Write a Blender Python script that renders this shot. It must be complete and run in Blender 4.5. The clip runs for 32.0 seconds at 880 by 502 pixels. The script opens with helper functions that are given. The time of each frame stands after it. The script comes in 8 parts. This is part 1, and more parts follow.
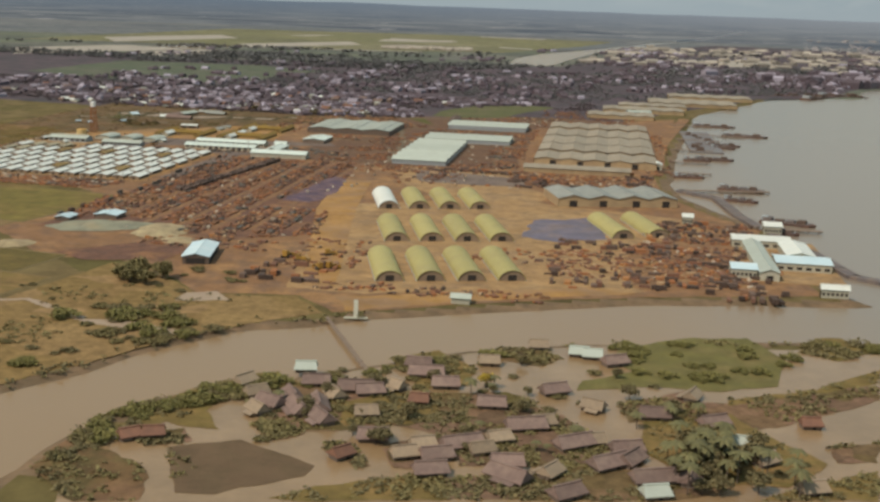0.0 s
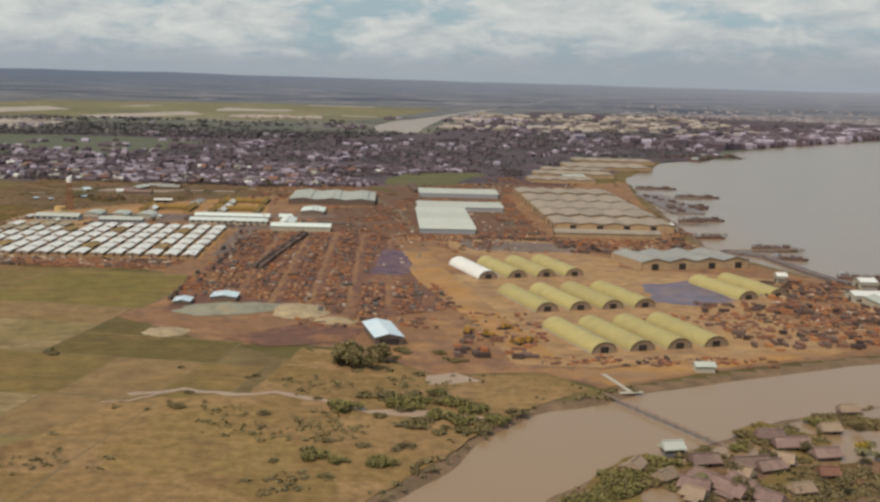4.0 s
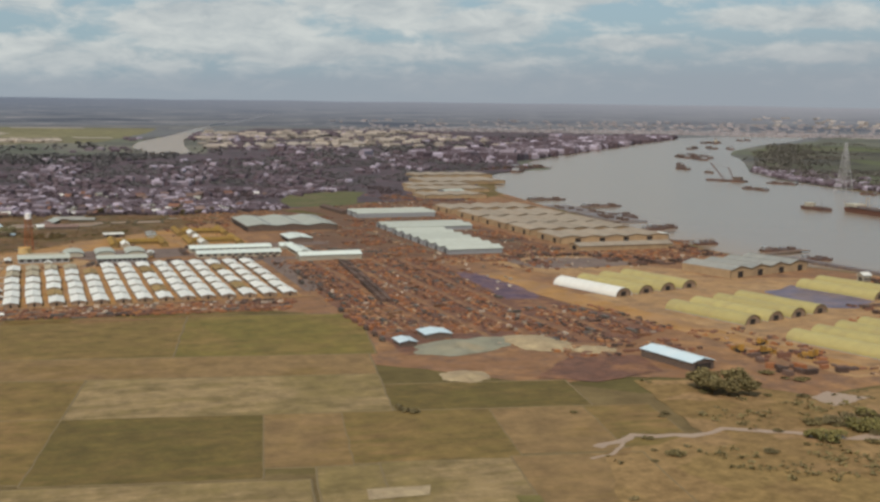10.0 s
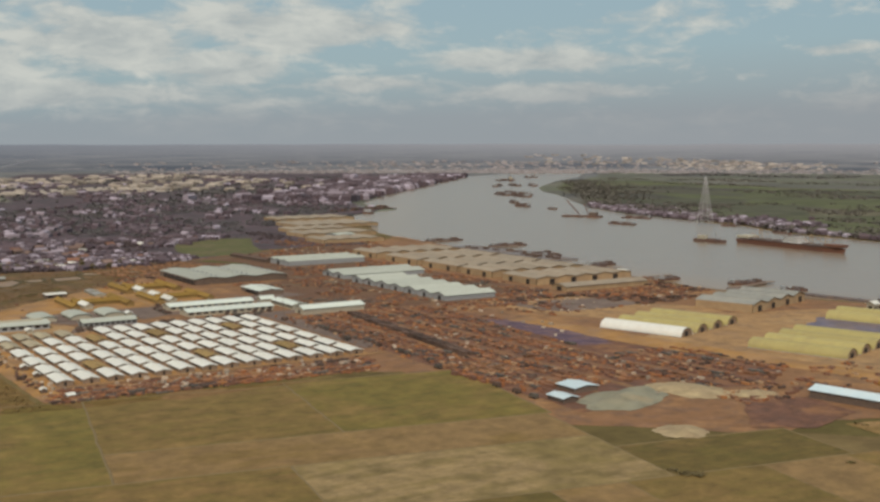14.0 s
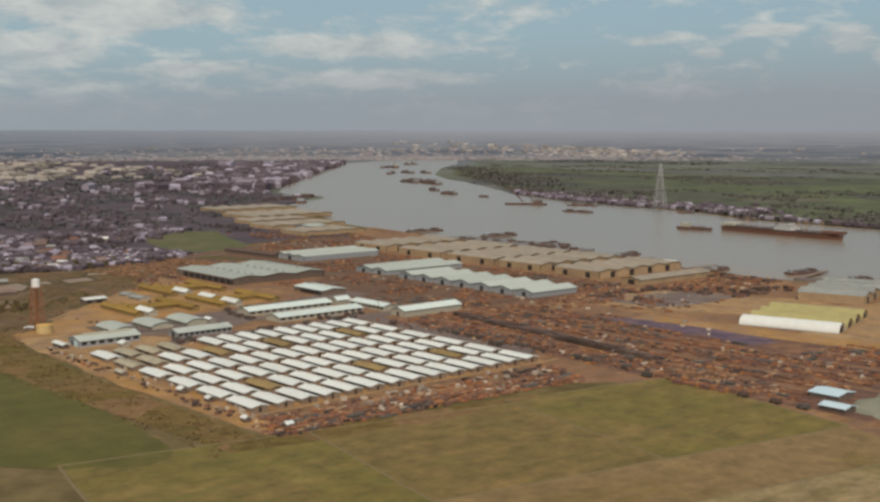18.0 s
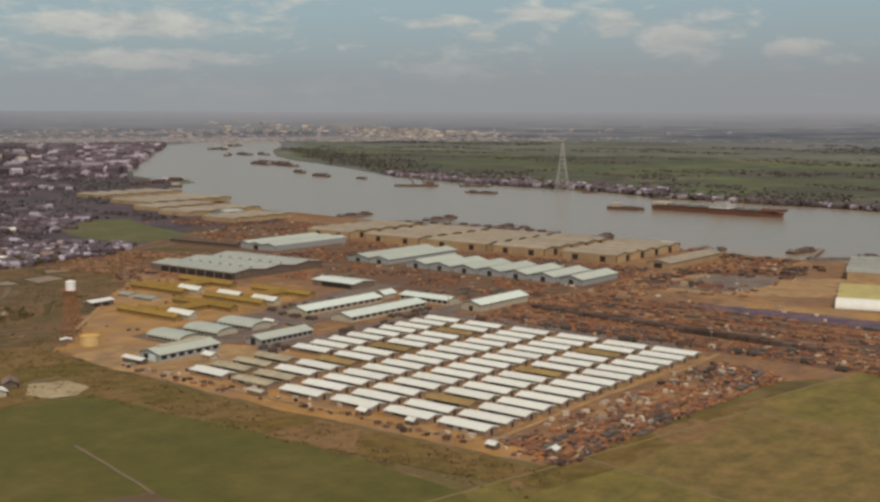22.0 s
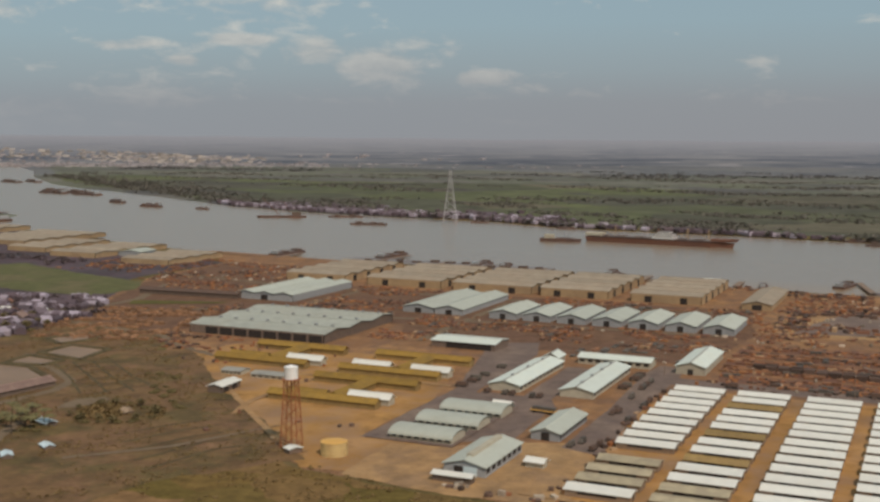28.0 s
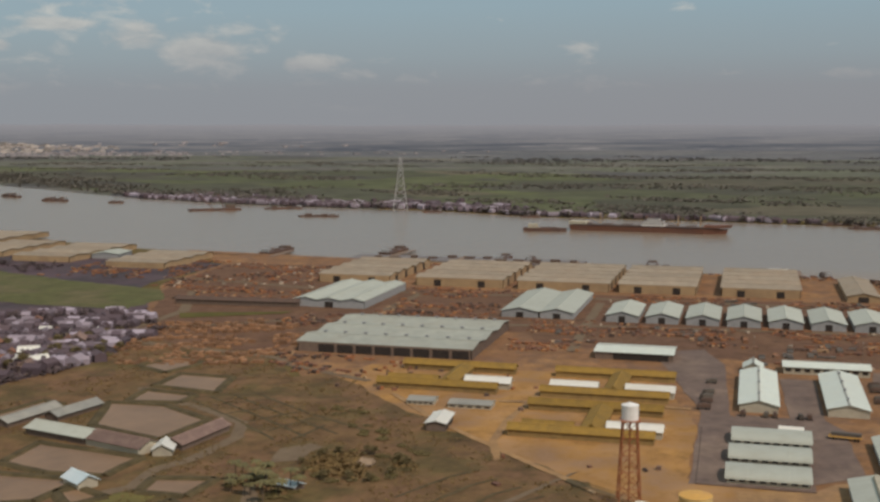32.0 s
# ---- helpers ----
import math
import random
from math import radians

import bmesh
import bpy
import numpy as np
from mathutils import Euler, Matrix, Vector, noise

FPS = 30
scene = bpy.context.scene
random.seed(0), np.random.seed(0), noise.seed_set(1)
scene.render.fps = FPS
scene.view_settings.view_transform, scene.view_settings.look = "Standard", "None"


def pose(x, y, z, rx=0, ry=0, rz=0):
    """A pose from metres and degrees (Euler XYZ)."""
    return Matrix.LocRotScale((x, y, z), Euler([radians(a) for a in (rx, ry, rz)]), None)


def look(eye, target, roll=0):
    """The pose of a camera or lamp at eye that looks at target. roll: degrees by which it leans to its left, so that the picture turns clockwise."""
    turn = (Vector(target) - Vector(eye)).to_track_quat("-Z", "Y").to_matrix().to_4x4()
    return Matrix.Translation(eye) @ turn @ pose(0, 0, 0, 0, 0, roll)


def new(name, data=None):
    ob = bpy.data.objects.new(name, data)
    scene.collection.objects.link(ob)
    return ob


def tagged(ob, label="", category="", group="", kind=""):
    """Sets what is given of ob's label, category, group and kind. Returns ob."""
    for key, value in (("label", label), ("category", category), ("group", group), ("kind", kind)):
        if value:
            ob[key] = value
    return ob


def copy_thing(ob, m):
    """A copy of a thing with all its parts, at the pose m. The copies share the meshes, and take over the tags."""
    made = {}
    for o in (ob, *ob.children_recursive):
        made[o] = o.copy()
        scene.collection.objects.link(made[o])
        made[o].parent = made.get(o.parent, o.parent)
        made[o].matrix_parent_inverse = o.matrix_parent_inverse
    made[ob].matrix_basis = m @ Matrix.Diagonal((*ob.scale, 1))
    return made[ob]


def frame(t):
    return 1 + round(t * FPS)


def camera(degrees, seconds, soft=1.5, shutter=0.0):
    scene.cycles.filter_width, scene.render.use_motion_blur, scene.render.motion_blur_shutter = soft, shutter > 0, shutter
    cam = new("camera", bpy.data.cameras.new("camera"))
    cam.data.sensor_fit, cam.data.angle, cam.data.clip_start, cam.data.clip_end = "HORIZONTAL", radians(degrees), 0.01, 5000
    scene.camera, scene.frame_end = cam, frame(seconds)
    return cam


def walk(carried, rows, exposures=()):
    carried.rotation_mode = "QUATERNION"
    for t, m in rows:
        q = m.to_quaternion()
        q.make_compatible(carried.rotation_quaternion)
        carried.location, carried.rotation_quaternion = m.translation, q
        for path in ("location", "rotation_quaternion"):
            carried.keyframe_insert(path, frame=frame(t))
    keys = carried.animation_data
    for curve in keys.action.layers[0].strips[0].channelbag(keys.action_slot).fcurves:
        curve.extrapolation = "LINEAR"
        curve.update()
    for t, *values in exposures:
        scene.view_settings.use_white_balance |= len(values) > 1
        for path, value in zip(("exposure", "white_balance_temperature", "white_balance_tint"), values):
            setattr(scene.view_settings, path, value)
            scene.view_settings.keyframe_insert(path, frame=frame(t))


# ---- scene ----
cam = camera(41.8, 32.0, soft=2.8)
PLAN = 0.805  # metres to one unit of the plan
ROWS = [
    (0.0, -0.00, 0.00, 124.86, 77.911, -2.002, 8.192),
    (0.5, -24.27, -0.44, 123.42, 78.629, -1.815, 7.053),
    (1.0, -48.48, -0.60, 122.00, 79.331, -1.895, 5.386),
    (1.5, -72.98, 0.20, 121.05, 79.832, -1.575, 4.724),
    (2.0, -96.95, 1.73, 119.96, 80.584, -1.497, 3.268),
    (2.5, -120.17, 3.77, 118.98, 81.314, -1.629, 1.983),
    (4.5, -213.51, 13.38, 116.94, 81.632, -1.517, -4.070),
    (5.0, -237.20, 17.31, 116.00, 81.747, -1.283, -5.458),
    (5.5, -260.33, 22.38, 114.98, 81.884, -1.186, -6.838),
    (6.0, -283.24, 28.16, 114.32, 81.973, -1.171, -8.607),
    (6.5, -306.03, 34.53, 113.37, 82.210, -1.115, -9.982),
    (7.0, -328.42, 41.40, 112.73, 82.156, -1.098, -11.666),
    (7.5, -350.38, 48.83, 112.39, 81.945, -1.095, -12.999),
    (8.0, -372.27, 56.77, 112.39, 81.618, -1.028, -14.195),
    (8.5, -393.90, 65.25, 112.36, 81.559, -0.887, -16.052),
    (9.0, -415.05, 74.60, 112.33, 81.905, -0.870, -17.582),
    (9.5, -435.62, 85.21, 112.05, 82.345, -0.903, -18.570),
    (10.0, -456.02, 96.98, 111.69, 82.692, -0.724, -19.633),
    (10.5, -476.05, 109.60, 111.38, 83.364, -0.419, -21.199),
    (11.0, -495.22, 122.43, 111.08, 83.773, -0.655, -22.556),
    (11.5, -513.77, 135.75, 111.05, 84.245, -0.514, -24.240),
    (12.0, -532.03, 149.78, 110.99, 84.445, -0.569, -26.037),
    (12.5, -550.17, 164.79, 110.68, 84.467, -0.416, -27.426),
    (13.0, -567.92, 180.16, 110.28, 84.561, -0.156, -28.862),
    (13.5, -585.27, 195.81, 110.39, 84.290, 0.013, -30.435),
    (14.0, -601.83, 212.17, 110.19, 84.764, 0.048, -32.470),
    (14.5, -616.71, 229.35, 109.95, 84.969, 0.188, -33.892),
    (16.5, -670.84, 302.19, 109.70, 84.969, 0.100, -38.481),
    (17.0, -682.96, 322.02, 109.62, 84.543, 0.116, -39.198),
    (17.5, -693.85, 343.03, 109.71, 84.308, -0.111, -39.988),
    (18.0, -704.05, 364.35, 109.37, 84.108, -0.058, -40.932),
    (18.5, -713.60, 385.35, 108.55, 84.049, -0.307, -42.176),
    (19.0, -722.73, 405.85, 107.71, 84.033, -0.333, -43.711),
    (19.5, -731.61, 426.16, 107.64, 83.968, -0.630, -45.565),
    (20.0, -739.81, 446.56, 107.21, 83.736, -0.923, -46.899),
    (20.5, -747.49, 467.49, 106.43, 83.439, -0.682, -48.002),
    (21.0, -754.59, 488.76, 105.64, 83.150, -0.595, -49.129),
    (21.5, -761.01, 509.75, 105.19, 83.339, -0.525, -50.224),
    (22.0, -767.24, 530.73, 104.77, 83.226, -0.085, -51.811),
    (22.5, -772.53, 551.55, 104.18, 83.142, -0.125, -52.967),
    (23.0, -777.16, 572.70, 103.62, 83.266, 0.019, -53.738),
    (23.5, -781.41, 593.71, 103.73, 83.200, 0.299, -54.598),
    (24.0, -785.30, 614.48, 103.67, 83.389, 0.429, -55.841),
    (24.5, -788.65, 635.31, 103.84, 83.478, 0.535, -57.167),
    (25.0, -790.59, 656.77, 104.34, 83.844, 0.051, -58.559),
    (25.5, -791.41, 679.19, 104.55, 84.290, 0.008, -59.354),
    (27.5, -787.84, 772.66, 103.44, 84.495, -0.677, -64.748),
    (28.0, -786.48, 795.26, 103.06, 84.550, -0.488, -66.399),
    (28.5, -784.65, 817.17, 103.07, 84.070, -0.436, -67.657),
    (29.0, -782.58, 838.78, 102.95, 83.907, -0.387, -68.523),
    (29.5, -780.47, 860.14, 102.55, 83.820, -0.392, -69.566),
    (30.0, -778.27, 881.51, 102.23, 83.673, -0.178, -70.859),
    (30.5, -775.65, 902.58, 102.64, 83.583, 0.043, -71.907),
    (31.0, -772.70, 923.22, 102.60, 83.617, 0.190, -72.771),
    (31.5, -769.31, 942.82, 102.34, 83.885, 0.102, -73.980),
    (32.0, -765.78, 962.80, 101.92, 83.890, -0.013, -74.846),
]
walk(cam, [(t, pose(PLAN * x, PLAN * y, PLAN * z, rx, ry, rz)) for t, x, y, z, rx, ry, rz in ROWS],
     exposures=[(0.0, 0.12, 6500, 8), (1.0, 0.09, 6450, 3.5), (2.0, 0.11, 6850, 21), (5.0, 0.13, 6450, 14.5), (6.0, 0.09, 6450, 17.5), (8.0, 0.11, 6000, 17), (9.5, 0.09, 6400, 15), (11.0, 0.03, 6250, 14.5), (12.0, 0.0, 6650, 12), (14.0, -0.02, 6650, 13.5),
                (17.0, -0.05, 6800, 14), (18.0, -0.03, 6450, 14), (19.0, -0.07, 7050, 15.5), (20.0, -0.07, 6900, 14.5), (22.0, -0.08, 6800, 15.5), (24.0, -0.06, 6600, 14), (25.0, -0.09, 6700, 14.5), (28.0, -0.13, 6650, 16), (30.0, -0.14, 6800, 13), (31.0, -0.16, 6700, 14), (32.0, -0.17, 6650, 17)])

# ---- sky and sun ----
SUN_DIR = Vector((-0.40, -0.50, 0.77)).normalized()
world = bpy.data.worlds.new("sky")
scene.world = world
world.use_nodes = True
wn, wl = world.node_tree.nodes, world.node_tree.links
wn.clear()


def wnode(kind, **values):
    n = wn.new(kind)
    for k, v in values.items():
        n.inputs[k].default_value = v
    return n


def wmath(op, a, b=None):
    n = wn.new("ShaderNodeMath")
    n.operation = op
    for i, v in enumerate((a, b)):
        if v is None:
            continue
        if isinstance(v, (int, float)):
            n.inputs[i].default_value = v
        else:
            wl.new(v, n.inputs[i])
    return n.outputs[0]


def wramp(value, stops):
    n = wn.new("ShaderNodeValToRGB")
    e = n.color_ramp.elements
    while len(e) < len(stops):
        e.new(0.5)
    for s, (p, v) in zip(e, stops):
        s.position = p
        s.color = (v, v, v, 1)
    wl.new(value, n.inputs[0])
    return n.outputs[0]


def wmix(fac, a, b):
    n = wn.new("ShaderNodeMix")
    n.data_type = "RGBA"
    for s, v in ((n.inputs[0], fac), (n.inputs[6], a), (n.inputs[7], b)):
        if isinstance(v, tuple):
            s.default_value = (*v, 1)
        elif isinstance(v, float):
            s.default_value = v
        else:
            wl.new(v, s)
    return n.outputs[2]


sky = wn.new("ShaderNodeTexSky")
sky.sky_type = "NISHITA"
sky.sun_disc = False
sky.sun_elevation = math.asin(SUN_DIR.z)
sky.sun_rotation = math.atan2(SUN_DIR.x, SUN_DIR.y)
sky.air_density, sky.dust_density = 1.2, 2.0
coord = wn.new("ShaderNodeTexCoord")
split = wn.new("ShaderNodeSeparateXYZ")
wl.new(coord.outputs["Generated"], split.inputs[0])
up = wmath("MAXIMUM", split.outputs[2], 0.0)
flat = wn.new("ShaderNodeCombineXYZ")
wl.new(split.outputs[0], flat.inputs[0])
wl.new(split.outputs[1], flat.inputs[1])
wl.new(wmath("MULTIPLY", up, 2.9), flat.inputs[2])
cloud_puff = wnode("ShaderNodeTexNoise", Scale=7.5, Detail=11.0, Roughness=0.56, Distortion=0.25)
cloud_fine = wnode("ShaderNodeTexNoise", Scale=24.0, Detail=9.0, Roughness=0.62, Distortion=0.35)
for cn in (cloud_puff, cloud_fine):
    wl.new(flat.outputs[0], cn.inputs["Vector"])
# banks of cloud, each a soft oval: bearing from north, height, half width, half height, in degrees
CLOUD_BANKS = ((-17, 2.5, 6, 1.0), (-7, 2.6, 3.5, 0.8), (1, 2.2, 4, 0.8), (8.5, 3.5, 4, 1.3), (16.5, 4.7, 3.6, 1.5), (14, 2.5, 5, 0.6), (22, 3.7, 3, 0.7), (26, 5.6, 7, 0.9),
               (36, 4.1, 5.5, 0.55), (29, 2.95, 4, 0.38), (38, 2.55, 5, 0.45), (51, 4.6, 2.3, 0.33), (54, 3.75, 0.8, 0.28), (60.2, 4.3, 1.5, 0.7), (63.6, 3.5, 2.7, 0.85),
               (68.5, 3.05, 2.1, 0.42), (57, 4.9, 1.5, 0.3), (88.5, 2.7, 2.2, 0.28), (94, 2.4, 1.6, 0.4))
bearing = wn.new("ShaderNodeCombineXYZ")
wl.new(wmath("MULTIPLY", wmath("ARCTAN2", split.outputs[0], split.outputs[1]), 57.2958), bearing.inputs[0])
wl.new(wmath("MULTIPLY", wmath("ARCSINE", split.outputs[2]), 57.2958), bearing.inputs[1])
wobble = wn.new("ShaderNodeVectorMath")
wobble.operation = "MULTIPLY_ADD"
wl.new(cloud_puff.outputs["Color"], wobble.inputs[0])
wobble.inputs[1].default_value = (3.0, 0.9, 0.0)
wl.new(bearing.outputs[0], wobble.inputs[2])
banks = None
for az, el, half_az, half_el in CLOUD_BANKS:
    oval = wn.new("ShaderNodeMapping")
    oval.vector_type = "TEXTURE"
    oval.inputs["Location"].default_value = (az + 1.5, el + 0.45, 0.0)
    oval.inputs["Scale"].default_value = (half_az, half_el, 1.0)
    wl.new(wobble.outputs[0], oval.inputs["Vector"])
    away = wn.new("ShaderNodeVectorMath")
    away.operation = "LENGTH"
    wl.new(oval.outputs[0], away.inputs[0])
    bank = wmath("SUBTRACT", 1.15, away.outputs["Value"])
    banks = bank if banks is None else wmath("MAXIMUM", banks, bank)
banks = wmath("MAXIMUM", wmath("MINIMUM", banks, 0.7), -0.12)
# more cloud towards the north, clearer towards the east
bias = wmath("MULTIPLY", wmath("SUBTRACT", split.outputs[1], wmath("MULTIPLY", split.outputs[0], 1.1)), 0.065)
cover = wmath("ADD", wmath("ADD", wmath("ADD", wmath("MULTIPLY", cloud_puff.outputs["Fac"], 0.55), wmath("MULTIPLY", cloud_fine.outputs["Fac"], 0.45)), bias), wmath("MULTIPLY", banks, 0.19))
cloud = wramp(cover, [(0.475, 0.0), (0.53, 0.5), (0.60, 1.0)])
tone = wramp(cloud_fine.outputs["Fac"], [(0.34, 0.0), (0.66, 1.0)])
high = wmix(0.75, sky.outputs[0], (3.0, 4.5, 5.15))
white = wmix(tone, (4.15, 4.75, 4.75), (5.9, 6.35, 5.95))
clouded = wmix(cloud, high, white)
deep = wmath("ADD", wmath("MULTIPLY", wmath("MAXIMUM", split.outputs[0], 0.0), 0.55), 0.28)
haze = wramp(wmath("DIVIDE", up, deep), [(0.0, 1.0), (0.042, 0.86), (0.075, 0.4), (0.125, 0.0)])
eastward = wn.new("ShaderNodeMapRange")
eastward.inputs[1].default_value, eastward.inputs[2].default_value = 0.0, 32.0
wl.new(bearing.outputs[0], eastward.inputs[0])
hazed = wmix(haze, clouded, wmix(eastward.outputs[0], (3.2, 3.75, 4.05), (3.0, 3.2, 3.35)))
back = wnode("ShaderNodeBackground", Strength=0.095)
wl.new(hazed, back.inputs[0])
out = wn.new("ShaderNodeOutputWorld")
wl.new(back.outputs[0], out.inputs[0])

sun = bpy.data.lights.new("sun", "SUN")
sun.energy, sun.angle, sun.color = 2.75, radians(0.6), (1.0, 0.885, 0.765)
sun_ob = new("sun", sun)
sun_ob.matrix_world = look((0, 0, 900), Vector((0, 0, 900)) - SUN_DIR)


# ---- materials ----
def mat(name, c1, c2, scale=0.5, rough=0.85, bump=0.0, bump_scale=None, spots=None, spot_scale=0.05, spot_amount=0.5,
        metallic=0.0, vary=0.0, island=0.0, ribs=None, rib_axis=0, streak=None, streak_scale=0.3, specular=0.3, palette=None, mottle=0.0, mottle_scale=0.09, blotch=None, blotch_scale=0.11, blotch_amount=0.6, grain=None):
    """Two colours mixed by fine noise, blotches of a third by coarse noise, optional ribs, streaks and shifts from piece to piece."""
    m = bpy.data.materials.new(name)
    m.use_nodes = True
    nt = m.node_tree
    nd, lk = nt.nodes, nt.links
    bsdf = nd["Principled BSDF"]
    bsdf.inputs["Roughness"].default_value = rough
    bsdf.inputs["Metallic"].default_value = metallic
    bsdf.inputs["Specular IOR Level"].default_value = specular
    geo = nd.new("ShaderNodeNewGeometry")

    def noise_of(s, detail=6.0, rgh=0.6, squash=None):
        n = nd.new("ShaderNodeTexNoise")
        n.inputs["Scale"].default_value = s
        n.inputs["Detail"].default_value = detail
        n.inputs["Roughness"].default_value = rgh
        if squash:
            mp = nd.new("ShaderNodeMapping")
            mp.inputs["Scale"].default_value = squash
            lk.new(geo.outputs["Position"], mp.inputs["Vector"])
            lk.new(mp.outputs[0], n.inputs["Vector"])
        else:
            lk.new(geo.outputs["Position"], n.inputs["Vector"])
        return n.outputs["Fac"]

    def ramp(v, a, b):
        n = nd.new("ShaderNodeMapRange")
        n.inputs[1].default_value, n.inputs[2].default_value = a, b
        lk.new(v, n.inputs[0])
        return n.outputs[0]

    def mix(f, a, b, mode="MIX"):
        n = nd.new("ShaderNodeMix")
        n.data_type, n.blend_type = "RGBA", mode
        for s, v in ((n.inputs[0], f), (n.inputs[6], a), (n.inputs[7], b)):
            if isinstance(v, tuple):
                s.default_value = (*v, 1)
            elif isinstance(v, float):
                s.default_value = v
            else:
                lk.new(v, s)
        return n.outputs[2]

    col = mix(ramp(noise_of(scale), 0.32, 0.68), c1, c2)
    if spots:
        f = nd.new("ShaderNodeMath")
        f.operation = "MULTIPLY"
        lk.new(ramp(noise_of(spot_scale, 7.0, 0.62), 0.48, 0.62), f.inputs[0])
        f.inputs[1].default_value = spot_amount
        col = mix(f.outputs[0], col, spots)
    if blotch:
        f = nd.new("ShaderNodeMath")
        f.operation = "MULTIPLY"
        lk.new(ramp(noise_of(blotch_scale, 9.0, 0.68, grain), 0.47, 0.60), f.inputs[0])
        f.inputs[1].default_value = blotch_amount
        col = mix(f.outputs[0], col, blotch)
    if mottle:
        r = nd.new("ShaderNodeMapRange")
        r.inputs[1].default_value, r.inputs[2].default_value = 0.3, 0.7
        r.inputs[3].default_value, r.inputs[4].default_value = 1 - mottle, 1 + mottle
        lk.new(noise_of(mottle_scale, 11.0, 0.74), r.inputs[0])
        hs = nd.new("ShaderNodeHueSaturation")
        lk.new(r.outputs[0], hs.inputs["Value"])
        lk.new(col, hs.inputs["Color"])
        col = hs.outputs[0]
    if streak:
        f = nd.new("ShaderNodeMath")
        f.operation = "MULTIPLY"
        lk.new(ramp(noise_of(streak_scale, 4.0, 0.5, (1.0, 1.0, 0.15)), 0.52, 0.72), f.inputs[0])
        f.inputs[1].default_value = 0.6
        col = mix(f.outputs[0], col, streak)
    if palette:
        cr = nd.new("ShaderNodeValToRGB")
        cr.color_ramp.interpolation = "CONSTANT"
        e = cr.color_ramp.elements
        while len(e) < len(palette):
            e.new(0.5)
        for i, (st, c) in enumerate(zip(e, palette)):
            st.position, st.color = i / len(palette), (*c, 1)
        lk.new(geo.outputs["Random Per Island"], cr.inputs[0])
        col = mix(0.75, col, cr.outputs[0])
    if vary or island:
        src = nd.new("ShaderNodeObjectInfo").outputs["Random"] if vary else geo.outputs["Random Per Island"]
        hs = nd.new("ShaderNodeHueSaturation")
        k = vary or island
        r = nd.new("ShaderNodeMapRange")
        r.inputs[3].default_value, r.inputs[4].default_value = 1 - k, 1 + k
        lk.new(src, r.inputs[0])
        lk.new(r.outputs[0], hs.inputs["Value"])
        lk.new(col, hs.inputs["Color"])
        col = hs.outputs[0]
    lk.new(col, bsdf.inputs["Base Color"])
    height = None
    if ribs:
        w = nd.new("ShaderNodeTexWave")
        w.inputs["Scale"].default_value = ribs
        w.bands_direction = ("X", "Y", "Z")[rib_axis]
        lk.new(geo.outputs["Position"], w.inputs["Vector"])
        height = w.outputs["Fac"]
    elif bump:
        height = noise_of(bump_scale or scale * 3, 5.0, 0.6)
    if height is not None and bump:
        b = nd.new("ShaderNodeBump")
        b.inputs["Strength"].default_value = bump
        b.inputs["Distance"].default_value = 0.3
        lk.new(height, b.inputs["Height"])
        lk.new(b.outputs[0], bsdf.inputs["Normal"])
    return m


def patchwork(name, colours, scale, fine=0.02):
    """Land cut up by nature into irregular patches of several colours."""
    m = bpy.data.materials.new(name)
    m.use_nodes = True
    nd, lk = m.node_tree.nodes, m.node_tree.links
    bsdf = nd["Principled BSDF"]
    bsdf.inputs["Roughness"].default_value = 0.95
    bsdf.inputs["Specular IOR Level"].default_value = 0.1
    geo = nd.new("ShaderNodeNewGeometry")
    warp = nd.new("ShaderNodeTexNoise")
    warp.inputs["Scale"].default_value = scale * 2
    warp.inputs["Detail"].default_value = 5
    lk.new(geo.outputs["Position"], warp.inputs["Vector"])
    add = nd.new("ShaderNodeVectorMath")
    add.operation = "MULTIPLY_ADD"
    lk.new(warp.outputs["Color"], add.inputs[0])
    add.inputs[1].default_value = (0.5 / scale, 0.5 / scale, 0)
    lk.new(geo.outputs["Position"], add.inputs[2])
    vor = nd.new("ShaderNodeTexVoronoi")
    vor.inputs["Scale"].default_value = scale
    lk.new(add.outputs[0], vor.inputs["Vector"])
    sep = nd.new("ShaderNodeSeparateColor")
    lk.new(vor.outputs["Color"], sep.inputs[0])
    cr = nd.new("ShaderNodeValToRGB")
    cr.color_ramp.interpolation = "LINEAR"
    e = cr.color_ramp.elements
    while len(e) < len(colours):
        e.new(0.5)
    for i, (s, c) in enumerate(zip(e, colours)):
        s.position, s.color = i / (len(colours) - 1), (*c, 1)
    lk.new(sep.outputs[0], cr.inputs[0])
    nz = nd.new("ShaderNodeTexNoise")
    nz.inputs["Scale"].default_value, nz.inputs["Detail"].default_value, nz.inputs["Roughness"].default_value = fine, 9, 0.7
    lk.new(geo.outputs["Position"], nz.inputs["Vector"])
    mr = nd.new("ShaderNodeMapRange")
    mr.inputs[1].default_value, mr.inputs[2].default_value = 0.3, 0.7
    mr.inputs[3].default_value, mr.inputs[4].default_value = 0.6, 1.4
    lk.new(nz.outputs["Fac"], mr.inputs[0])
    hs = nd.new("ShaderNodeHueSaturation")
    lk.new(mr.outputs[0], hs.inputs["Value"])
    lk.new(cr.outputs[0], hs.inputs["Color"])
    lk.new(hs.outputs[0], bsdf.inputs["Base Color"])
    return m


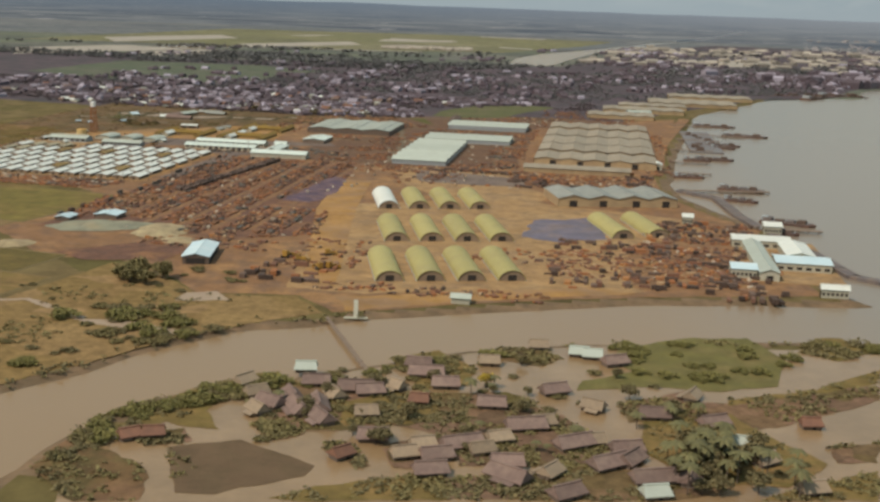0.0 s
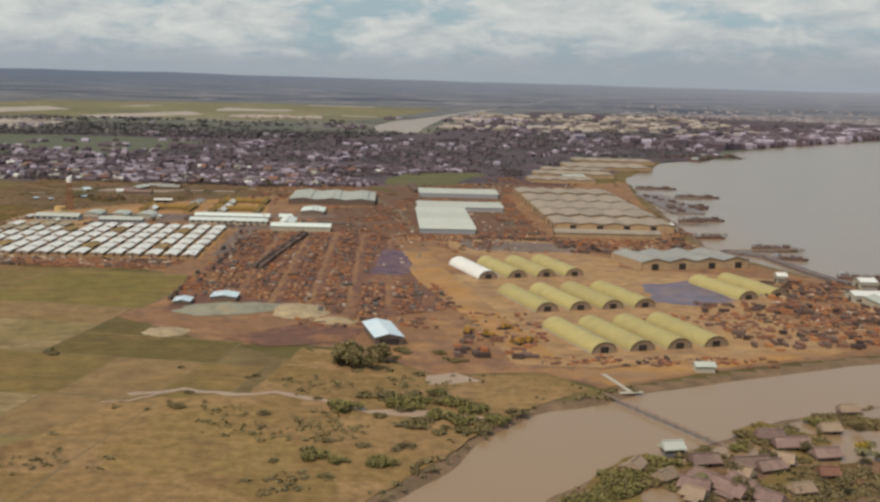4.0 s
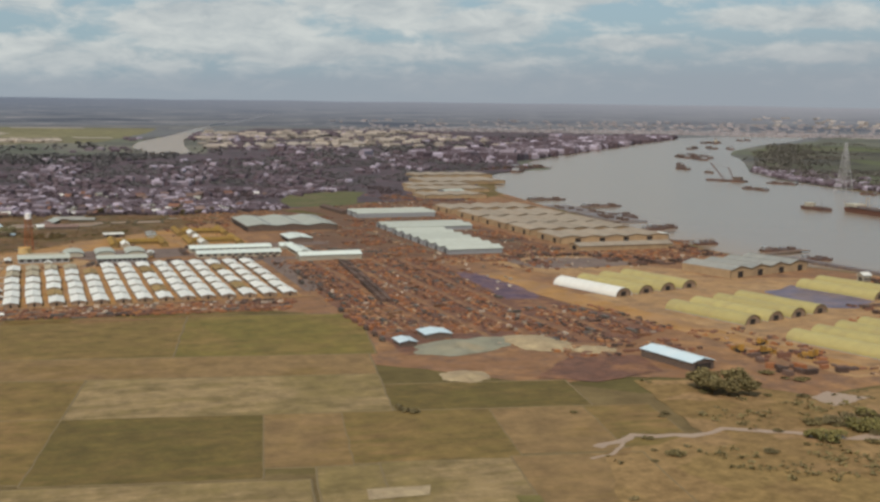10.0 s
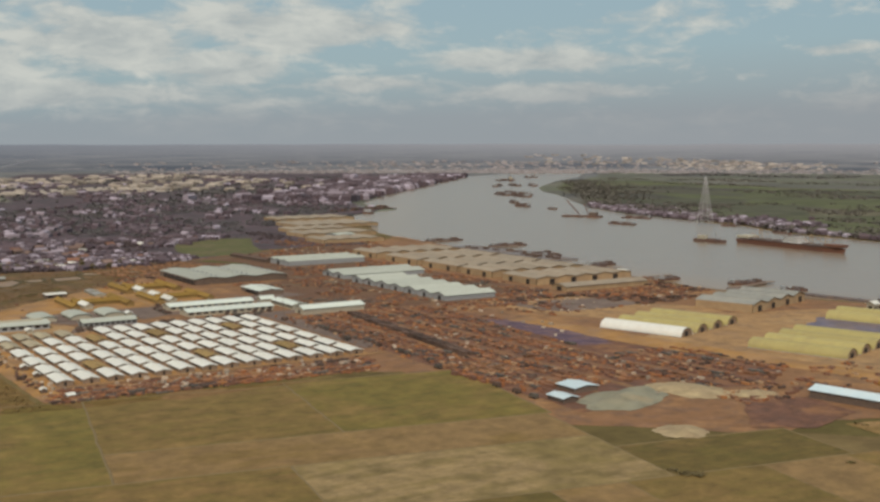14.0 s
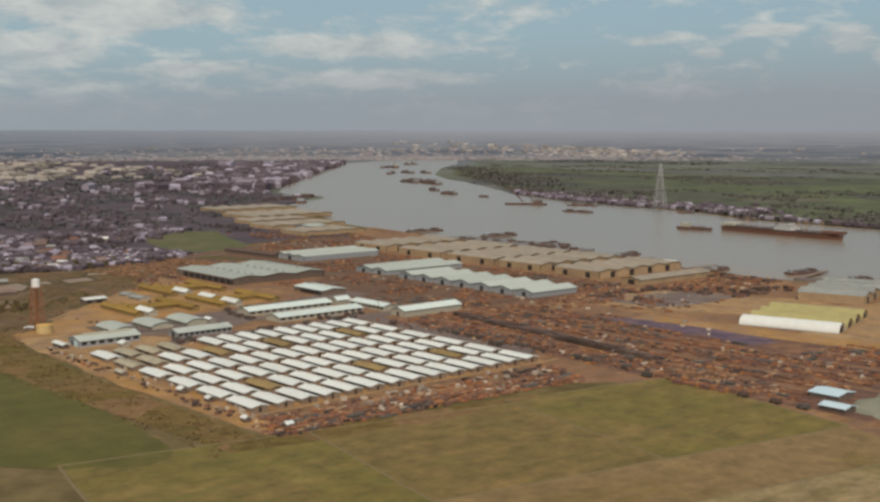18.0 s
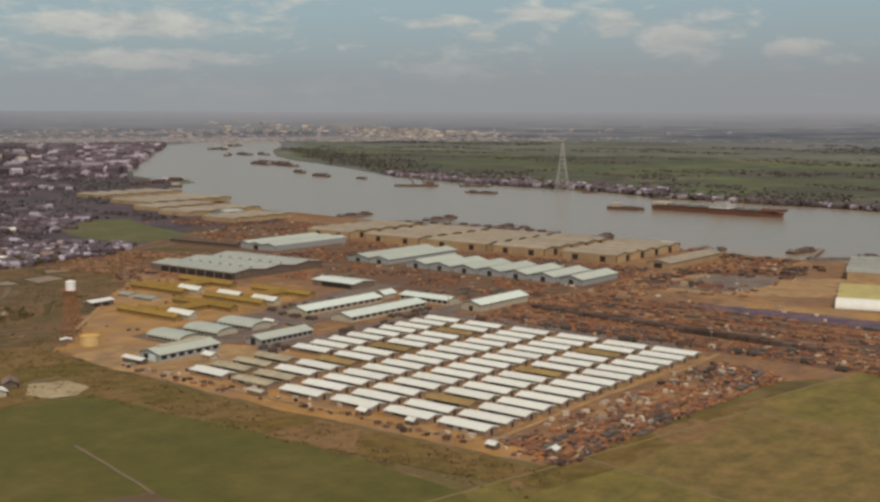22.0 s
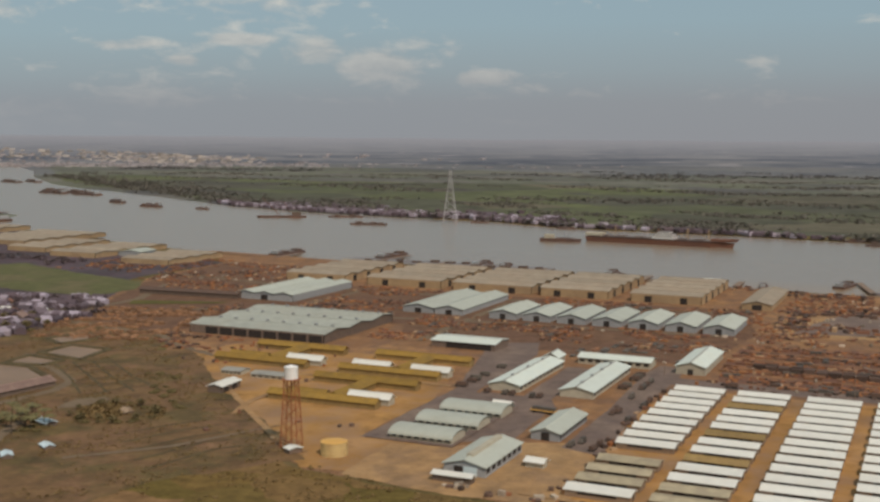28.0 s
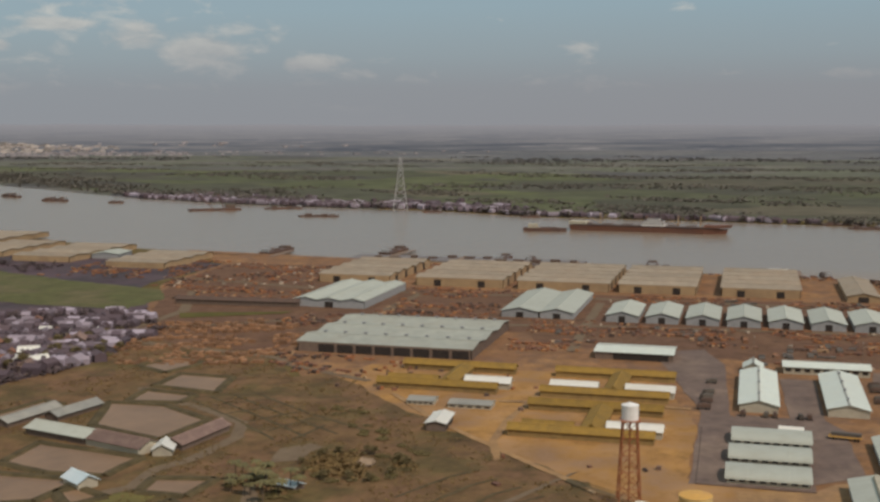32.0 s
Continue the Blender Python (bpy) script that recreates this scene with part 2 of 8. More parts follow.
SCRUB = patchwork("rough_meadow", [(0.225, 0.149, 0.056), (0.237, 0.148, 0.064), (0.192, 0.125, 0.046), (0.273, 0.170, 0.080), (0.239, 0.156, 0.059), (0.189, 0.113, 0.050)], 0.05, 0.25)
HAMLET = patchwork("hamlet_soil", [(0.196, 0.113, 0.066), (0.127, 0.086, 0.037), (0.164, 0.098, 0.062), (0.237, 0.135, 0.085), (0.137, 0.082, 0.051), (0.109, 0.081, 0.029)], 0.085, 0.3)
LAND = patchwork("scrub_land", [(0.107, 0.082, 0.031), (0.139, 0.102, 0.04), (0.162, 0.114, 0.052), (0.111, 0.09, 0.031)], 0.02, 0.06)
# brown soil shifted to purple: mid-distance haze put into the colour
TOWN = mat("town_soil", (0.081, 0.052, 0.059), (0.102, 0.065, 0.069), 0.06, spots=(0.051, 0.042, 0.044), spot_scale=0.02, spot_amount=0.9, mottle=0.45, mottle_scale=0.05, blotch=(0.049, 0.042, 0.040), blotch_scale=0.03)
DIRT = mat("yard_dirt", (0.268, 0.136, 0.058), (0.198, 0.103, 0.052), 0.12, 0.95, 0.25, 1.5, spots=(0.299, 0.160, 0.065), spot_scale=0.03, spot_amount=0.8, mottle=0.4, mottle_scale=0.12, blotch=(0.139, 0.085, 0.057))
DIRT_DARK = mat("storage_yard_dirt", (0.173, 0.081, 0.047), (0.126, 0.064, 0.043), 0.15, 0.95, 0.25, 1.5, spots=(0.263, 0.126, 0.056), spot_scale=0.05, spot_amount=0.8, mottle=0.42, mottle_scale=0.18, blotch=(0.105, 0.058, 0.041))
ORANGE_DIRT = mat("orange_laterite", (0.400, 0.212, 0.060), (0.325, 0.170, 0.058), 0.1, 0.95, 0.2, 1.2, spots=(0.38, 0.22, 0.10), spot_scale=0.045, spot_amount=0.75, mottle=0.42, mottle_scale=0.12, blotch=(0.20, 0.122, 0.072), blotch_scale=0.06, blotch_amount=0.75)
DIRT_NORTH = mat("timber_yard_dirt", (0.154, 0.079, 0.042), (0.118, 0.063, 0.038), 0.15, 0.95, 0.25, 1.5, spots=(0.237, 0.120, 0.053), spot_scale=0.05, spot_amount=0.85, mottle=0.5, mottle_scale=0.15, blotch=(0.087, 0.052, 0.035), blotch_scale=0.05)
GRAVEL = mat("grey_gravel", (0.283, 0.265, 0.176), (0.215, 0.203, 0.144), 0.3, 0.95, 0.4, 2.5, spots=(0.325, 0.243, 0.135), spot_scale=0.05, mottle=0.35, mottle_scale=0.15, blotch=(0.173, 0.167, 0.125), blotch_scale=0.08)
SAND = mat("pale_sand", (0.392, 0.304, 0.167), (0.314, 0.236, 0.137), 0.25, 0.95, 0.3, 1.5, mottle=0.3, mottle_scale=0.2, blotch=(0.265, 0.189, 0.108))
ASPHALT = mat("dusty_asphalt", (0.134, 0.095, 0.077), (0.167, 0.119, 0.093), 0.2, 0.9, 0.1, 2.0, spots=(0.233, 0.168, 0.123), spot_scale=0.04, spot_amount=0.6, mottle=0.3, mottle_scale=0.15)
MUD = mat("wet_mud", (0.36, 0.255, 0.165), (0.31, 0.215, 0.14), 0.1, 0.5, spots=(0.36, 0.25, 0.17), spot_scale=0.05)
F_LIGHT = mat("dry_paddy", (0.231, 0.158, 0.067), (0.289, 0.203, 0.097), 0.35, 0.95, spots=(0.186, 0.136, 0.046), spot_scale=0.022, spot_amount=0.9, mottle=0.42, mottle_scale=0.11, blotch=(0.172, 0.124, 0.044), blotch_scale=0.16, blotch_amount=0.8, grain=(0.285, 1.160, 1.200))
F_OLIVE = mat("olive_paddy", (0.155, 0.102, 0.030), (0.194, 0.126, 0.039), 0.35, 0.95, spots=(0.223, 0.133, 0.048), spot_scale=0.022, spot_amount=0.9, mottle=0.38, mottle_scale=0.11, blotch=(0.137, 0.099, 0.025), blotch_scale=0.16, blotch_amount=0.8, grain=(0.314, 1.277, 1.254))
F_GREEN = mat("green_paddy", (0.141, 0.112, 0.024), (0.181, 0.124, 0.031), 0.35, 0.95, spots=(0.207, 0.132, 0.042), spot_scale=0.022, spot_amount=0.9, mottle=0.38, mottle_scale=0.11, blotch=(0.127, 0.103, 0.024), blotch_scale=0.16, blotch_amount=0.8, grain=(0.292, 1.210, 1.210))
F_DEEP = mat("deep_green_paddy", (0.113, 0.082, 0.022), (0.145, 0.097, 0.026), 0.35, 0.95, spots=(0.168, 0.108, 0.036), spot_scale=0.022, spot_amount=0.9, mottle=0.38, mottle_scale=0.11, blotch=(0.100, 0.077, 0.018), blotch_scale=0.16, blotch_amount=0.8, grain=(0.25, 1.0, 1.0))
F_LUSH = mat("lush_green_paddy", (0.084, 0.076, 0.014), (0.102, 0.085, 0.016), 0.08, 0.95, spots=(0.118, 0.091, 0.022), spot_scale=0.025, spot_amount=0.8, mottle=0.22, mottle_scale=0.1)
# this far meadow's green is greyed: haze in the base colour
F_FARGREEN = mat("haze_tinted_meadow", (0.082, 0.094, 0.054), (0.100, 0.104, 0.062), 0.02, 0.95, spots=(0.12, 0.108, 0.075), spot_scale=0.01, spot_amount=0.6, mottle=0.25, mottle_scale=0.04)
F_MEADOW = mat("dull_green_meadow", (0.088, 0.092, 0.030), (0.108, 0.100, 0.036), 0.08, 0.95, spots=(0.13, 0.105, 0.05), spot_scale=0.03, spot_amount=0.8, mottle=0.35, mottle_scale=0.1)
REED_GRASS = mat("yellow_green_marsh_grass", (0.168, 0.137, 0.039), (0.128, 0.108, 0.033), 0.3, 0.95, spots=(0.194, 0.135, 0.055), spot_scale=0.06, mottle=0.4, mottle_scale=0.15, blotch=(0.112, 0.097, 0.032))
SANDY = mat("sandy_yard_ground", (0.366, 0.219, 0.096), (0.294, 0.172, 0.076), 0.12, 0.95, 0.2, 1.5, spots=(0.381, 0.245, 0.115), spot_scale=0.04, spot_amount=0.7, mottle=0.35, mottle_scale=0.13, blotch=(0.206, 0.125, 0.071), blotch_scale=0.08)
F_BROWN = mat("brown_fallow_field", (0.190, 0.120, 0.047), (0.231, 0.145, 0.059), 0.35, 0.95, spots=(0.177, 0.112, 0.034), spot_scale=0.022, spot_amount=0.9, mottle=0.38, mottle_scale=0.11, blotch=(0.228, 0.140, 0.057), blotch_scale=0.16, blotch_amount=0.8, grain=(0.270, 1.100, 1.080))
FALLOW = mat("dusky_fallow_soil", (0.147, 0.090, 0.048), (0.118, 0.074, 0.040), 0.2, 0.95, mottle=0.3, mottle_scale=0.1, blotch=(0.103, 0.068, 0.034))
DIKE = mat("field_dike_earth", (0.165, 0.122, 0.058), (0.19, 0.14, 0.07), 0.3, 0.95)
SWAMP = mat("marsh_scrub", (0.134, 0.078, 0.032), (0.162, 0.092, 0.040), 0.12, 0.95, 0.5, 0.6, spots=(0.178, 0.095, 0.050), spot_scale=0.035, spot_amount=0.75, mottle=0.55, mottle_scale=0.09, blotch=(0.086, 0.068, 0.022), blotch_scale=0.05, blotch_amount=0.7)
TRACK = mat("worn_track_earth", (0.18, 0.128, 0.078), (0.15, 0.108, 0.066), 0.2, 0.95, mottle=0.35, mottle_scale=0.2)
BANK = mat("muddy_bank_earth", (0.198, 0.121, 0.066), (0.150, 0.098, 0.053), 0.2, 0.9, spots=(0.133, 0.089, 0.048), spot_scale=0.06, spot_amount=0.7, mottle=0.35, mottle_scale=0.15)
# far land: distance haze put into the base colours, stronger farther out
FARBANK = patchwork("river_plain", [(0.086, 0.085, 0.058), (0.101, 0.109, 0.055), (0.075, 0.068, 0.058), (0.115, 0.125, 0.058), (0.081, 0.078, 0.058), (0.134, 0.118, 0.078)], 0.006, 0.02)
FARPLAIN = patchwork("haze_tinted_far_fields", [(0.105, 0.108, 0.085), (0.14, 0.145, 0.098), (0.092, 0.088, 0.085), (0.165, 0.155, 0.122), (0.12, 0.126, 0.09), (0.10, 0.095, 0.085)], 0.006, 0.03)
HAZE_GRASS = patchwork("haze_tinted_grass", [(0.163, 0.152, 0.076), (0.196, 0.175, 0.093), (0.146, 0.133, 0.076), (0.217, 0.190, 0.111)], 0.006, 0.03)
FARHAZE = patchwork("haze_tinted_far_land", [(0.125, 0.13, 0.132), (0.155, 0.155, 0.148), (0.11, 0.112, 0.12), (0.175, 0.17, 0.16), (0.13, 0.13, 0.135)], 0.006, 0.03)

# horizon plain: streaks of fields and woods, distance haze blended into the colour
DISTANT = bpy.data.materials.new("haze_tinted_plain")
DISTANT.use_nodes = True
dn, dl = DISTANT.node_tree.nodes, DISTANT.node_tree.links
dbsdf = dn["Principled BSDF"]
dbsdf.inputs["Roughness"].default_value = 1.0
dbsdf.inputs["Specular IOR Level"].default_value = 0.0
dgeo = dn.new("ShaderNodeNewGeometry")
dsep = dn.new("ShaderNodeSeparateXYZ")
dl.new(dgeo.outputs["Position"], dsep.inputs[0])


def drange(src, lo, hi):
    n = dn.new("ShaderNodeMapRange")
    n.inputs[1].default_value, n.inputs[2].default_value = lo, hi
    dl.new(src, n.inputs[0])
    return n.outputs[0]


def dblend(fac, a, b):
    n = dn.new("ShaderNodeMix")
    n.data_type = "RGBA"
    dl.new(fac, n.inputs[0])
    for k, v in ((6, a), (7, b)):
        if isinstance(v, tuple):
            n.inputs[k].default_value = (*v, 1)
        else:
            dl.new(v, n.inputs[k])
    return n.outputs[2]


# the slope stands in for a plain that runs on: stretch the pattern as that plain would foreshorten
dnear = dn.new("ShaderNodeMath")
dnear.operation = "SUBTRACT"
dnear.inputs[0].default_value = 98.0
dl.new(dsep.outputs[2], dnear.inputs[1])
dfar = dn.new("ShaderNodeMath")
dfar.operation = "DIVIDE"
dfar.inputs[0].default_value = 98.0
dl.new(dnear.outputs[0], dfar.inputs[1])
dflat = dn.new("ShaderNodeVectorMath")
dflat.operation = "MULTIPLY"
dl.new(dgeo.outputs["Position"], dflat.inputs[0])
dflat.inputs[1].default_value = (0.0016, 0.0016, 0.0)
dplain = dn.new("ShaderNodeVectorMath")
dplain.operation = "SCALE"
dl.new(dflat.outputs[0], dplain.inputs[0])
dl.new(dfar.outputs[0], dplain.inputs["Scale"])


def dnoise(scale, detail, roughness):
    n = dn.new("ShaderNodeTexNoise")
    n.inputs["Scale"].default_value, n.inputs["Detail"].default_value, n.inputs["Roughness"].default_value = scale, detail, roughness
    dl.new(dplain.outputs[0], n.inputs["Vector"])
    return n.outputs["Fac"]


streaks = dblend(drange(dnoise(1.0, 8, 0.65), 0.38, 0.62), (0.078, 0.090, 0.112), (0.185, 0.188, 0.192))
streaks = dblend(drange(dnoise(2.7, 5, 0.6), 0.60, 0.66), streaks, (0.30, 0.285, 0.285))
# painted haze: the colour runs to pale blue-grey with height
haze_tone = dblend(drange(dsep.outputs[0], -1300.0, 2400.0), (0.118, 0.15, 0.2), (0.275, 0.285, 0.31))
dl.new(dblend(drange(dsep.outputs[2], 15.0, 105.0), streaks, haze_tone), dbsdf.inputs["Base Color"])

WATER = bpy.data.materials.new("silty_river_water")
WATER.use_nodes = True
nd, lk = WATER.node_tree.nodes, WATER.node_tree.links
bs = nd["Principled BSDF"]
geo = nd.new("ShaderNodeNewGeometry")
n1 = nd.new("ShaderNodeTexNoise")
n1.inputs["Scale"].default_value, n1.inputs["Detail"].default_value = 0.006, 4
lk.new(geo.outputs["Position"], n1.inputs["Vector"])
wc = nd.new("ShaderNodeMix")
wc.data_type = "RGBA"
# greyer eastwards: less silt, plus some sky reflection put into the colour
wc.inputs[6].default_value, wc.inputs[7].default_value = (0.290, 0.176, 0.082, 1), (0.240, 0.186, 0.134, 1)
wsep = nd.new("ShaderNodeSeparateXYZ")
lk.new(geo.outputs["Position"], wsep.inputs[0])
wmr = nd.new("ShaderNodeMapRange")
wmr.inputs[1].default_value, wmr.inputs[2].default_value = 20.0, 130.0
lk.new(wsep.outputs[0], wmr.inputs[0])
wad = nd.new("ShaderNodeMath")
wad.operation = "MULTIPLY_ADD"
wad.use_clamp = True
lk.new(n1.outputs["Fac"], wad.inputs[0])
wad.inputs[1].default_value = 0.5
lk.new(wmr.outputs[0], wad.inputs[2])
lk.new(wad.outputs[0], wc.inputs[0])
lk.new(wc.outputs[2], bs.inputs["Base Color"])
bs.inputs["Roughness"].default_value = 0.25
bs.inputs["IOR"].default_value = 1.33
n2 = nd.new("ShaderNodeTexNoise")
n2.inputs["Scale"].default_value, n2.inputs["Detail"].default_value = 0.35, 6
lk.new(geo.outputs["Position"], n2.inputs["Vector"])
bp = nd.new("ShaderNodeBump")
bp.inputs["Strength"].default_value, bp.inputs["Distance"].default_value = 0.14, 0.3
lk.new(n2.outputs["Fac"], bp.inputs["Height"])
lk.new(bp.outputs[0], bs.inputs["Normal"])
FLOOD = mat("brown_flood_water", (0.258, 0.162, 0.082), (0.288, 0.182, 0.094), 0.05, 0.25, 0.05, 0.5, specular=0.35, mottle=0.12, mottle_scale=0.05)
POND = mat("muddy_pond_water", (0.215, 0.130, 0.070), (0.255, 0.158, 0.088), 0.05, 0.4, 0.05, 0.5, specular=0.2, mottle=0.25, mottle_scale=0.06)
# wet mud and puddle: violet-blue sky reflection put into the base colours
POOL = mat("sky_tinted_mud", (0.088, 0.061, 0.088), (0.125, 0.084, 0.100), 0.09, 0.8, 0.03, 0.5, spots=(0.200, 0.121, 0.109), spot_scale=0.09, spot_amount=0.6, specular=0.12, mottle=0.45, mottle_scale=0.14, blotch=(0.170, 0.105, 0.102), blotch_scale=0.12, blotch_amount=0.8)
PUDDLE = mat("sky_tinted_puddle", (0.125, 0.098, 0.128), (0.155, 0.120, 0.140), 0.07, 0.45, 0.03, 0.5, spots=(0.22, 0.14, 0.11), spot_scale=0.07, spot_amount=0.7, specular=0.2, mottle=0.4, mottle_scale=0.12)
VERGE = patchwork("rough_verge", [(0.141, 0.092, 0.027), (0.182, 0.110, 0.044), (0.114, 0.085, 0.022), (0.209, 0.120, 0.055), (0.123, 0.088, 0.027)], 0.06, 0.2)
PALE_GOODS = mat("bleached_sheet_goods", (0.46, 0.38, 0.28), (0.34, 0.27, 0.20), 0.5, 0.7, island=0.5)

OLIVE_ROOF = mat("olive_painted_steel", (0.423, 0.354, 0.132), (0.378, 0.317, 0.122), 0.35, 0.6, 0.25, ribs=1.2, rib_axis=1, spots=(0.333, 0.267, 0.118), spot_scale=0.12, spot_amount=0.5, vary=0.07)
WHITE_ROOF = mat("white_sheet_roof", (0.713, 0.709, 0.627), (0.648, 0.643, 0.572), 0.4, 0.55, 0.2, ribs=1.6, rib_axis=0, spots=(0.670, 0.632, 0.528), spot_scale=0.15, spot_amount=0.35, vary=0.06)
MINT_ROOF = mat("pale_green_sheet_roof", (0.470, 0.488, 0.405), (0.410, 0.430, 0.360), 0.3, 0.55, 0.2, ribs=1.4, rib_axis=0, streak=(0.380, 0.380, 0.304), spots=(0.399, 0.408, 0.337), spot_scale=0.1, spot_amount=0.4, vary=0.08, mottle=0.12, mottle_scale=0.3)
GREY_ROOF = mat("grey_sheet_roof", (0.303, 0.298, 0.254), (0.248, 0.245, 0.214), 0.25, 0.6, 0.2, ribs=1.2, rib_axis=1, spots=(0.348, 0.323, 0.264), spot_scale=0.08, spot_amount=0.5, vary=0.08, mottle=0.15, mottle_scale=0.2)
TAN_ROOF = mat("tan_cement_roof", (0.330, 0.272, 0.195), (0.280, 0.228, 0.166), 0.2, 0.8, 0.15, ribs=1.0, rib_axis=0, spots=(0.322, 0.244, 0.166), spot_scale=0.06, spot_amount=0.5, vary=0.08, mottle=0.2, mottle_scale=0.15)
BLUE_ROOF = mat("pale_blue_sheet_roof", (0.56, 0.67, 0.68), (0.50, 0.61, 0.63), 0.4, 0.45, 0.15, ribs=1.4, rib_axis=0, spots=(0.66, 0.72, 0.70), spot_scale=0.1, vary=0.06)
OCHRE_ROOF = mat("ochre_plank_roof", (0.30, 0.18, 0.035), (0.23, 0.14, 0.032), 0.5, 0.85, 0.3, 2.0, spots=(0.18, 0.115, 0.035), spot_scale=0.2, vary=0.12)
TAN_SHEET = mat("dull_cream_sheet_roof", (0.40, 0.34, 0.22), (0.33, 0.28, 0.185), 0.4, 0.7, 0.2, ribs=1.6, rib_axis=0, spots=(0.27, 0.23, 0.16), spot_scale=0.2, vary=0.15)
BARE_ROOF = mat("unpainted_board_roof", (0.30, 0.20, 0.075), (0.22, 0.15, 0.065), 0.5, 0.9, 0.3, 2.0, spots=(0.36, 0.25, 0.09), spot_scale=0.2, vary=0.15)
THATCH = mat("grey_thatch", (0.225, 0.148, 0.118), (0.170, 0.113, 0.093), 0.8, 0.95, 0.6, 3.0, spots=(0.276, 0.191, 0.146), spot_scale=0.3, vary=0.25)
THATCH_TAN = mat("tan_thatch", (0.33, 0.24, 0.155), (0.26, 0.19, 0.13), 0.8, 0.95, 0.6, 3.0, vary=0.2)
RUST_ROOF = mat("rusted_sheet_roof", (0.24, 0.115, 0.07), (0.18, 0.09, 0.06), 0.6, 0.8, 0.3, 2.0, vary=0.2)
TAN_WALL = mat("tan_plaster_wall", (0.420, 0.295, 0.160), (0.350, 0.245, 0.138), 0.3, 0.9, spots=(0.26, 0.175, 0.105), spot_scale=0.1, vary=0.08)
CREAM_WALL = mat("cream_board_wall", (0.46, 0.42, 0.31), (0.38, 0.34, 0.26), 0.5, 0.85, vary=0.08)
GREY_WALL = mat("grey_board_wall", (0.33, 0.34, 0.33), (0.28, 0.285, 0.28), 0.5, 0.85, vary=0.08)
WOOD_WALL = mat("weathered_board_wall", (0.18, 0.13, 0.095), (0.13, 0.095, 0.075), 0.8, 0.9, vary=0.2)
HUT_WALL = mat("tan_hut_boards", (0.30, 0.21, 0.135), (0.24, 0.17, 0.115), 0.6, 0.9, vary=0.12)
# doorways are flat panels; the shade inside is their dark base colour
DARK = mat("unlit_opening", (0.03, 0.025, 0.022), (0.045, 0.036, 0.03), 0.5, 0.9)
STEEL_RED = mat("red_lead_steel", (0.34, 0.12, 0.045), (0.27, 0.10, 0.045), 0.8, 0.7)
STEEL_GREY = mat("grey_galvanised_steel", (0.30, 0.30, 0.30), (0.24, 0.24, 0.245), 0.8, 0.5, metallic=0.3)
PYLON_STEEL = mat("weathered_pale_steel", (0.46, 0.45, 0.43), (0.38, 0.37, 0.36), 0.8, 0.6)
WHITE_PAINT = mat("white_paint", (0.82, 0.81, 0.76), (0.72, 0.70, 0.64), 0.5, 0.5)
YELLOW = mat("yellow_machine_paint", (0.368, 0.203, 0.041), (0.288, 0.156, 0.036), 0.8, 0.5, vary=0.2)
TANK_CREAM = mat("faded_cream_tank_paint", (0.62, 0.46, 0.20), (0.54, 0.39, 0.18), 0.6, 0.6, spots=(0.50, 0.32, 0.12), spot_scale=0.3)
ORANGE = mat("orange_tank_paint", (0.66, 0.38, 0.09), (0.58, 0.32, 0.09), 0.6, 0.6)
OLIVE_DRAB = mat("olive_drab_paint", (0.115, 0.096, 0.074), (0.092, 0.078, 0.064), 0.8, 0.7, vary=0.35)
RUBBER = mat("black_rubber", (0.02, 0.02, 0.02), (0.03, 0.03, 0.028), 1.0, 0.9)
HULL = mat("rusty_black_hull", (0.085, 0.06, 0.055), (0.15, 0.08, 0.055), 0.15, 0.7, spots=(0.21, 0.10, 0.06), spot_scale=0.08)
HULL_RED = mat("rust_red_hull", (0.20, 0.09, 0.055), (0.15, 0.075, 0.052), 0.1, 0.7, spots=(0.10, 0.06, 0.052), spot_scale=0.05, mottle=0.3, mottle_scale=0.1)
DECK = mat("grey_brown_deck", (0.17, 0.14, 0.125), (0.13, 0.105, 0.10), 0.3, 0.85, spots=(0.25, 0.17, 0.12), spot_scale=0.2)
PONTOON = mat("grey_pontoon_deck", (0.215, 0.195, 0.185), (0.17, 0.155, 0.15), 0.2, 0.8, spots=(0.13, 0.11, 0.105), spot_scale=0.1, mottle=0.25, mottle_scale=0.2)
PLANK = mat("weathered_planks", (0.25, 0.175, 0.12), (0.19, 0.135, 0.10), 0.5, 0.9)
CRATE = mat("raw_timber_crate", (0.254, 0.120, 0.055), (0.178, 0.086, 0.047), 0.4, 0.9, 0.2, 2.0, vary=0.5)
CRATE_STUFF = mat("stacked_goods", (0.296, 0.135, 0.061), (0.216, 0.101, 0.056), 0.3, 0.9,
                  palette=[(0.296, 0.122, 0.055), (0.216, 0.099, 0.060), (0.148, 0.080, 0.058), (0.351, 0.143, 0.056), (0.122, 0.069, 0.055), (0.418, 0.191, 0.067), (0.174, 0.089, 0.060),
                           (0.331, 0.124, 0.044), (0.229, 0.133, 0.082), (0.162, 0.082, 0.055), (0.485, 0.335, 0.187), (0.209, 0.099, 0.060)])
TIMBER = mat("fresh_sawn_timber", (0.296, 0.157, 0.076), (0.224, 0.119, 0.063), 0.4, 0.9, island=0.4)
DARK_STUFF = mat("tarpaulin_goods", (0.120, 0.074, 0.052), (0.090, 0.061, 0.047), 0.3, 0.9, island=0.5)
LEAF = mat("dull_green_leaves", (0.155, 0.125, 0.048), (0.200, 0.156, 0.064), 0.5, 0.85, island=0.35)
LEAF_BRIGHT = mat("bright_green_leaves", (0.185, 0.158, 0.046), (0.150, 0.130, 0.042), 0.4, 0.85, island=0.3)
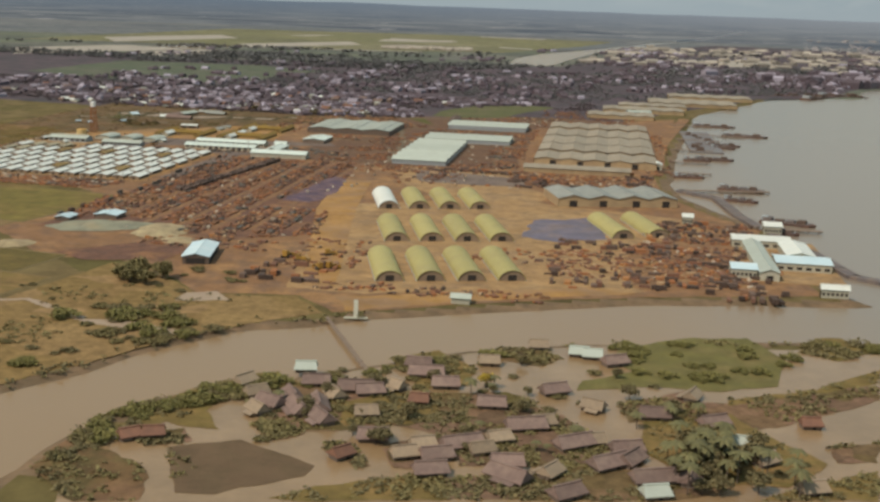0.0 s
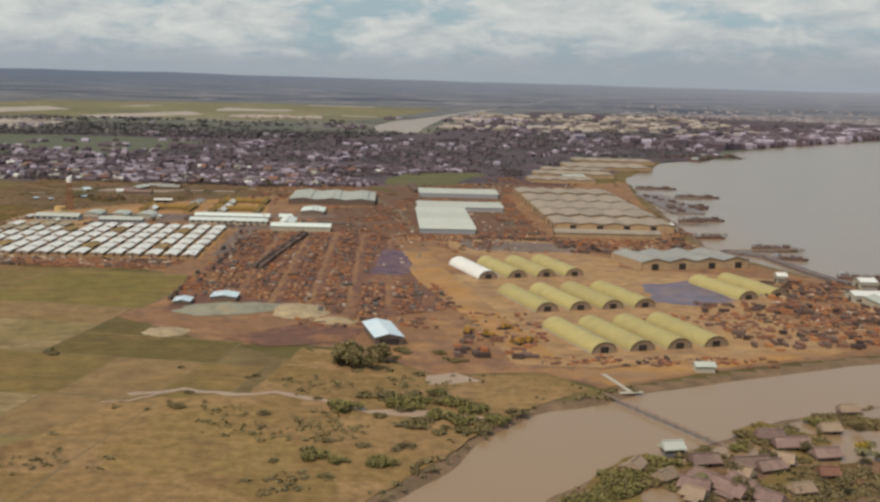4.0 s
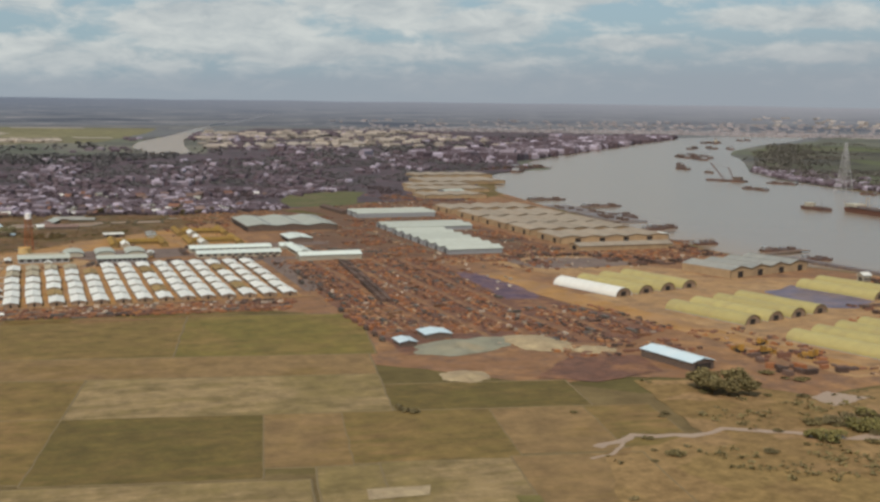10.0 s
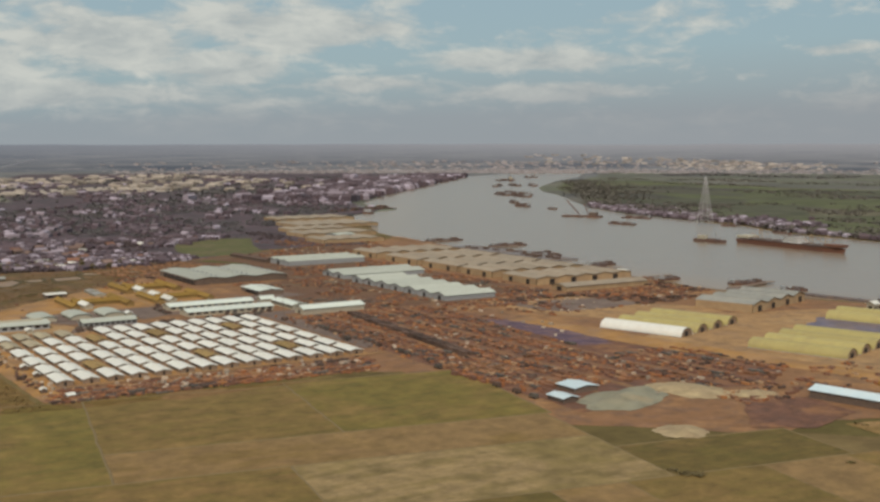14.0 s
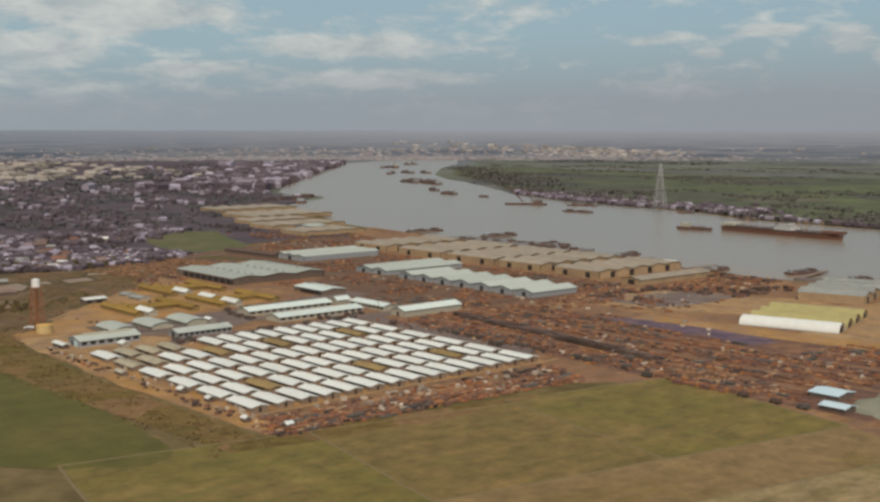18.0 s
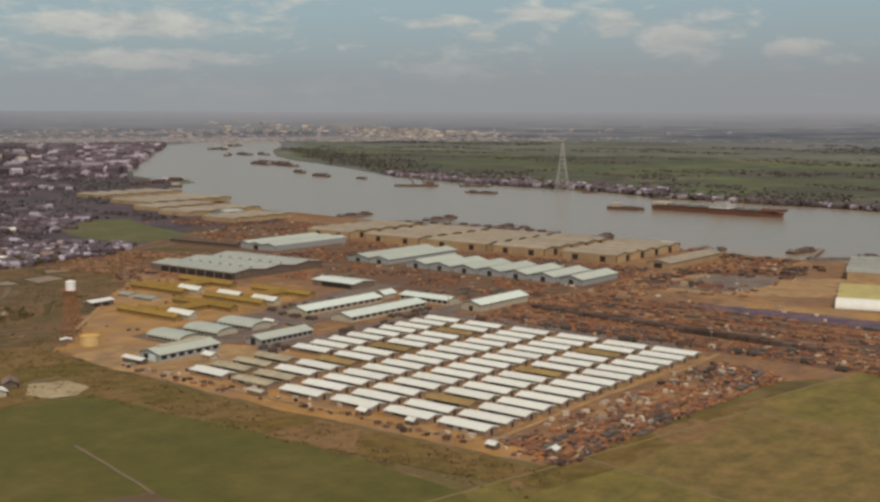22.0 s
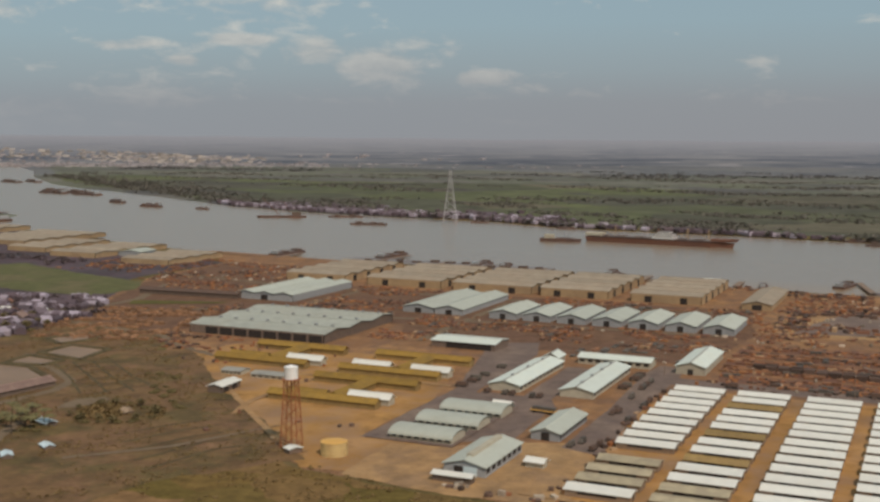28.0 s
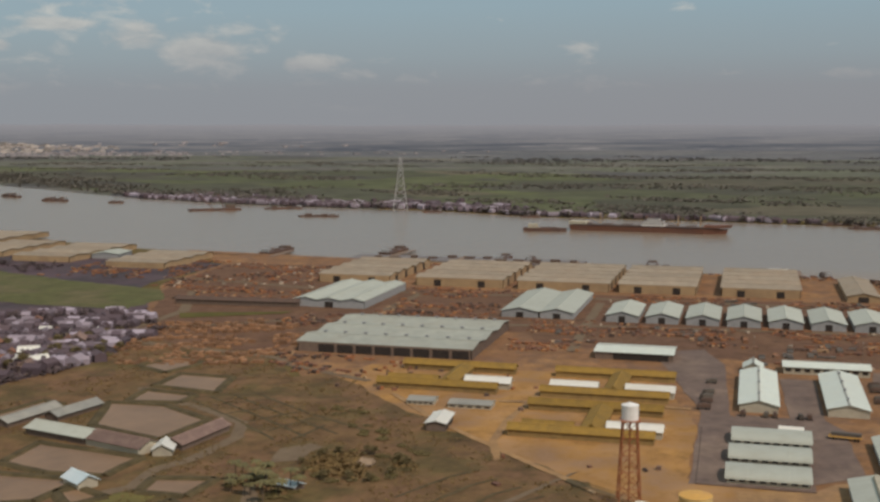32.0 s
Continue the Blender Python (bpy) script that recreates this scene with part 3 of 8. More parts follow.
LEAF_DARK = mat("dark_leaves", (0.145, 0.116, 0.052), (0.180, 0.140, 0.062), 0.3, 0.85, island=0.35)
LEAF_PALM = mat("palm_fronds", (0.115, 0.105, 0.042), (0.15, 0.128, 0.052), 0.5, 0.7, vary=0.25)
LEAF_YELLOW = mat("yellow_leaves", (0.42, 0.28, 0.03), (0.34, 0.24, 0.03), 0.4, 0.7, island=0.3)
# far, town and far-bank leaves: haze greys and purples the base colours
LEAF_FAR = mat("haze_tinted_leaves", (0.112, 0.106, 0.102), (0.140, 0.130, 0.120), 0.05, 0.9, island=0.3)
LEAF_TOWN = mat("haze_tinted_town_leaves", (0.108, 0.082, 0.081), (0.134, 0.101, 0.096), 0.3, 0.9, island=0.35)
BANK_GRASS = mat("dark_bank_grass", (0.075, 0.058, 0.026), (0.095, 0.07, 0.032), 0.2, 0.95, mottle=0.4, mottle_scale=0.2)
CITY_WHITE = mat("bright_city_walls", (0.424, 0.375, 0.330), (0.318, 0.285, 0.251), 0.01, 0.9, island=0.45)
LEAF_MARSH = mat("dark_marsh_leaves", (0.162, 0.108, 0.042), (0.194, 0.126, 0.050), 0.3, 0.9, island=0.3)
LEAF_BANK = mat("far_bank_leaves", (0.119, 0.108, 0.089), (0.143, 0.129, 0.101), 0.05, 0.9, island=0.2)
BARK = mat("grey_bark", (0.14, 0.10, 0.07), (0.10, 0.075, 0.055), 1.0, 0.95)
# city walls in one pale grey that has the haze in it
CITY_STUFF = mat("haze_tinted_city_walls", (0.365, 0.326, 0.315), (0.292, 0.261, 0.253), 0.01, 0.9, island=0.25)
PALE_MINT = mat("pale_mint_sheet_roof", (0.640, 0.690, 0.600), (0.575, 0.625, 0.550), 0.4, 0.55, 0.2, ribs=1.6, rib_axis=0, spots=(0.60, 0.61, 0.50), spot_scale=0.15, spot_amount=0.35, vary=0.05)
# matte grey with the far water's pale reflection painted in
FAR_WATER = mat("far_water_sheen", (0.46, 0.45, 0.46), (0.40, 0.39, 0.41), 0.002, 0.9)
STEP_ROOF = mat("grey_green_sheet_roof", (0.385, 0.395, 0.325), (0.330, 0.340, 0.285), 0.25, 0.6, 0.2, ribs=1.2, rib_axis=1, spots=(0.348, 0.335, 0.264), spot_scale=0.08, spot_amount=0.5, vary=0.08, mottle=0.15, mottle_scale=0.2)
PALE_BLOCKS = mat("pale_depot_walls", (0.367, 0.310, 0.243), (0.281, 0.238, 0.194), 0.02, 0.9, island=0.4)
# house colours carry the same purple haze as the town soil
HOUSE_STUFF = mat("haze_tinted_houses", (0.175, 0.134, 0.150), (0.123, 0.094, 0.106), 0.02, 0.85, palette=[(0.084, 0.059, 0.064), (0.069, 0.049, 0.056), (0.116, 0.086, 0.097), (0.076, 0.054, 0.058), (0.248, 0.209, 0.231), (0.095, 0.065, 0.069), (0.063, 0.047, 0.053), (0.137, 0.108, 0.119), (0.078, 0.056, 0.061), (0.350, 0.300, 0.331), (0.099, 0.068, 0.069), (0.073, 0.051, 0.057), (0.456, 0.401, 0.455)])


# ---- building helpers ----
class Solid:
    """Collects the faces of one mesh."""

    def __init__(self):
        self.v, self.f = [], []

    def face(self, *pts):
        n = len(self.v)
        self.v += [tuple(p) for p in pts]
        self.f.append(tuple(range(n, n + len(pts))))

    def box(self, x, y, z, sx, sy, sz, rz=0.0):
        """Box centred on x, y with its base at z."""
        c, s, n = math.cos(rz), math.sin(rz), len(self.v)
        for dz in (0, sz):
            for dx, dy in ((-sx, -sy), (sx, -sy), (sx, sy), (-sx, sy)):
                dx, dy = dx / 2, dy / 2
                self.v.append((x + c * dx - s * dy, y + s * dx + c * dy, z + dz))
        self.f += [tuple(n + i for i in q) for q in ((3, 2, 1, 0), (4, 5, 6, 7), (0, 1, 5, 4), (1, 2, 6, 5), (2, 3, 7, 6), (3, 0, 4, 7))]
        return self

    def hexa(self, low, high):
        """A block between two outlines of equal length."""
        n, k = len(self.v), len(low)
        self.v += [tuple(p) for p in low] + [tuple(p) for p in high]
        self.f.append(tuple(range(n + k - 1, n - 1, -1)))
        self.f.append(tuple(range(n + k, n + 2 * k)))
        for i in range(k):
            j = (i + 1) % k
            self.f.append((n + i, n + j, n + k + j, n + k + i))
        return self

    def bar(self, a, b, r, sides=6, r2=None):
        a, b = Vector(a), Vector(b)
        q = (b - a).to_track_quat("Z", "Y").to_matrix()
        r2 = r if r2 is None else r2
        ring = lambda p, rr: [p + q @ Vector((rr * math.cos(t), rr * math.sin(t), 0)) for t in [2 * math.pi * i / sides for i in range(sides)]]
        return self.hexa(ring(a, r), ring(b, r2))

    def mesh(self, name, material):
        me = bpy.data.meshes.new(name)
        me.from_pydata(self.v, [], self.f)
        if material:
            me.materials.append(material)
        me.update()
        return me


def part(name, solid, material, parent, label=""):
    ob = new(name, solid.mesh(name, material) if isinstance(solid, Solid) else solid)
    ob.parent = parent
    return tagged(ob, label=label)


def thing(name, x, y, z=0.0, rz=0.0, label="", category="", group="", kind=""):
    ob = new(name)
    ob.empty_display_size = 1.0
    ob.matrix_basis = pose(x, y, z, 0, 0, rz)
    return tagged(ob, label, category, group, kind)


def at(x, y, z=0.0, rz=0.0):
    return pose(x, y, z, 0, 0, rz)


def ragged(pts, step=6.0, amp=1.5, seed=0):
    """An outline with uneven edges."""
    out_pts = []
    for i, a in enumerate(pts):
        b = pts[(i + 1) % len(pts)]
        n = max(1, int(math.dist(a, b) / step))
        for k in range(n):
            u = k / n
            x, y = a[0] + (b[0] - a[0]) * u, a[1] + (b[1] - a[1]) * u
            d = noise.noise_vector(Vector((x * 0.13, y * 0.13, seed * 7.7)))
            out_pts.append((x + amp * d.x, y + amp * d.y))
    return out_pts


lift = [0.0, 0]


def sheet(name, pts, z, material, label, category, step=6.0, amp=1.5, kind="structure", thick=0.0):
    s = Solid()
    lift[0] += 0.0015
    z += lift[0]
    p = ragged(pts, step, amp, len(name)) if amp else pts
    if thick:
        s.hexa([(x, y, z - thick) for x, y in p], [(x, y, z) for x, y in p])
    else:
        s.face(*[(x, y, z) for x, y in p])
    ob = new(name, s.mesh(name, material))
    me = ob.data
    if me.polygons[0].normal.z < 0 and not thick:
        me.flip_normals()
    return tagged(ob, label, category, "", kind)


# ---- ground and water ----
CREEK = [(900, 560), (126, 521), (36, 501), (-14, 481), (-61, 457), (-89, 441), (-105, 429), (-132, 416), (-148, 394), (-164, 361),
         (-181, 329), (-199, 303), (-225, 262), (-262, 215), (-330, 150), (-420, 90), (-420, 30), (-300, 90), (-215, 165), (-170, 225),
         (-150, 270), (-146, 300), (-141, 326), (-122, 350), (-100, 362), (-76, 384), (-44, 411), (2, 431), (40, 441), (60, 446), (110, 462), (900, 440)]
RIVER = [(450, -900), (126, 430), (118, 470), (126, 521), (116, 545), (112, 600), (110, 640), (112, 675), (106, 690), (84, 735), (62, 800), (54, 840), (56, 900), (64, 1000), (74, 1100), (84, 1195),
         (94, 1300), (104, 1400), (124, 1500), (160, 1590), (205, 1700), (235, 1790), (300, 1880), (416, 1940), (440, 2100), (476, 2186), (760, 2560), (1059, 2981), (1629, 3609),
         (2301, 4057), (2827, 4184), (3300, 4400), (3250, 4382), (3023, 4378), (2554, 4005), (2000, 3390), (1590, 3010),
         (1250, 2640), (1090, 2409), (1020, 2266), (800, 1915), (739, 1831), (660, 1640), (625, 1450), (610, 1330), (552, 1218), (532, 1000), (507, 854),
         (500, 600), (560, 100), (700, -900)]
BRANCH = [(-212, 2560), (-220, 2750), (-222, 2938), (-176, 3279), (-100, 3560), (-10, 3921), (196, 4871), (290, 5212), (330, 5212), (240, 4871), (120, 4300), (28, 3790), (-40, 3420), (-92, 2972), (-118, 2661), (-150, 2560)]
POOLS_FAR = [(-1120, 2560), (-1010, 2600), (-930, 2900), (-1010, 2960), (-1090, 2780)]


def signed(px, py, poly):
    """Distance to a polygon's edge, negative inside."""
    d = np.full(px.shape, 1e9)
    inside = np.zeros(px.shape, bool)
    for (ax, ay), (bx, by) in zip(poly, poly[1:] + poly[:1]):
        ex, ey = bx - ax, by - ay
        u = np.clip(((px - ax) * ex + (py - ay) * ey) / (ex * ex + ey * ey), 0, 1)
        d = np.minimum(d, np.hypot(px - ax - u * ex, py - ay - u * ey))
        if ay != by:
            inside ^= ((ay > py) != (by > py)) & (px < ex * (py - ay) / ey + ax)
    return np.where(inside, -d, d)


def steps(lo, a, b, hi, fine, coarse):
    return np.r_[np.arange(lo, a, coarse), np.arange(a, b, fine), np.arange(b, hi + 1, coarse)]


gx = steps(-5900, -560, 240, 5200, 6, 40)
gy = steps(-5100, 20, 1260, 5950, 6, 40)
GX, GY = np.meshgrid(gx, gy, indexing="ij")
wob = np.array([noise.noise(Vector((x * 0.03, y * 0.03, 3.0))) for x, y in zip(GX.ravel(), GY.ravel())]).reshape(GX.shape)
dist = np.minimum.reduce([signed(GX, GY, p) for p in (CREEK, RIVER, BRANCH, POOLS_FAR)]) + wob * 4.0
near = (GX > -560) & (GX < 240) & (GY > 20) & (GY < 1260)
slope = np.where(near, 0.28, 0.06)
GZ = np.clip(dist * slope - 1.2, -5.0, 0.0)
verts = np.stack([GX, GY, GZ], -1).reshape(-1, 3)
ni, nj = GX.shape
idx = np.arange(ni * nj).reshape(ni, nj)
faces = np.stack([idx[:-1, :-1], idx[1:, :-1], idx[1:, 1:], idx[:-1, 1:]], -1).reshape(-1, 4)
ground_me = bpy.data.meshes.new("ground")
ground_me.from_pydata(verts.tolist(), [], faces.tolist())
# beyond set distances the ground takes the haze-tinted colours
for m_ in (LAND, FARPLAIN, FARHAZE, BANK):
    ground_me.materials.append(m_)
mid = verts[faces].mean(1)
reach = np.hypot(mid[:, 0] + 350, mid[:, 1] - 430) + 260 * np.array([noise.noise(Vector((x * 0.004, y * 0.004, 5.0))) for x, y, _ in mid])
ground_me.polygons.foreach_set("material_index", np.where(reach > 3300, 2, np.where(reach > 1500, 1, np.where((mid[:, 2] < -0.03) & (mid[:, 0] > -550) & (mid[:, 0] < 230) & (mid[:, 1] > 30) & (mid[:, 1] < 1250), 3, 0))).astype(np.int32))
tagged(new("ground", ground_me), "flat delta land of olive scrub and bare soil", "ground", "", "structure")
water = Solid()
water.face((-5900, -5100, -1.2), (5200, -5100, -1.2), (5200, 5950, -1.2), (-5900, 5950, -1.2))
tagged(new("water", water.mesh("water", WATER)), "wide silty brown river and winding creek", "river", "", "structure")

# backdrop rim: a raised slope in place of flat land out to the sky
rim = Solid()
RC, segs = (-350.0, 430.0), 180
prof = [(4920, -1.0), (5060, 32), (5200, 76), (5320, 115), (5340, 80)]
for i in range(segs):
    a0, a1 = 2 * math.pi * i / segs, 2 * math.pi * (i + 1) / segs
    for (r0, z0), (r1, z1) in zip(prof, prof[1:]):
        h0, h1 = (1 + 0.05 * noise.noise(Vector((math.cos(a) * 40, math.sin(a) * 40, 1))) for a in (a0, a1))
        rim.face(*[(RC[0] + r * math.cos(a), RC[1] + r * math.sin(a), z * h) for r, z, a, h in ((r0, z0, a0, h0), (r0, z0, a1, h1), (r1, z1, a1, h1), (r1, z1, a0, h0))])
tagged(new("backdrop", rim.mesh("backdrop", DISTANT)), "backdrop of distant plain tinted blue-grey for haze", "distance", "", "structure")

# flat ribbon laid on the backdrop slope for the branch's far end
reach_far = Solid()
for (x0, y0, z0), (x1, y1, z1) in (((300, 5210, 1), (385, 5330, 9)), ((385, 5330, 9), (500, 5386, 26)), ((500, 5386, 26), (623, 5449, 51))):
    reach_far.face((x0, y0, z0 - 2), (x1, y1, z1 - 2), (x1, y1, z1 + 3), (x0, y0, z0 + 4))
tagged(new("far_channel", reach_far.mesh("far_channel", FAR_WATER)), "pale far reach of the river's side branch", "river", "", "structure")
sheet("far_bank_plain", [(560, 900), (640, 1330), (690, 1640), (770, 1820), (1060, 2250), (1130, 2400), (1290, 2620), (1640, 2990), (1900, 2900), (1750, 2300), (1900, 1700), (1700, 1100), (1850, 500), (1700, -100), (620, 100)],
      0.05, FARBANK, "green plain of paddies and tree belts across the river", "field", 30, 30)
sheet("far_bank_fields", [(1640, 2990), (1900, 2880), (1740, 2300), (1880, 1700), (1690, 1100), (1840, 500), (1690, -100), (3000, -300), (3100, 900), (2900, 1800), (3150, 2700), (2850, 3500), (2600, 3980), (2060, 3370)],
      0.04, FARPLAIN, "far fields tinted grey for haze beyond the river plain", "field", 40, 40)
sheet("town_ground", [(-1500, 1500), (-900, 1280), (-520, 1230), (-300, 1215), (-180, 1290), (-110, 1340), (20, 1345), (90, 1500), (150, 1620), (200, 1730), (230, 1810), (380, 1945), (420, 2110), (460, 2200), (1000, 2960), (1560, 3590), (1700, 4700), (420, 4800), (180, 4050), (30, 3400), (-60, 2830), (-95, 2570), (-240, 2480), (-700, 2300), (-1500, 2200)],
      0.05, TOWN, "built-up town soil between houses, tinted purple for haze", "ground", 25, 6)
YARD = [(-104, 446), (-125, 470), (-168, 462), (-200, 500), (-225, 512), (-262, 508), (-300, 548), (-322, 566), (-320, 692), (-340, 703), (-484, 712), (-487, 842), (-482, 930), (-478, 975), (-455, 1012), (-430, 1040),
        (-364, 1096), (-352, 1118), (-330, 1140), (-285, 1170), (-270, 1240), (-255, 1262), (-190, 1290), (-90, 1335), (20, 1345), (85, 1400), (78, 1300), (66, 1195), (54, 1090), (46, 1000), (42, 900), (44, 830), (50, 795), (72, 735),
        (96, 690), (92, 640), (95, 590), (104, 545), (104, 532), (36, 512), (-14, 493), (-61, 470), (-89, 453)]
sheet("yard", YARD, 0.06, DIRT, "red-brown bare dirt of the depot", "dirt yard", 6, 2)
STORE = [(-300, 575), (-300, 690), (-296, 780), (-288, 880), (-255, 885), (-185, 885), (-180, 800), (-165, 740), (-162, 680), (-150, 600), (-190, 572), (-240, 590)]
sheet("storage_yard", STORE, 0.11, DIRT_DARK, "dark trodden dirt between stacked goods", "dirt yard", 6, 3)
sheet("storage_yard_north", [(-255, 892), (-250, 960), (-232, 1060), (-208, 1070), (-206, 1165), (-290, 1172), (-276, 1250), (-190, 1286), (-90, 1330), (24, 1340), (40, 1225), (-66, 1225), (-66, 900), (-155, 885)], 0.11, DIRT_NORTH, "dark trodden dirt round the sheds", "dirt yard", 6, 3)
sheet("storage_yard_shore", [(-66, 500), (60, 530), (88, 560), (84, 640), (60, 700), (52, 640), (0, 625), (-10, 560)], 0.11, DIRT, "dark dirt with stacked goods near the creek", "dirt yard", 6, 3)
sheet("laterite_ground", [(-478, 978), (-472, 984), (-456, 1001), (-438, 1027), (-414, 1054), (-375, 1089), (-330, 1124), (-300, 1120), (-292, 1000), (-345, 985), (-374, 978), (-430, 979), (-440, 945), (-470, 940)], 0.12, ORANGE_DIRT, "bright orange laterite clearing", "dirt ground", 3, 1.8)
sheet("laterite_shore", [(-100, 449), (-88, 457), (-61, 473), (-14, 497), (20, 512), (0, 520), (-60, 492), (-108, 470)], 0.12, ORANGE_DIRT, "orange laterite strip along the creek", "dirt ground", 5, 2)
sheet("laterite_verge", [(-484, 716), (-487, 842), (-482, 915), (-474, 915), (-476, 842), (-473, 740), (-474, 718)], 0.12, ORANGE_DIRT, "orange laterite verge round the huts", "dirt ground", 5, 2)
sheet("laterite_strip", [(-480, 716), (-400, 711), (-322, 706), (-304, 700), (-304, 742), (-476, 745)], 0.105, DIRT, "red-brown dirt strip with stacked goods beside the barracks", "dirt ground", 5, 2)
sheet("laterite_lanes", [(-475, 743), (-476, 900), (-440, 905), (-308, 895), (-308, 743)], 0.1, ORANGE_DIRT, "orange dirt lanes between barrack huts", "dirt ground", 6, 1.5)
sheet("apron", [(-66, 690), (-140, 800), (-150, 870), (-70, 880), (-60, 820), (-30, 780), (-40, 735)], 0.11, SANDY, "open tan sandy apron", "dirt ground", 6, 3)
sheet("arched_store_ground", [(-134, 482), (-100, 478), (-60, 494), (24, 516), (12, 545), (20, 620), (66, 668), (60, 712), (-60, 752), (-156, 700), (-150, 600)], 0.1, SANDY, "sandy ground between the arched stores", "dirt ground", 6, 3)
sheet("camp_forecourt", [(-478, 962), (-484, 935), (-482, 892), (-440, 888), (-412, 908), (-420, 928), (-434, 944), (-440, 965)], 0.13, SANDY, "pale tan dirt round the camp hall", "dirt ground", 5, 2.5)
sheet("road_camp", [(-436, 978), (-374, 978), (-350, 978), (-240, 1004), (-228, 982), (-262, 972), (-352, 968), (-368, 946), (-372, 930), (-416, 928), (-430, 945)], 0.16, ASPHALT, "dusty grey-purple camp road", "road", 8, 0.8)
sheet("road_depot", [(-420, 910), (-424, 895), (-330, 899), (-302, 898), (-303, 758), (-291, 758), (-287, 898), (-262, 900), (-262, 912), (-284, 914), (-360, 910)], 0.16, ASPHALT, "long straight dusty depot road", "road", 8, 0.8)
sheet("road_court", [(-372, 966), (-350, 966), (-350, 948), (-284, 950), (-284, 936), (-350, 936), (-372, 926)], 0.155, ASPHALT, "dusty grey parking court", "road", 8, 0.8)
sheet("road_shore", [(36, 905), (48, 1090), (60, 1195), (75, 1300), (92, 1420), (104, 1412), (88, 1300), (73, 1195), (60, 1090), (50, 905)], 0.16, DIRT, "light dirt road along the river", "road", 8, 1)
sheet("road_quonset", [(-128, 486), (-170, 680), (-182, 800), (-160, 800), (-146, 682), (-113, 487)], 0.16, ORANGE_DIRT, "tan dirt road beside the arched stores", "road", 8, 1)
for k in range(5):
    lx = -279 + 20.5 * k
    sheet("yard_lane", [(lx + 8, 600), (lx + 11, 600), (lx + 12 - 0.2 * k, 740), (lx + 13, 880), (lx + 10, 880), (lx + 9, 740)], 0.15, DIRT, "worn dirt lane between stacked rows", "track", 6, 2.2)
sheet("canal_basin", [(-198, 700), (-178, 694), (-172, 745), (-176, 800), (-192, 815), (-194, 752)], 0.17, POOL, "long hollow of wet dark mud", "mud", 4, 3.5)
sheet("flooded_ground", [(-40, 628), (-20, 622), (8, 636), (4, 664), (-2, 700), (-38, 680)], 0.17, PUDDLE, "dark puddled ground", "mud", 4, 4)
sheet("apron_hardstand", [(-140, 866), (-128, 812), (-92, 806), (-52, 810), (-54, 846), (-100, 860)], 0.17, ASPHALT, "grey hardstand on the sandy apron", "pavement", 5, 2.5)


def mound(name, x, y, rx, ry, hgt, material, label, category, seed, rz=0.0):
    """A heap of loose material with an uneven top and toe."""
    s = Solid()
    rings, seg = 7, 36
    top = noise.noise_vector(Vector((seed, 1, 2)))
    pts = []
    for i in range(rings + 1):
        u = i / rings
        for k in range(seg):
            a = 2 * math.pi * k / seg
            w = 1 + 0.3 * noise.noise(Vector((math.cos(a) * 1.6, math.sin(a) * 1.6, seed))) + 0.16 * noise.noise(Vector((math.cos(a) * 5, math.sin(a) * 5, seed)))
            px, py = rx * u * w * math.cos(a) + top.x * rx * 0.3 * (1 - u), ry * u * w * math.sin(a) + top.y * ry * 0.3 * (1 - u)
            z = hgt * (1 - u ** 1.3) * (1 + 0.35 * noise.noise(Vector((px * 0.16, py * 0.16, seed * 3.1))))
            pts.append((px, py, max(z, 0.0)))
    s.v = pts
    for i in range(rings):
        for k in range(seg):
            k2 = (k + 1) % seg
            s.f.append((i * seg + k, (i + 1) * seg + k, (i + 1) * seg + k2, i * seg + k2))
    ob = new(name, s.mesh(name, material))
    ob.data.polygons.foreach_set("use_smooth", [True] * len(ob.data.polygons))
    ob.matrix_basis = at(x, y, 0.2, rz)
    return tagged(ob, label, category)


mound("gravel_mound", -268, 586, 27, 15, 3.2, GRAVEL, "broad low heap of grey crushed gravel", "gravel heap", 2, 20)
mound("gravel_mound", -232, 583, 15, 20, 2.2, SAND, "low heap of tan sand and gravel", "gravel heap", 5, 10)
mound("gravel_mound", -214, 562, 10, 9, 1.8, SAND, "small heap of tan sand", "gravel heap", 9)
mound("sand_tip", -289, 531, 10.5, 10, 1.6, SAND, "low tip of pale sand beside the field", "sand heap", 12)
sheet("purple_soil", [(-262, 520), (-225, 560), (-200, 545), (-205, 515), (-240, 506)], 0.2, DIRT_DARK, "bare dark purple-brown soil", "dirt ground", 4, 2)

def path(pts, w, z, material, label, name="dirt_track", category="track", rag=0.5):
    """A trodden way of even width along a line."""
    lft, rgt = [], []
    for i, q in enumerate(pts):
        a, b = pts[max(i - 1, 0)], pts[min(i + 1, len(pts) - 1)]
        l = max(math.dist(a, b), 0.1)
        nx, ny = -(b[1] - a[1]) / l * w / 2, (b[0] - a[0]) / l * w / 2
        lft.append((q[0] + nx, q[1] + ny))
        rgt.append((q[0] - nx, q[1] - ny))
    return sheet(name, lft + rgt[::-1], z, material, label, category, 4 if rag < 1 else 2.5, rag)


# ---- fields ----
def uv(u, v):
    """Paddy grid, turned eleven degrees against the depot."""
    a = radians(-11)
    return (-298.6 + u * math.cos(a) - v * math.sin(a), 481.5 + u * math.sin(a) + v * math.cos(a))


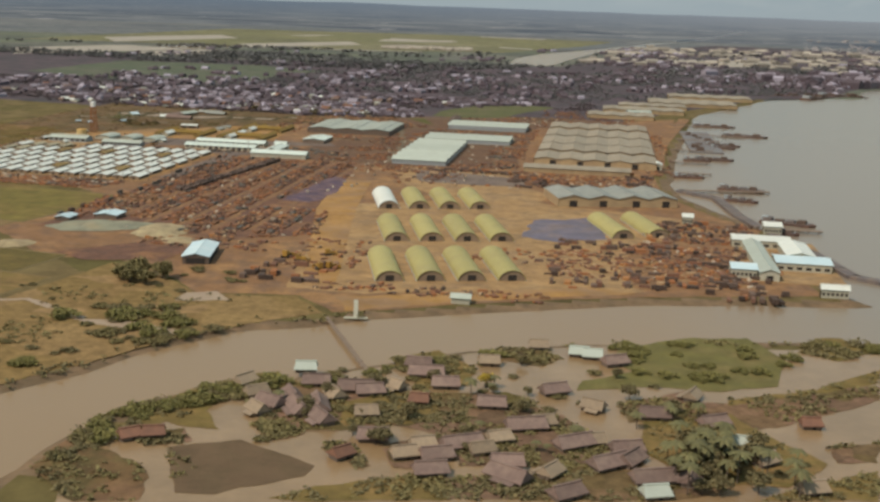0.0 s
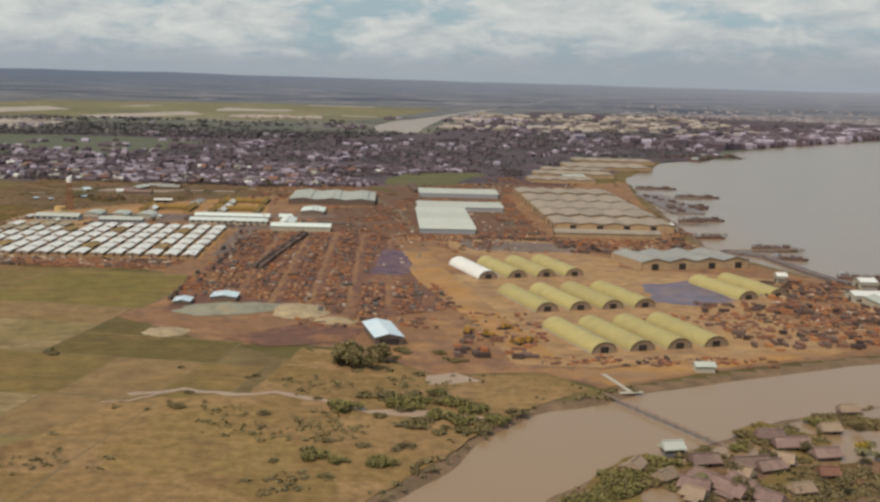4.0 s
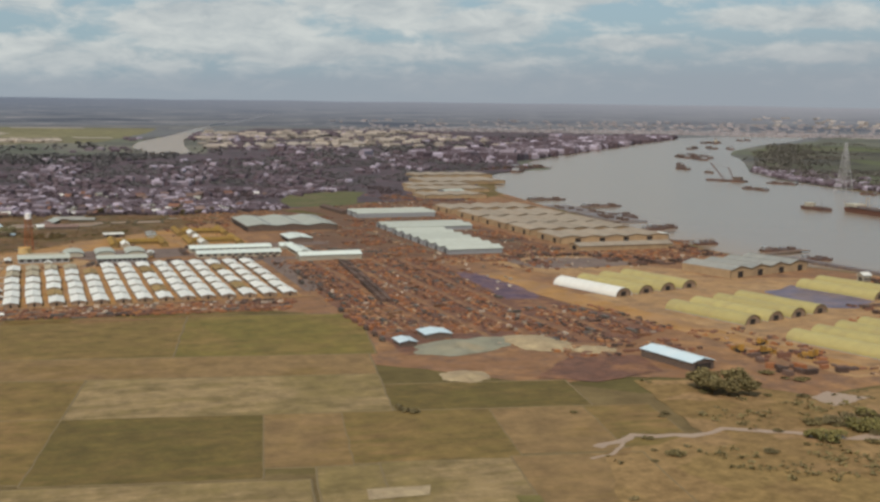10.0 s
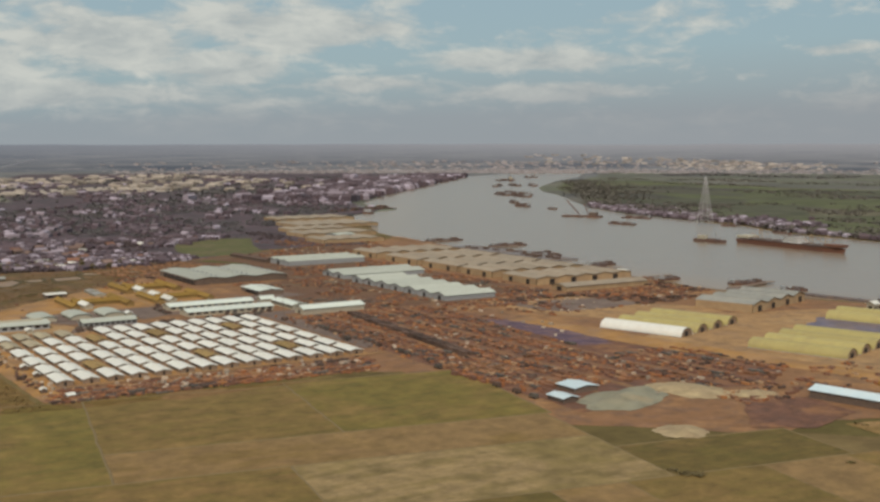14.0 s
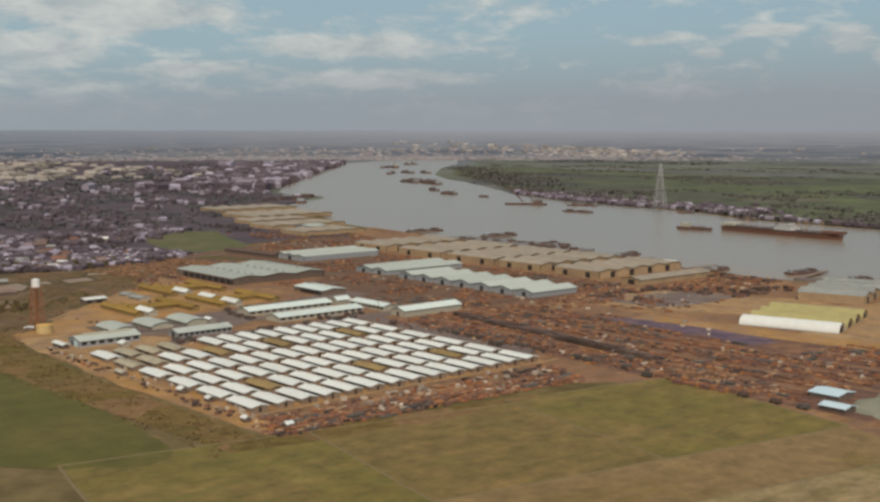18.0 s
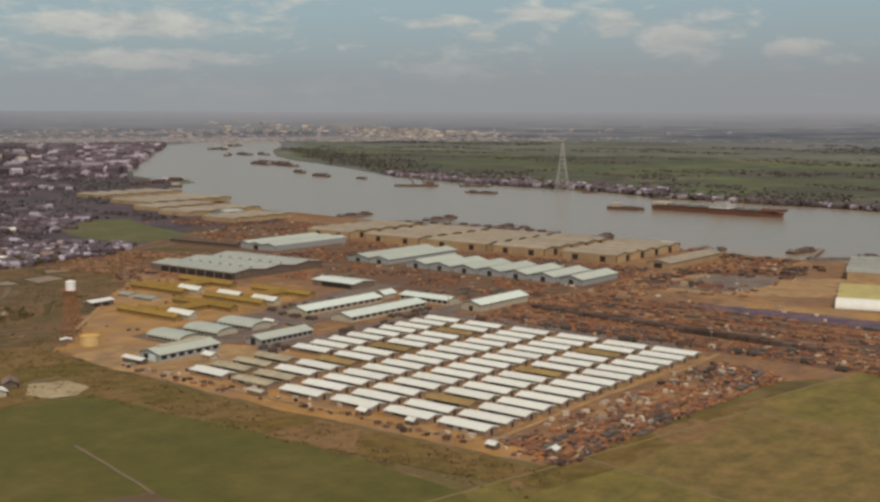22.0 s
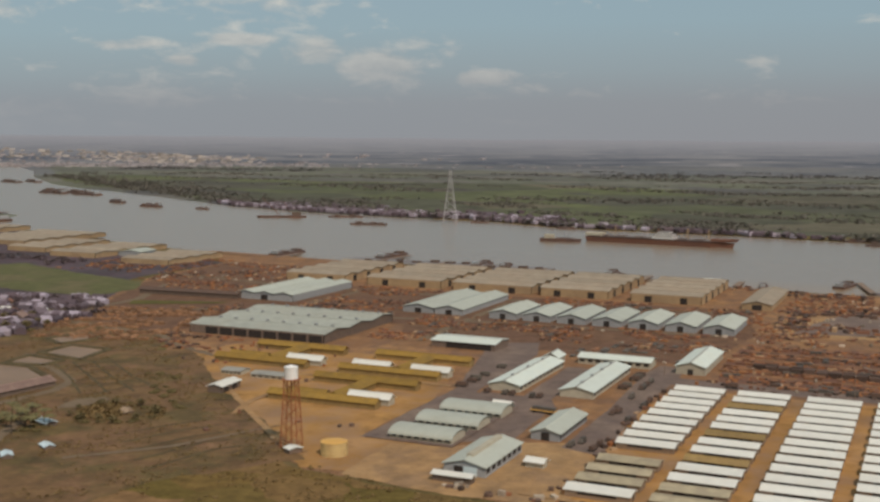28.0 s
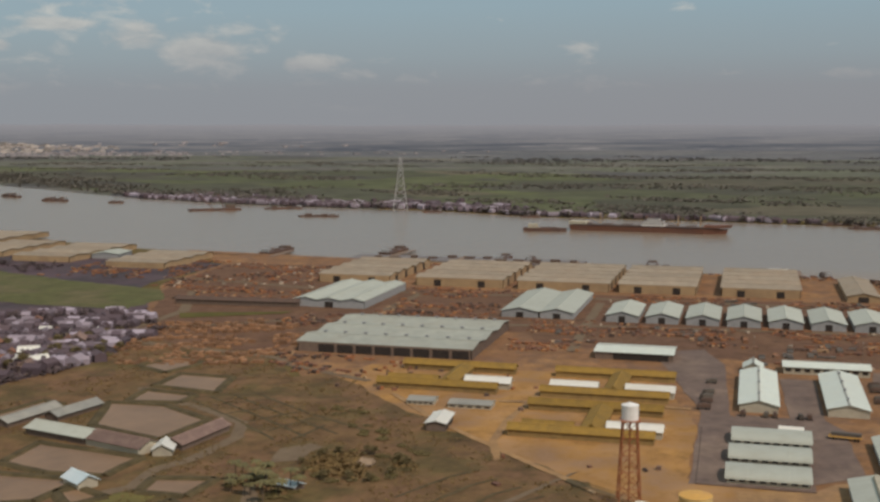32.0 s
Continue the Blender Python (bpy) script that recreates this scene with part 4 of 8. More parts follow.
def strip(pts, w0, w1, h, ox, oy):
    """One earth bank swept along an uneven line."""
    s = Solid()
    for i, p in enumerate(pts):
        a, b = pts[max(i - 1, 0)], pts[min(i + 1, len(pts) - 1)]
        l = max(math.dist(a, b), 0.1)
        nx, ny = -(b[1] - a[1]) / l, (b[0] - a[0]) / l
        s.v += [(p[0] + nx * k - ox, p[1] + ny * k - oy, z) for k, z in ((-w0, 0), (-w1, h), (w1, h), (w0, 0))]
    for i in range(len(pts) - 1):
        for k in range(3):
            s.f.append((4 * i + k, 4 * i + 4 + k, 4 * i + 5 + k, 4 * i + 1 + k))
    e = 4 * (len(pts) - 1)
    s.f += [(0, 1, 2, 3), (e + 3, e + 2, e + 1, e)]
    return s


def field(u0, u1, v0, v1, material, label, skew=0.0):
    pts = [uv(u0, v0), uv(u1, v0), uv(u1 + skew, v1), uv(u0 + skew, v1)]
    fld = thing("rice_field", *pts[0], 0.0, 0.0, label, "field", "rice paddies")
    s = Solid()
    ox, oy = pts[0]
    lift[0] += 0.001
    s.face(*[(x - ox, y - oy, 0.07 + lift[0]) for x, y in ragged(pts, 7, 0.8, 5)])
    part("crop", s, material, fld)
    for a, b in zip(pts, pts[1:] + pts[:1]):
        e = ragged([a, b], 8, 0.7, 9)[: max(2, int(math.dist(a, b) / 8))] + [b]
        lift[1] += 1
        d = strip(e, 0.32 + 0.004 * lift[1], 0.16, 0.1 + 0.003 * lift[1], ox, oy)
        part("dike", d, DIKE, fld)
    return fld


FIELDS = [
    (-54, 0, -60, 0, F_OLIVE, "olive paddy with thin earth dikes"), (0, 36, -56, 0, F_BROWN, "brown fallow paddy with earth dikes"), (36, 62, -52, 0, F_OLIVE, "olive paddy with worn dikes"),
    (-82, -54, -62, 0, F_BROWN, "brown fallow paddy"), (-152, -82, -72, 0, F_DEEP, "dark green wet paddy"), (-230, -152, -70, 0, F_OLIVE, "olive paddy"),
    (-66, -46, -100, -62, F_LIGHT, "dry straw-coloured paddy"), (-46, -4, -102, -60, F_LIGHT, "dry straw-coloured paddy with a green corner"), (-4, 40, -106, -58, F_BROWN, "brown fallow paddy"),
    (-160, -68, -110, -74, F_LIGHT, "dry straw-coloured paddy"), (-100, -30, -160, -104, F_OLIVE, "olive paddy"), (-30, 40, -160, -106, F_LIGHT, "dry pale paddy"),
    (-152, -35, 0, 58, F_LIGHT, "pale dry paddy with bare patches"), (-300, -152, 0, 58, F_OLIVE, "olive paddy beside the dry one"), (-35, 40, 0, 40, F_DEEP, "deep olive-brown paddy beside the sand tip"),
    (-211, -35, 58, 97, F_BROWN, "brown fallow strip"), (-121, -32, 97, 196, F_GREEN, "green grass field beside the depot"), (-211, -121, 97, 190, F_OLIVE, "olive grass field"),
    (-300, -211, 58, 190, F_GREEN, "green grass field"),
]
for f in FIELDS:
    field(*f)
sheet("lush_field", [(-514, 893), (-509, 872), (-511, 843), (-509, 816), (-513, 785), (-513, 757), (-520, 716), (-534, 706), (-556, 720), (-576, 743), (-572, 767), (-574, 782), (-596, 792), (-660, 800), (-660, 905), (-575, 908), (-538, 897)], 0.08, F_LUSH, "bright green young rice", "field", 8, 2)
sheet("stony_ground", [(-573, 786), (-598, 795), (-680, 800), (-690, 740), (-640, 712), (-590, 716), (-578, 742), (-573, 768)], 0.09, FALLOW, "rough brown ground with pale stones beside the rice", "ground", 5, 3)
path([(-559, 842), (-566, 812), (-573, 784)], 1.2, 0.2, TRACK, "narrow trodden field path", "field_path")
sheet("green_seed_bed", [(-327, 390), (-320, 388), (-322, 379), (-328.5, 381)], 0.2, REED_GRASS, "small bright green seed bed", "field", 3, 0.4)
sheet("dry_bed", [(-366, 408), (-347, 406), (-350, 398), (-368, 399)], 0.2, SAND, "small pale dry bed between paddies", "field", 3, 0.5)
sheet("farm_ground", [(-516, 898), (-552, 905), (-575, 908), (-640, 909), (-720, 940), (-700, 1010), (-640, 1030), (-560, 1030), (-500, 1012), (-490, 960), (-500, 900)], 0.07, VERGE, "rough olive-brown ground round a farmstead", "grass", 5, 2)
sheet("verge_grass", [(-487, 715), (-489, 842), (-486, 935), (-480, 976), (-460, 1012), (-500, 1010), (-516, 900), (-512, 780), (-505, 700), (-420, 690), (-345, 694)], 0.075, VERGE, "rough olive grass strip", "grass", 6, 2)
sheet("scrub_meadow", [(-300, 378), (-282, 420), (-240, 428), (-225, 505), (-200, 498), (-168, 460), (-125, 466), (-108, 445), (-128, 424), (-144, 408), (-156, 388), (-170, 358), (-186, 332), (-205, 305), (-235, 265), (-300, 250), (-330, 330)], 0.06, SCRUB, "rough olive and tan creek-side meadow", "grass", 5, 2)
sheet("marsh", [(-470, 980), (-440, 1010), (-410, 1045), (-366, 1090), (-340, 1112), (-322, 1132), (-332, 1142), (-350, 1165), (-392, 1140), (-430, 1125), (-462, 1090), (-510, 1075), (-540, 1020), (-500, 1005)], 0.085, SWAMP, "dark marsh scrub and old paddies", "marsh", 6, 3)
sheet("village_green", [(-192, 1302), (-190, 1375), (-166, 1450), (-92, 1504), (-58, 1486), (-95, 1395), (-115, 1322), (-150, 1300)], 0.1, F_MEADOW, "green meadow between houses", "field", 6, 3)
sheet("far_meadow", [(-900, 1720), (-640, 1600), (-540, 1700), (-500, 2040), (-660, 2130), (-900, 2100)], 0.1, F_FARGREEN, "dull green meadow beyond the town", "field", 20, 8)
sheet("far_depot_ground", [(49, 3158), (467, 3388), (420, 3050), (328, 2893), (20, 2899)], 0.3, PALE_BLOCKS, "pale bare ground round far warehouses", "ground", 30, 20)
AIRFIELD = [(-1500, 2850), (-782, 2950), (-587, 3010), (-280, 3220), (-70, 4100), (30, 4780), (-700, 4860), (-1500, 4500)]
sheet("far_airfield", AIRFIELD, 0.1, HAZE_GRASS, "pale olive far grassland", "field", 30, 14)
for pts in ([(-1096, 3960), (-1042, 4160), (-980, 4160), (-1040, 3960)], [(-760, 3980), (-533, 4110), (-517, 3900), (-740, 3740)], [(-770, 4110), (-520, 4050), (-500, 3960), (-740, 3990)], [(-520, 4850), (-240, 4780), (-250, 4680), (-510, 4740)], [(-335, 3650), (-220, 3600), (-225, 3530), (-330, 3570)], [(-640, 2480), (-598, 2460), (-520, 2330), (-545, 2330)], [(-780, 2960), (-480, 3060), (-480, 3030), (-780, 2920)], [(-1418, 3161), (-1270, 3749), (-1132, 3502), (-1270, 2899)], [(-1288, 2405), (-1170, 2735), (-967, 2651), (-1153, 2153)], [(-1026, 2429), (-918, 2710), (-815, 2602), (-928, 2280)], [(-996, 3080), (-800, 3606), (-712, 3363), (-907, 2899)]):
    sheet("far_pale_strip", pts, 0.3, PALE_BLOCKS, "pale far strip of bare ground or water", "ground", 30, 5)
for pts in ([(-172, 460), (-160, 466), (-150, 452), (-172, 446)], [(-200, 410), (-186, 404), (-150, 398), (-152, 404), (-180, 412)]):
    sheet("mud_channel", pts, 0.1, MUD, "wet pale mud channel", "mud", 3, 1.2)
for pts, w in (([(-282, 425), (-278, 428), (-271, 430), (-265, 434), (-258, 431), (-252, 431), (-245, 427), (-238, 428), (-230, 432), (-222, 427), (-212, 423), (-204, 415), (-196, 412)], 4.0),
               ([(-271, 430), (-274, 423), (-282, 417), (-290, 415)], 1.6)):
    path(pts, w, 0.11, MUD, "wet pale mud channel", "mud_channel", "mud", 1.7)


def pond(pts, label="shallow brown fish pond behind grassy earth banks"):
    """Water with a raised bank round it."""
    ox, oy = pts[0]
    p = thing("fish_pond", ox, oy, 0, 0, label, "pond", "fish ponds")
    s = Solid()
    lift[0] += 0.001
    s.face(*[(x - ox, y - oy, 0.19 + lift[0]) for x, y in pts])
    if s.mesh("probe", None).polygons[0].normal.z < 0:
        s.v.reverse()
    part("water", s, POND, p)
    for a, b in zip(pts, pts[1:] + pts[:1]):
        l = math.dist(a, b)
        e = ragged([a, b], 5, 0.5, 3)[: max(1, int(l / 5))] + [b]
        d = strip(e, 2.3, 0.9, 0.9, ox, oy)
        part("bank", d, BANK_GRASS, p, "dark grassy earth bank")


PONDS = ([(-424, 1179), (-392, 1192), (-391, 1169), (-406, 1144), (-434, 1148)], [(-447, 1184), (-454, 1143), (-474, 1144), (-476, 1162), (-470, 1182)], [(-485, 1127), (-472, 1129), (-468, 1111), (-485, 1112)],
         [(-505, 1121), (-489, 1114), (-493, 1108), (-511, 1105)], [(-491, 1149), (-485, 1145), (-491, 1133), (-501, 1139)], [(-363, 1189), (-340, 1190), (-341, 1166), (-368, 1160)], [(-390, 1186), (-370, 1189), (-373, 1166), (-386, 1166)],
         [(-330, 1215), (-308, 1206), (-318, 1190), (-340, 1197)], [(-480, 1182), (-479, 1148), (-500, 1150), (-512, 1176)], [(-424, 1222), (-396, 1216), (-400, 1206), (-426, 1208)], [(-515, 1128), (-508, 1112), (-524, 1108), (-534, 1124)])
for pts in PONDS:
    pond(pts)
sheet("wet_paddy", [(-497, 1134), (-486, 1132), (-487, 1120), (-503, 1123)], 0.14, REED_GRASS, "small bright green rice bed", "field", 3, 0.5)


path([(-366, 1192), (-383, 1182), (-388, 1160), (-396, 1146), (-407, 1131), (-424, 1125), (-450, 1127), (-464, 1133), (-481, 1131), (-496, 1141), (-520, 1146)], 4.5, 0.15, TRACK, "pale dirt track round the fish ponds")
path([(-299, 1160), (-292, 1190), (-282, 1236), (-258, 1272), (-286, 1306)], 5.0, 0.2, TRACK, "pale dirt road at the yard's edge")
path([(-258, 1272), (-214, 1214), (-200, 1192), (-196, 1166)], 5.5, 0.2, TRACK, "pale dirt road behind the open store")
path([(-332, 1110), (-312, 1152), (-296, 1166)], 4.0, 0.2, TRACK, "pale dirt lane beside the open store")
path([(-205, 1170), (-192, 1100), (-180, 1046), (-172, 960), (-168, 900)], 6.0, 0.2, TRACK, "worn dirt road between stacked goods")
path([(-250, 1040), (-200, 1043), (-100, 1046)], 5.0, 0.2, TRACK, "worn dirt road between stacked goods")
path([(-90, 1225), (-84, 1100), (-84, 905)], 6.0, 0.2, TRACK, "worn dirt road in front of the transit sheds")
path([(-190, 1160), (-90, 1158)], 5.0, 0.2, TRACK, "worn dirt road between stacked goods")
path([(-62, 1342), (-70, 1290), (-86, 1230)], 6.0, 0.2, TRACK, "worn dirt road towards the river")
path([(-350, 1094), (-385, 1068), (-418, 1036), (-446, 1008), (-462, 985)], 2.6, 0.2, SANDY, "pale foot track across the laterite")
path([(-331, 1039), (-355, 1041), (-381, 1043), (-407, 1042), (-428, 1036)], 2.8, 0.2, SANDY, "pale foot track across the laterite")
path([(-352, 1052), (-345, 1010), (-346, 982)], 3.0, 0.2, SANDY, "pale wheel track across the laterite")
sheet("threshing_ground", [(-521, 928), (-509, 922), (-508, 906), (-520, 897), (-529, 901), (-532, 913)], 0.2, SAND, "bare pale trodden ground beside a farmhouse", "dirt ground", 3, 1)
path([(-640, 905), (-584, 924), (-568, 926), (-554, 931), (-542, 926), (-521, 928), (-505, 930)], 2.6, 0.2, TRACK, "pale farm track")
path([(-610, 960), (-570, 944), (-560, 932), (-540, 929)], 2.0, 0.2, TRACK, "pale farm track")
path([(-300, 742), (-333, 740), (-396, 743), (-474, 741)], 2.4, 0.2, SANDY, "pale dusty lane beside the barracks", "road_barracks", "road")
path([(-476, 746), (-478, 842), (-474, 905), (-440, 910)], 2.4, 0.22, SANDY, "pale wheel track round the barracks")
sheet("yard_grass", [(-212, 1258), (-184, 1210), (-176, 1207), (-196, 1266)], 0.18, F_LUSH, "green grass strip behind the timber yard", "grass", 4, 1)
for u in range(6):
    path([(-378 - 9 * u, 1166 - 12 * u), (-362 - 8 * u, 1142 - 8 * u)], 1.3, 0.13, BANK_GRASS, "dark weedy bund of an old paddy", "old_bund", "bund")
for u in range(4):
    path([(-378 + 5 * u - 1, 1166 - 7 * u), (-402 + 5 * u, 1136 - 7 * u), (-424 + 6 * u, 1112 - 9 * u)], 1.3, 0.13, BANK_GRASS, "dark weedy bund of an old paddy", "old_bund", "bund")
for u in range(5):
    path([(-470 - 8 * u, 1056 - 9 * u), (-448 - 6 * u, 1046 - 8 * u), (-440 - 6 * u, 1040 - 8 * u)], 1.2, 0.13, BANK_GRASS, "dark weedy bund of an old paddy", "old_bund", "bund")
sheet("marsh_ground", [(-560, 1020), (-500, 1010), (-462, 1014), (-432, 1044), (-366, 1100), (-352, 1122), (-330, 1144), (-290, 1175), (-275, 1240), (-330, 1238), (-420, 1260), (-560, 1280)], 0.03, SWAMP, "dark marsh ground between ponds", "marsh", 6, 3)
for pts in ([(-501, 1053), (-475, 1030.5), (-436, 1012.5), (-433, 1010), (-476, 1028), (-502, 1051)], [(-516, 1100), (-500, 1082), (-470, 1098), (-470, 1101), (-500, 1090), (-514, 1106)], [(-270, 1262), (-268, 1266), (-190, 1270), (-120, 1300), (-118, 1296), (-188, 1264)]):
    sheet("dirt_track", pts, 0.14, TRACK, "pale narrow dirt track", "track", 4, 0.6)
sheet("grey_pool", [(-449, 1103), (-433, 1106), (-425, 1098), (-428, 1093), (-444, 1095)], 0.14, TRACK, "silted grey-brown pool in the marsh", "pond", 3, 1)
sheet("village_water", [(-140, 280), (-118, 345), (-96, 358), (-72, 378), (-40, 404), (0, 424), (40, 433), (90, 440), (112, 440), (118, 330), (90, 235), (0, 215), (-120, 230)], 0.05, FLOOD, "brown flood water between the huts", "water", 4, 2)
LAND_PATCHES = (
    ([(-111, 341), (-88, 352), (-70, 340), (-56, 323), (-78, 313), (-91, 312)], HAMLET),
    ([(-81, 354), (-51, 356), (-26, 362), (-6, 342), (-22, 317), (-45, 321), (-67, 328)], HAMLET),
    ([(-55, 309), (-39, 322), (-22, 317), (-21, 309), (-48, 294)], HAMLET),
    ([(-22, 326), (-4, 335), (10, 320), (4, 298), (-8, 299), (-18, 309)], HAMLET),
    ([(19, 365), (47, 369), (71, 386), (99, 400), (95, 381), (63, 354), (44, 337), (24, 337)], HAMLET),
    ([(-49, 286), (-10, 295), (-4, 281), (-47, 272)], HAMLET),
    ([(-78, 341), (-60, 347), (-58, 325), (-71, 320)], F_OLIVE),
    ([(-146, 272), (-145, 285), (-145, 295), (-139, 309), (-134, 287), (-121, 282), (-113, 272), (-109, 257), (-125, 253), (-135, 261)], SWAMP),
    ([(-135, 305), (-130, 331), (-124, 344), (-114, 338), (-115, 324), (-106, 309), (-116, 309), (-123, 312), (-128, 304)], F_OLIVE),
    ([(-121, 348), (-113, 360), (-104, 366), (-92, 352), (-104, 346), (-117, 346)], F_OLIVE),
    ([(-115, 292), (-97, 302), (-72, 289), (-73, 281), (-87, 271), (-92, 264), (-102, 263)], FALLOW),
    ([(-98, 316), (-90, 320), (-81, 311), (-88, 304)], SWAMP),
    ([(-77, 339), (-62, 354), (-46, 349), (-43, 329), (-67, 324)], F_OLIVE),
    ([(-73, 306), (-67, 307), (-57, 292), (-60, 290), (-67, 296)], SWAMP),
    ([(-78, 265), (-68, 275), (-50, 286), (-38, 293), (-33, 275), (-55, 269)], F_OLIVE),
    ([(-69, 390), (-54, 404), (-38, 384), (-38, 366), (-54, 359), (-63, 378)], F_OLIVE),
    ([(-38, 408), (-18, 417), (-9, 405), (-17, 393), (-33, 399)], SWAMP),
    ([(79, 435), (89, 458), (100, 460), (106, 442), (94, 428)], F_OLIVE),
    ([(46, 372), (78, 391), (106, 421), (102, 404), (81, 389), (47, 367)], F_OLIVE),
    ([(47, 367), (80, 386), (101, 400), (98, 385), (71, 362), (59, 349), (50, 349)], HAMLET),
    ([(18, 346), (46, 358), (59, 337), (71, 322), (56, 303), (33, 301), (18, 318)], F_OLIVE),
    ([(-40, 325), (-7, 346), (7, 320), (-5, 304), (-33, 298)], HAMLET),
    ([(11, 360), (33, 377), (39, 357), (14, 344)], HAMLET),
    ([(-46, 349), (-26, 363), (-14, 354), (-24, 334), (-43, 329)], HAMLET),
    ([(-26, 292), (18, 306), (40, 298), (25, 287), (-27, 276)], HAMLET),
    ([(-110, 342), (-88, 353), (-74, 324), (-95, 317)], HAMLET),
    ([(-96, 366), (-75, 362), (-63, 350), (-78, 343), (-88, 353)], HAMLET),
    ([(-129, 302), (-116, 308), (-110, 297), (-123, 292)], HAMLET),
    ([(55, 299), (84, 321), (79, 299), (47, 292)], F_OLIVE),
    ([(-56, 305), (-41, 313), (-36, 295), (-51, 292)], HAMLET),
    ([(73, 336), (89, 344), (85, 327), (73, 324)], HAMLET),
)
for pts, soil in LAND_PATCHES:
    sheet("village_land", pts, 0.14, soil, "low grassy or trodden land above the flood", "ground", 3, 1.8)
sheet("island_grass", [(11, 403), (11, 421), (33, 442), (62, 451), (73, 426), (66, 392), (46, 381), (16, 379), (-2, 371), (-1, 381), (17, 395)], 0.12, REED_GRASS, "bright green marsh grass", "grass", 4, 2)


# ---- buildings ----
def gable(name, lx, w, eave, ridge, roof, wall, label, category, group="", over=0.6, doors=(), windows=(), vents=0, place=None, arched=False):
    """A gabled building with its ridge along local x, or one under a low arched roof."""
    b = thing(name, 0, 0, 0, 0, label, category, group)
    hw, hl = w / 2, lx / 2
    bow = [(hw * math.cos(math.pi * k / 10), eave + (ridge - eave) * math.sin(math.pi * k / 10)) for k in range(11)]
    prof = [(-hw, 0), (hw, 0)] + ([(y, z - 0.06) for y, z in bow] if arched else [(hw, eave), (0, ridge - 0.15), (-hw, eave)])
    part("wall", Solid().hexa([(-hl, y, z) for y, z in prof], [(hl, y, z) for y, z in prof]), wall, b)
    rise = (ridge - eave) / hw
    if arched:
        k1, k2 = 1 + over / hw, 1 + (over + 0.12) / hw
        ring = [(y * k1, eave + (z - eave) * k1) for y, z in bow] + [(y * k2, eave + (z - eave) * k2 + 0.06) for y, z in bow[::-1]]
        part("arched_roof", Solid().hexa([(-hl - over, y, z) for y, z in ring], [(hl + over, y, z) for y, z in ring]), roof, b)
        for k in range(1, 4):
            seam = [(y * k2, eave + (z - eave) * k2 + 0.06) for y, z in bow] + [(y * k2 * 1.01, eave + (z - eave) * k2 + 0.12) for y, z in bow[::-1]]
            x = -hl + k * lx / 4
            part("roof_seam", Solid().hexa([(x - 0.1, y, z) for y, z in seam], [(x + 0.1, y, z) for y, z in seam]), roof, b)
    for s in () if arched else (-1, 1):
        oy, oz = s * (hw + over), eave - rise * over
        low = [(-hl - over, oy, oz), (hl + over, oy, oz), (hl + over, 0, ridge), (-hl - over, 0, ridge)]
        part("roof_slope", Solid().hexa(low, [(x, y, z + 0.2) for x, y, z in low]), roof, b)
    if not arched:
        part("ridge_cap", Solid().hexa([(-hl - over, -0.5, ridge), (hl + over, -0.5, ridge), (hl + over, 0.5, ridge), (-hl - over, 0.5, ridge)],
                                   [(-hl - over, -0.2, ridge + 0.32), (hl + over, -0.2, ridge + 0.32), (hl + over, 0.2, ridge + 0.32), (-hl - over, 0.2, ridge + 0.32)]), GREY_ROOF if roof is PALE_MINT else roof, b)
    for side, off, dw, dh in doors:
        if side in "we":
            x = (-hl - 0.06) if side == "w" else hl + 0.06
            part("door", Solid().box(x, off, 0, 0.12, dw, dh), DARK, b, "dark open doorway")
        else:
            y = (-hw - 0.06) if side == "s" else hw + 0.06
            part("door", Solid().box(off, y, 0, dw, 0.12, dh), DARK, b, "dark open doorway")
    for side, n, z0, h in windows:
        y = (-hw - 0.05) if side == "s" else hw + 0.05
        for i in range(n):
            part("window", Solid().box(-hl + (i + 0.5) * lx / n, y, z0, 0.6 * lx / n, 0.1, h), DARK, b)
    for i in range(vents):
        part("roof_vent", Solid().box(-hl + (i + 0.5) * lx / vents, 0, ridge + 0.1, 0.9, 0.9, 0.9), STEEL_GREY, b)
    if place is not None:
        b.matrix_basis = place
    return b


def span(name, x0, x1, y0, y1, along, *args, **kw):
    """A gabled building that fills a rectangle of the plan, ridge along x or y."""
    cx, cy = (x0 + x1) / 2, (y0 + y1) / 2
    if along == "x":
        return gable(name, x1 - x0, y1 - y0, *args, place=at(cx, cy), **kw)
    return gable(name, y1 - y0, x1 - x0, *args, place=at(cx, cy, 0, 90), **kw)


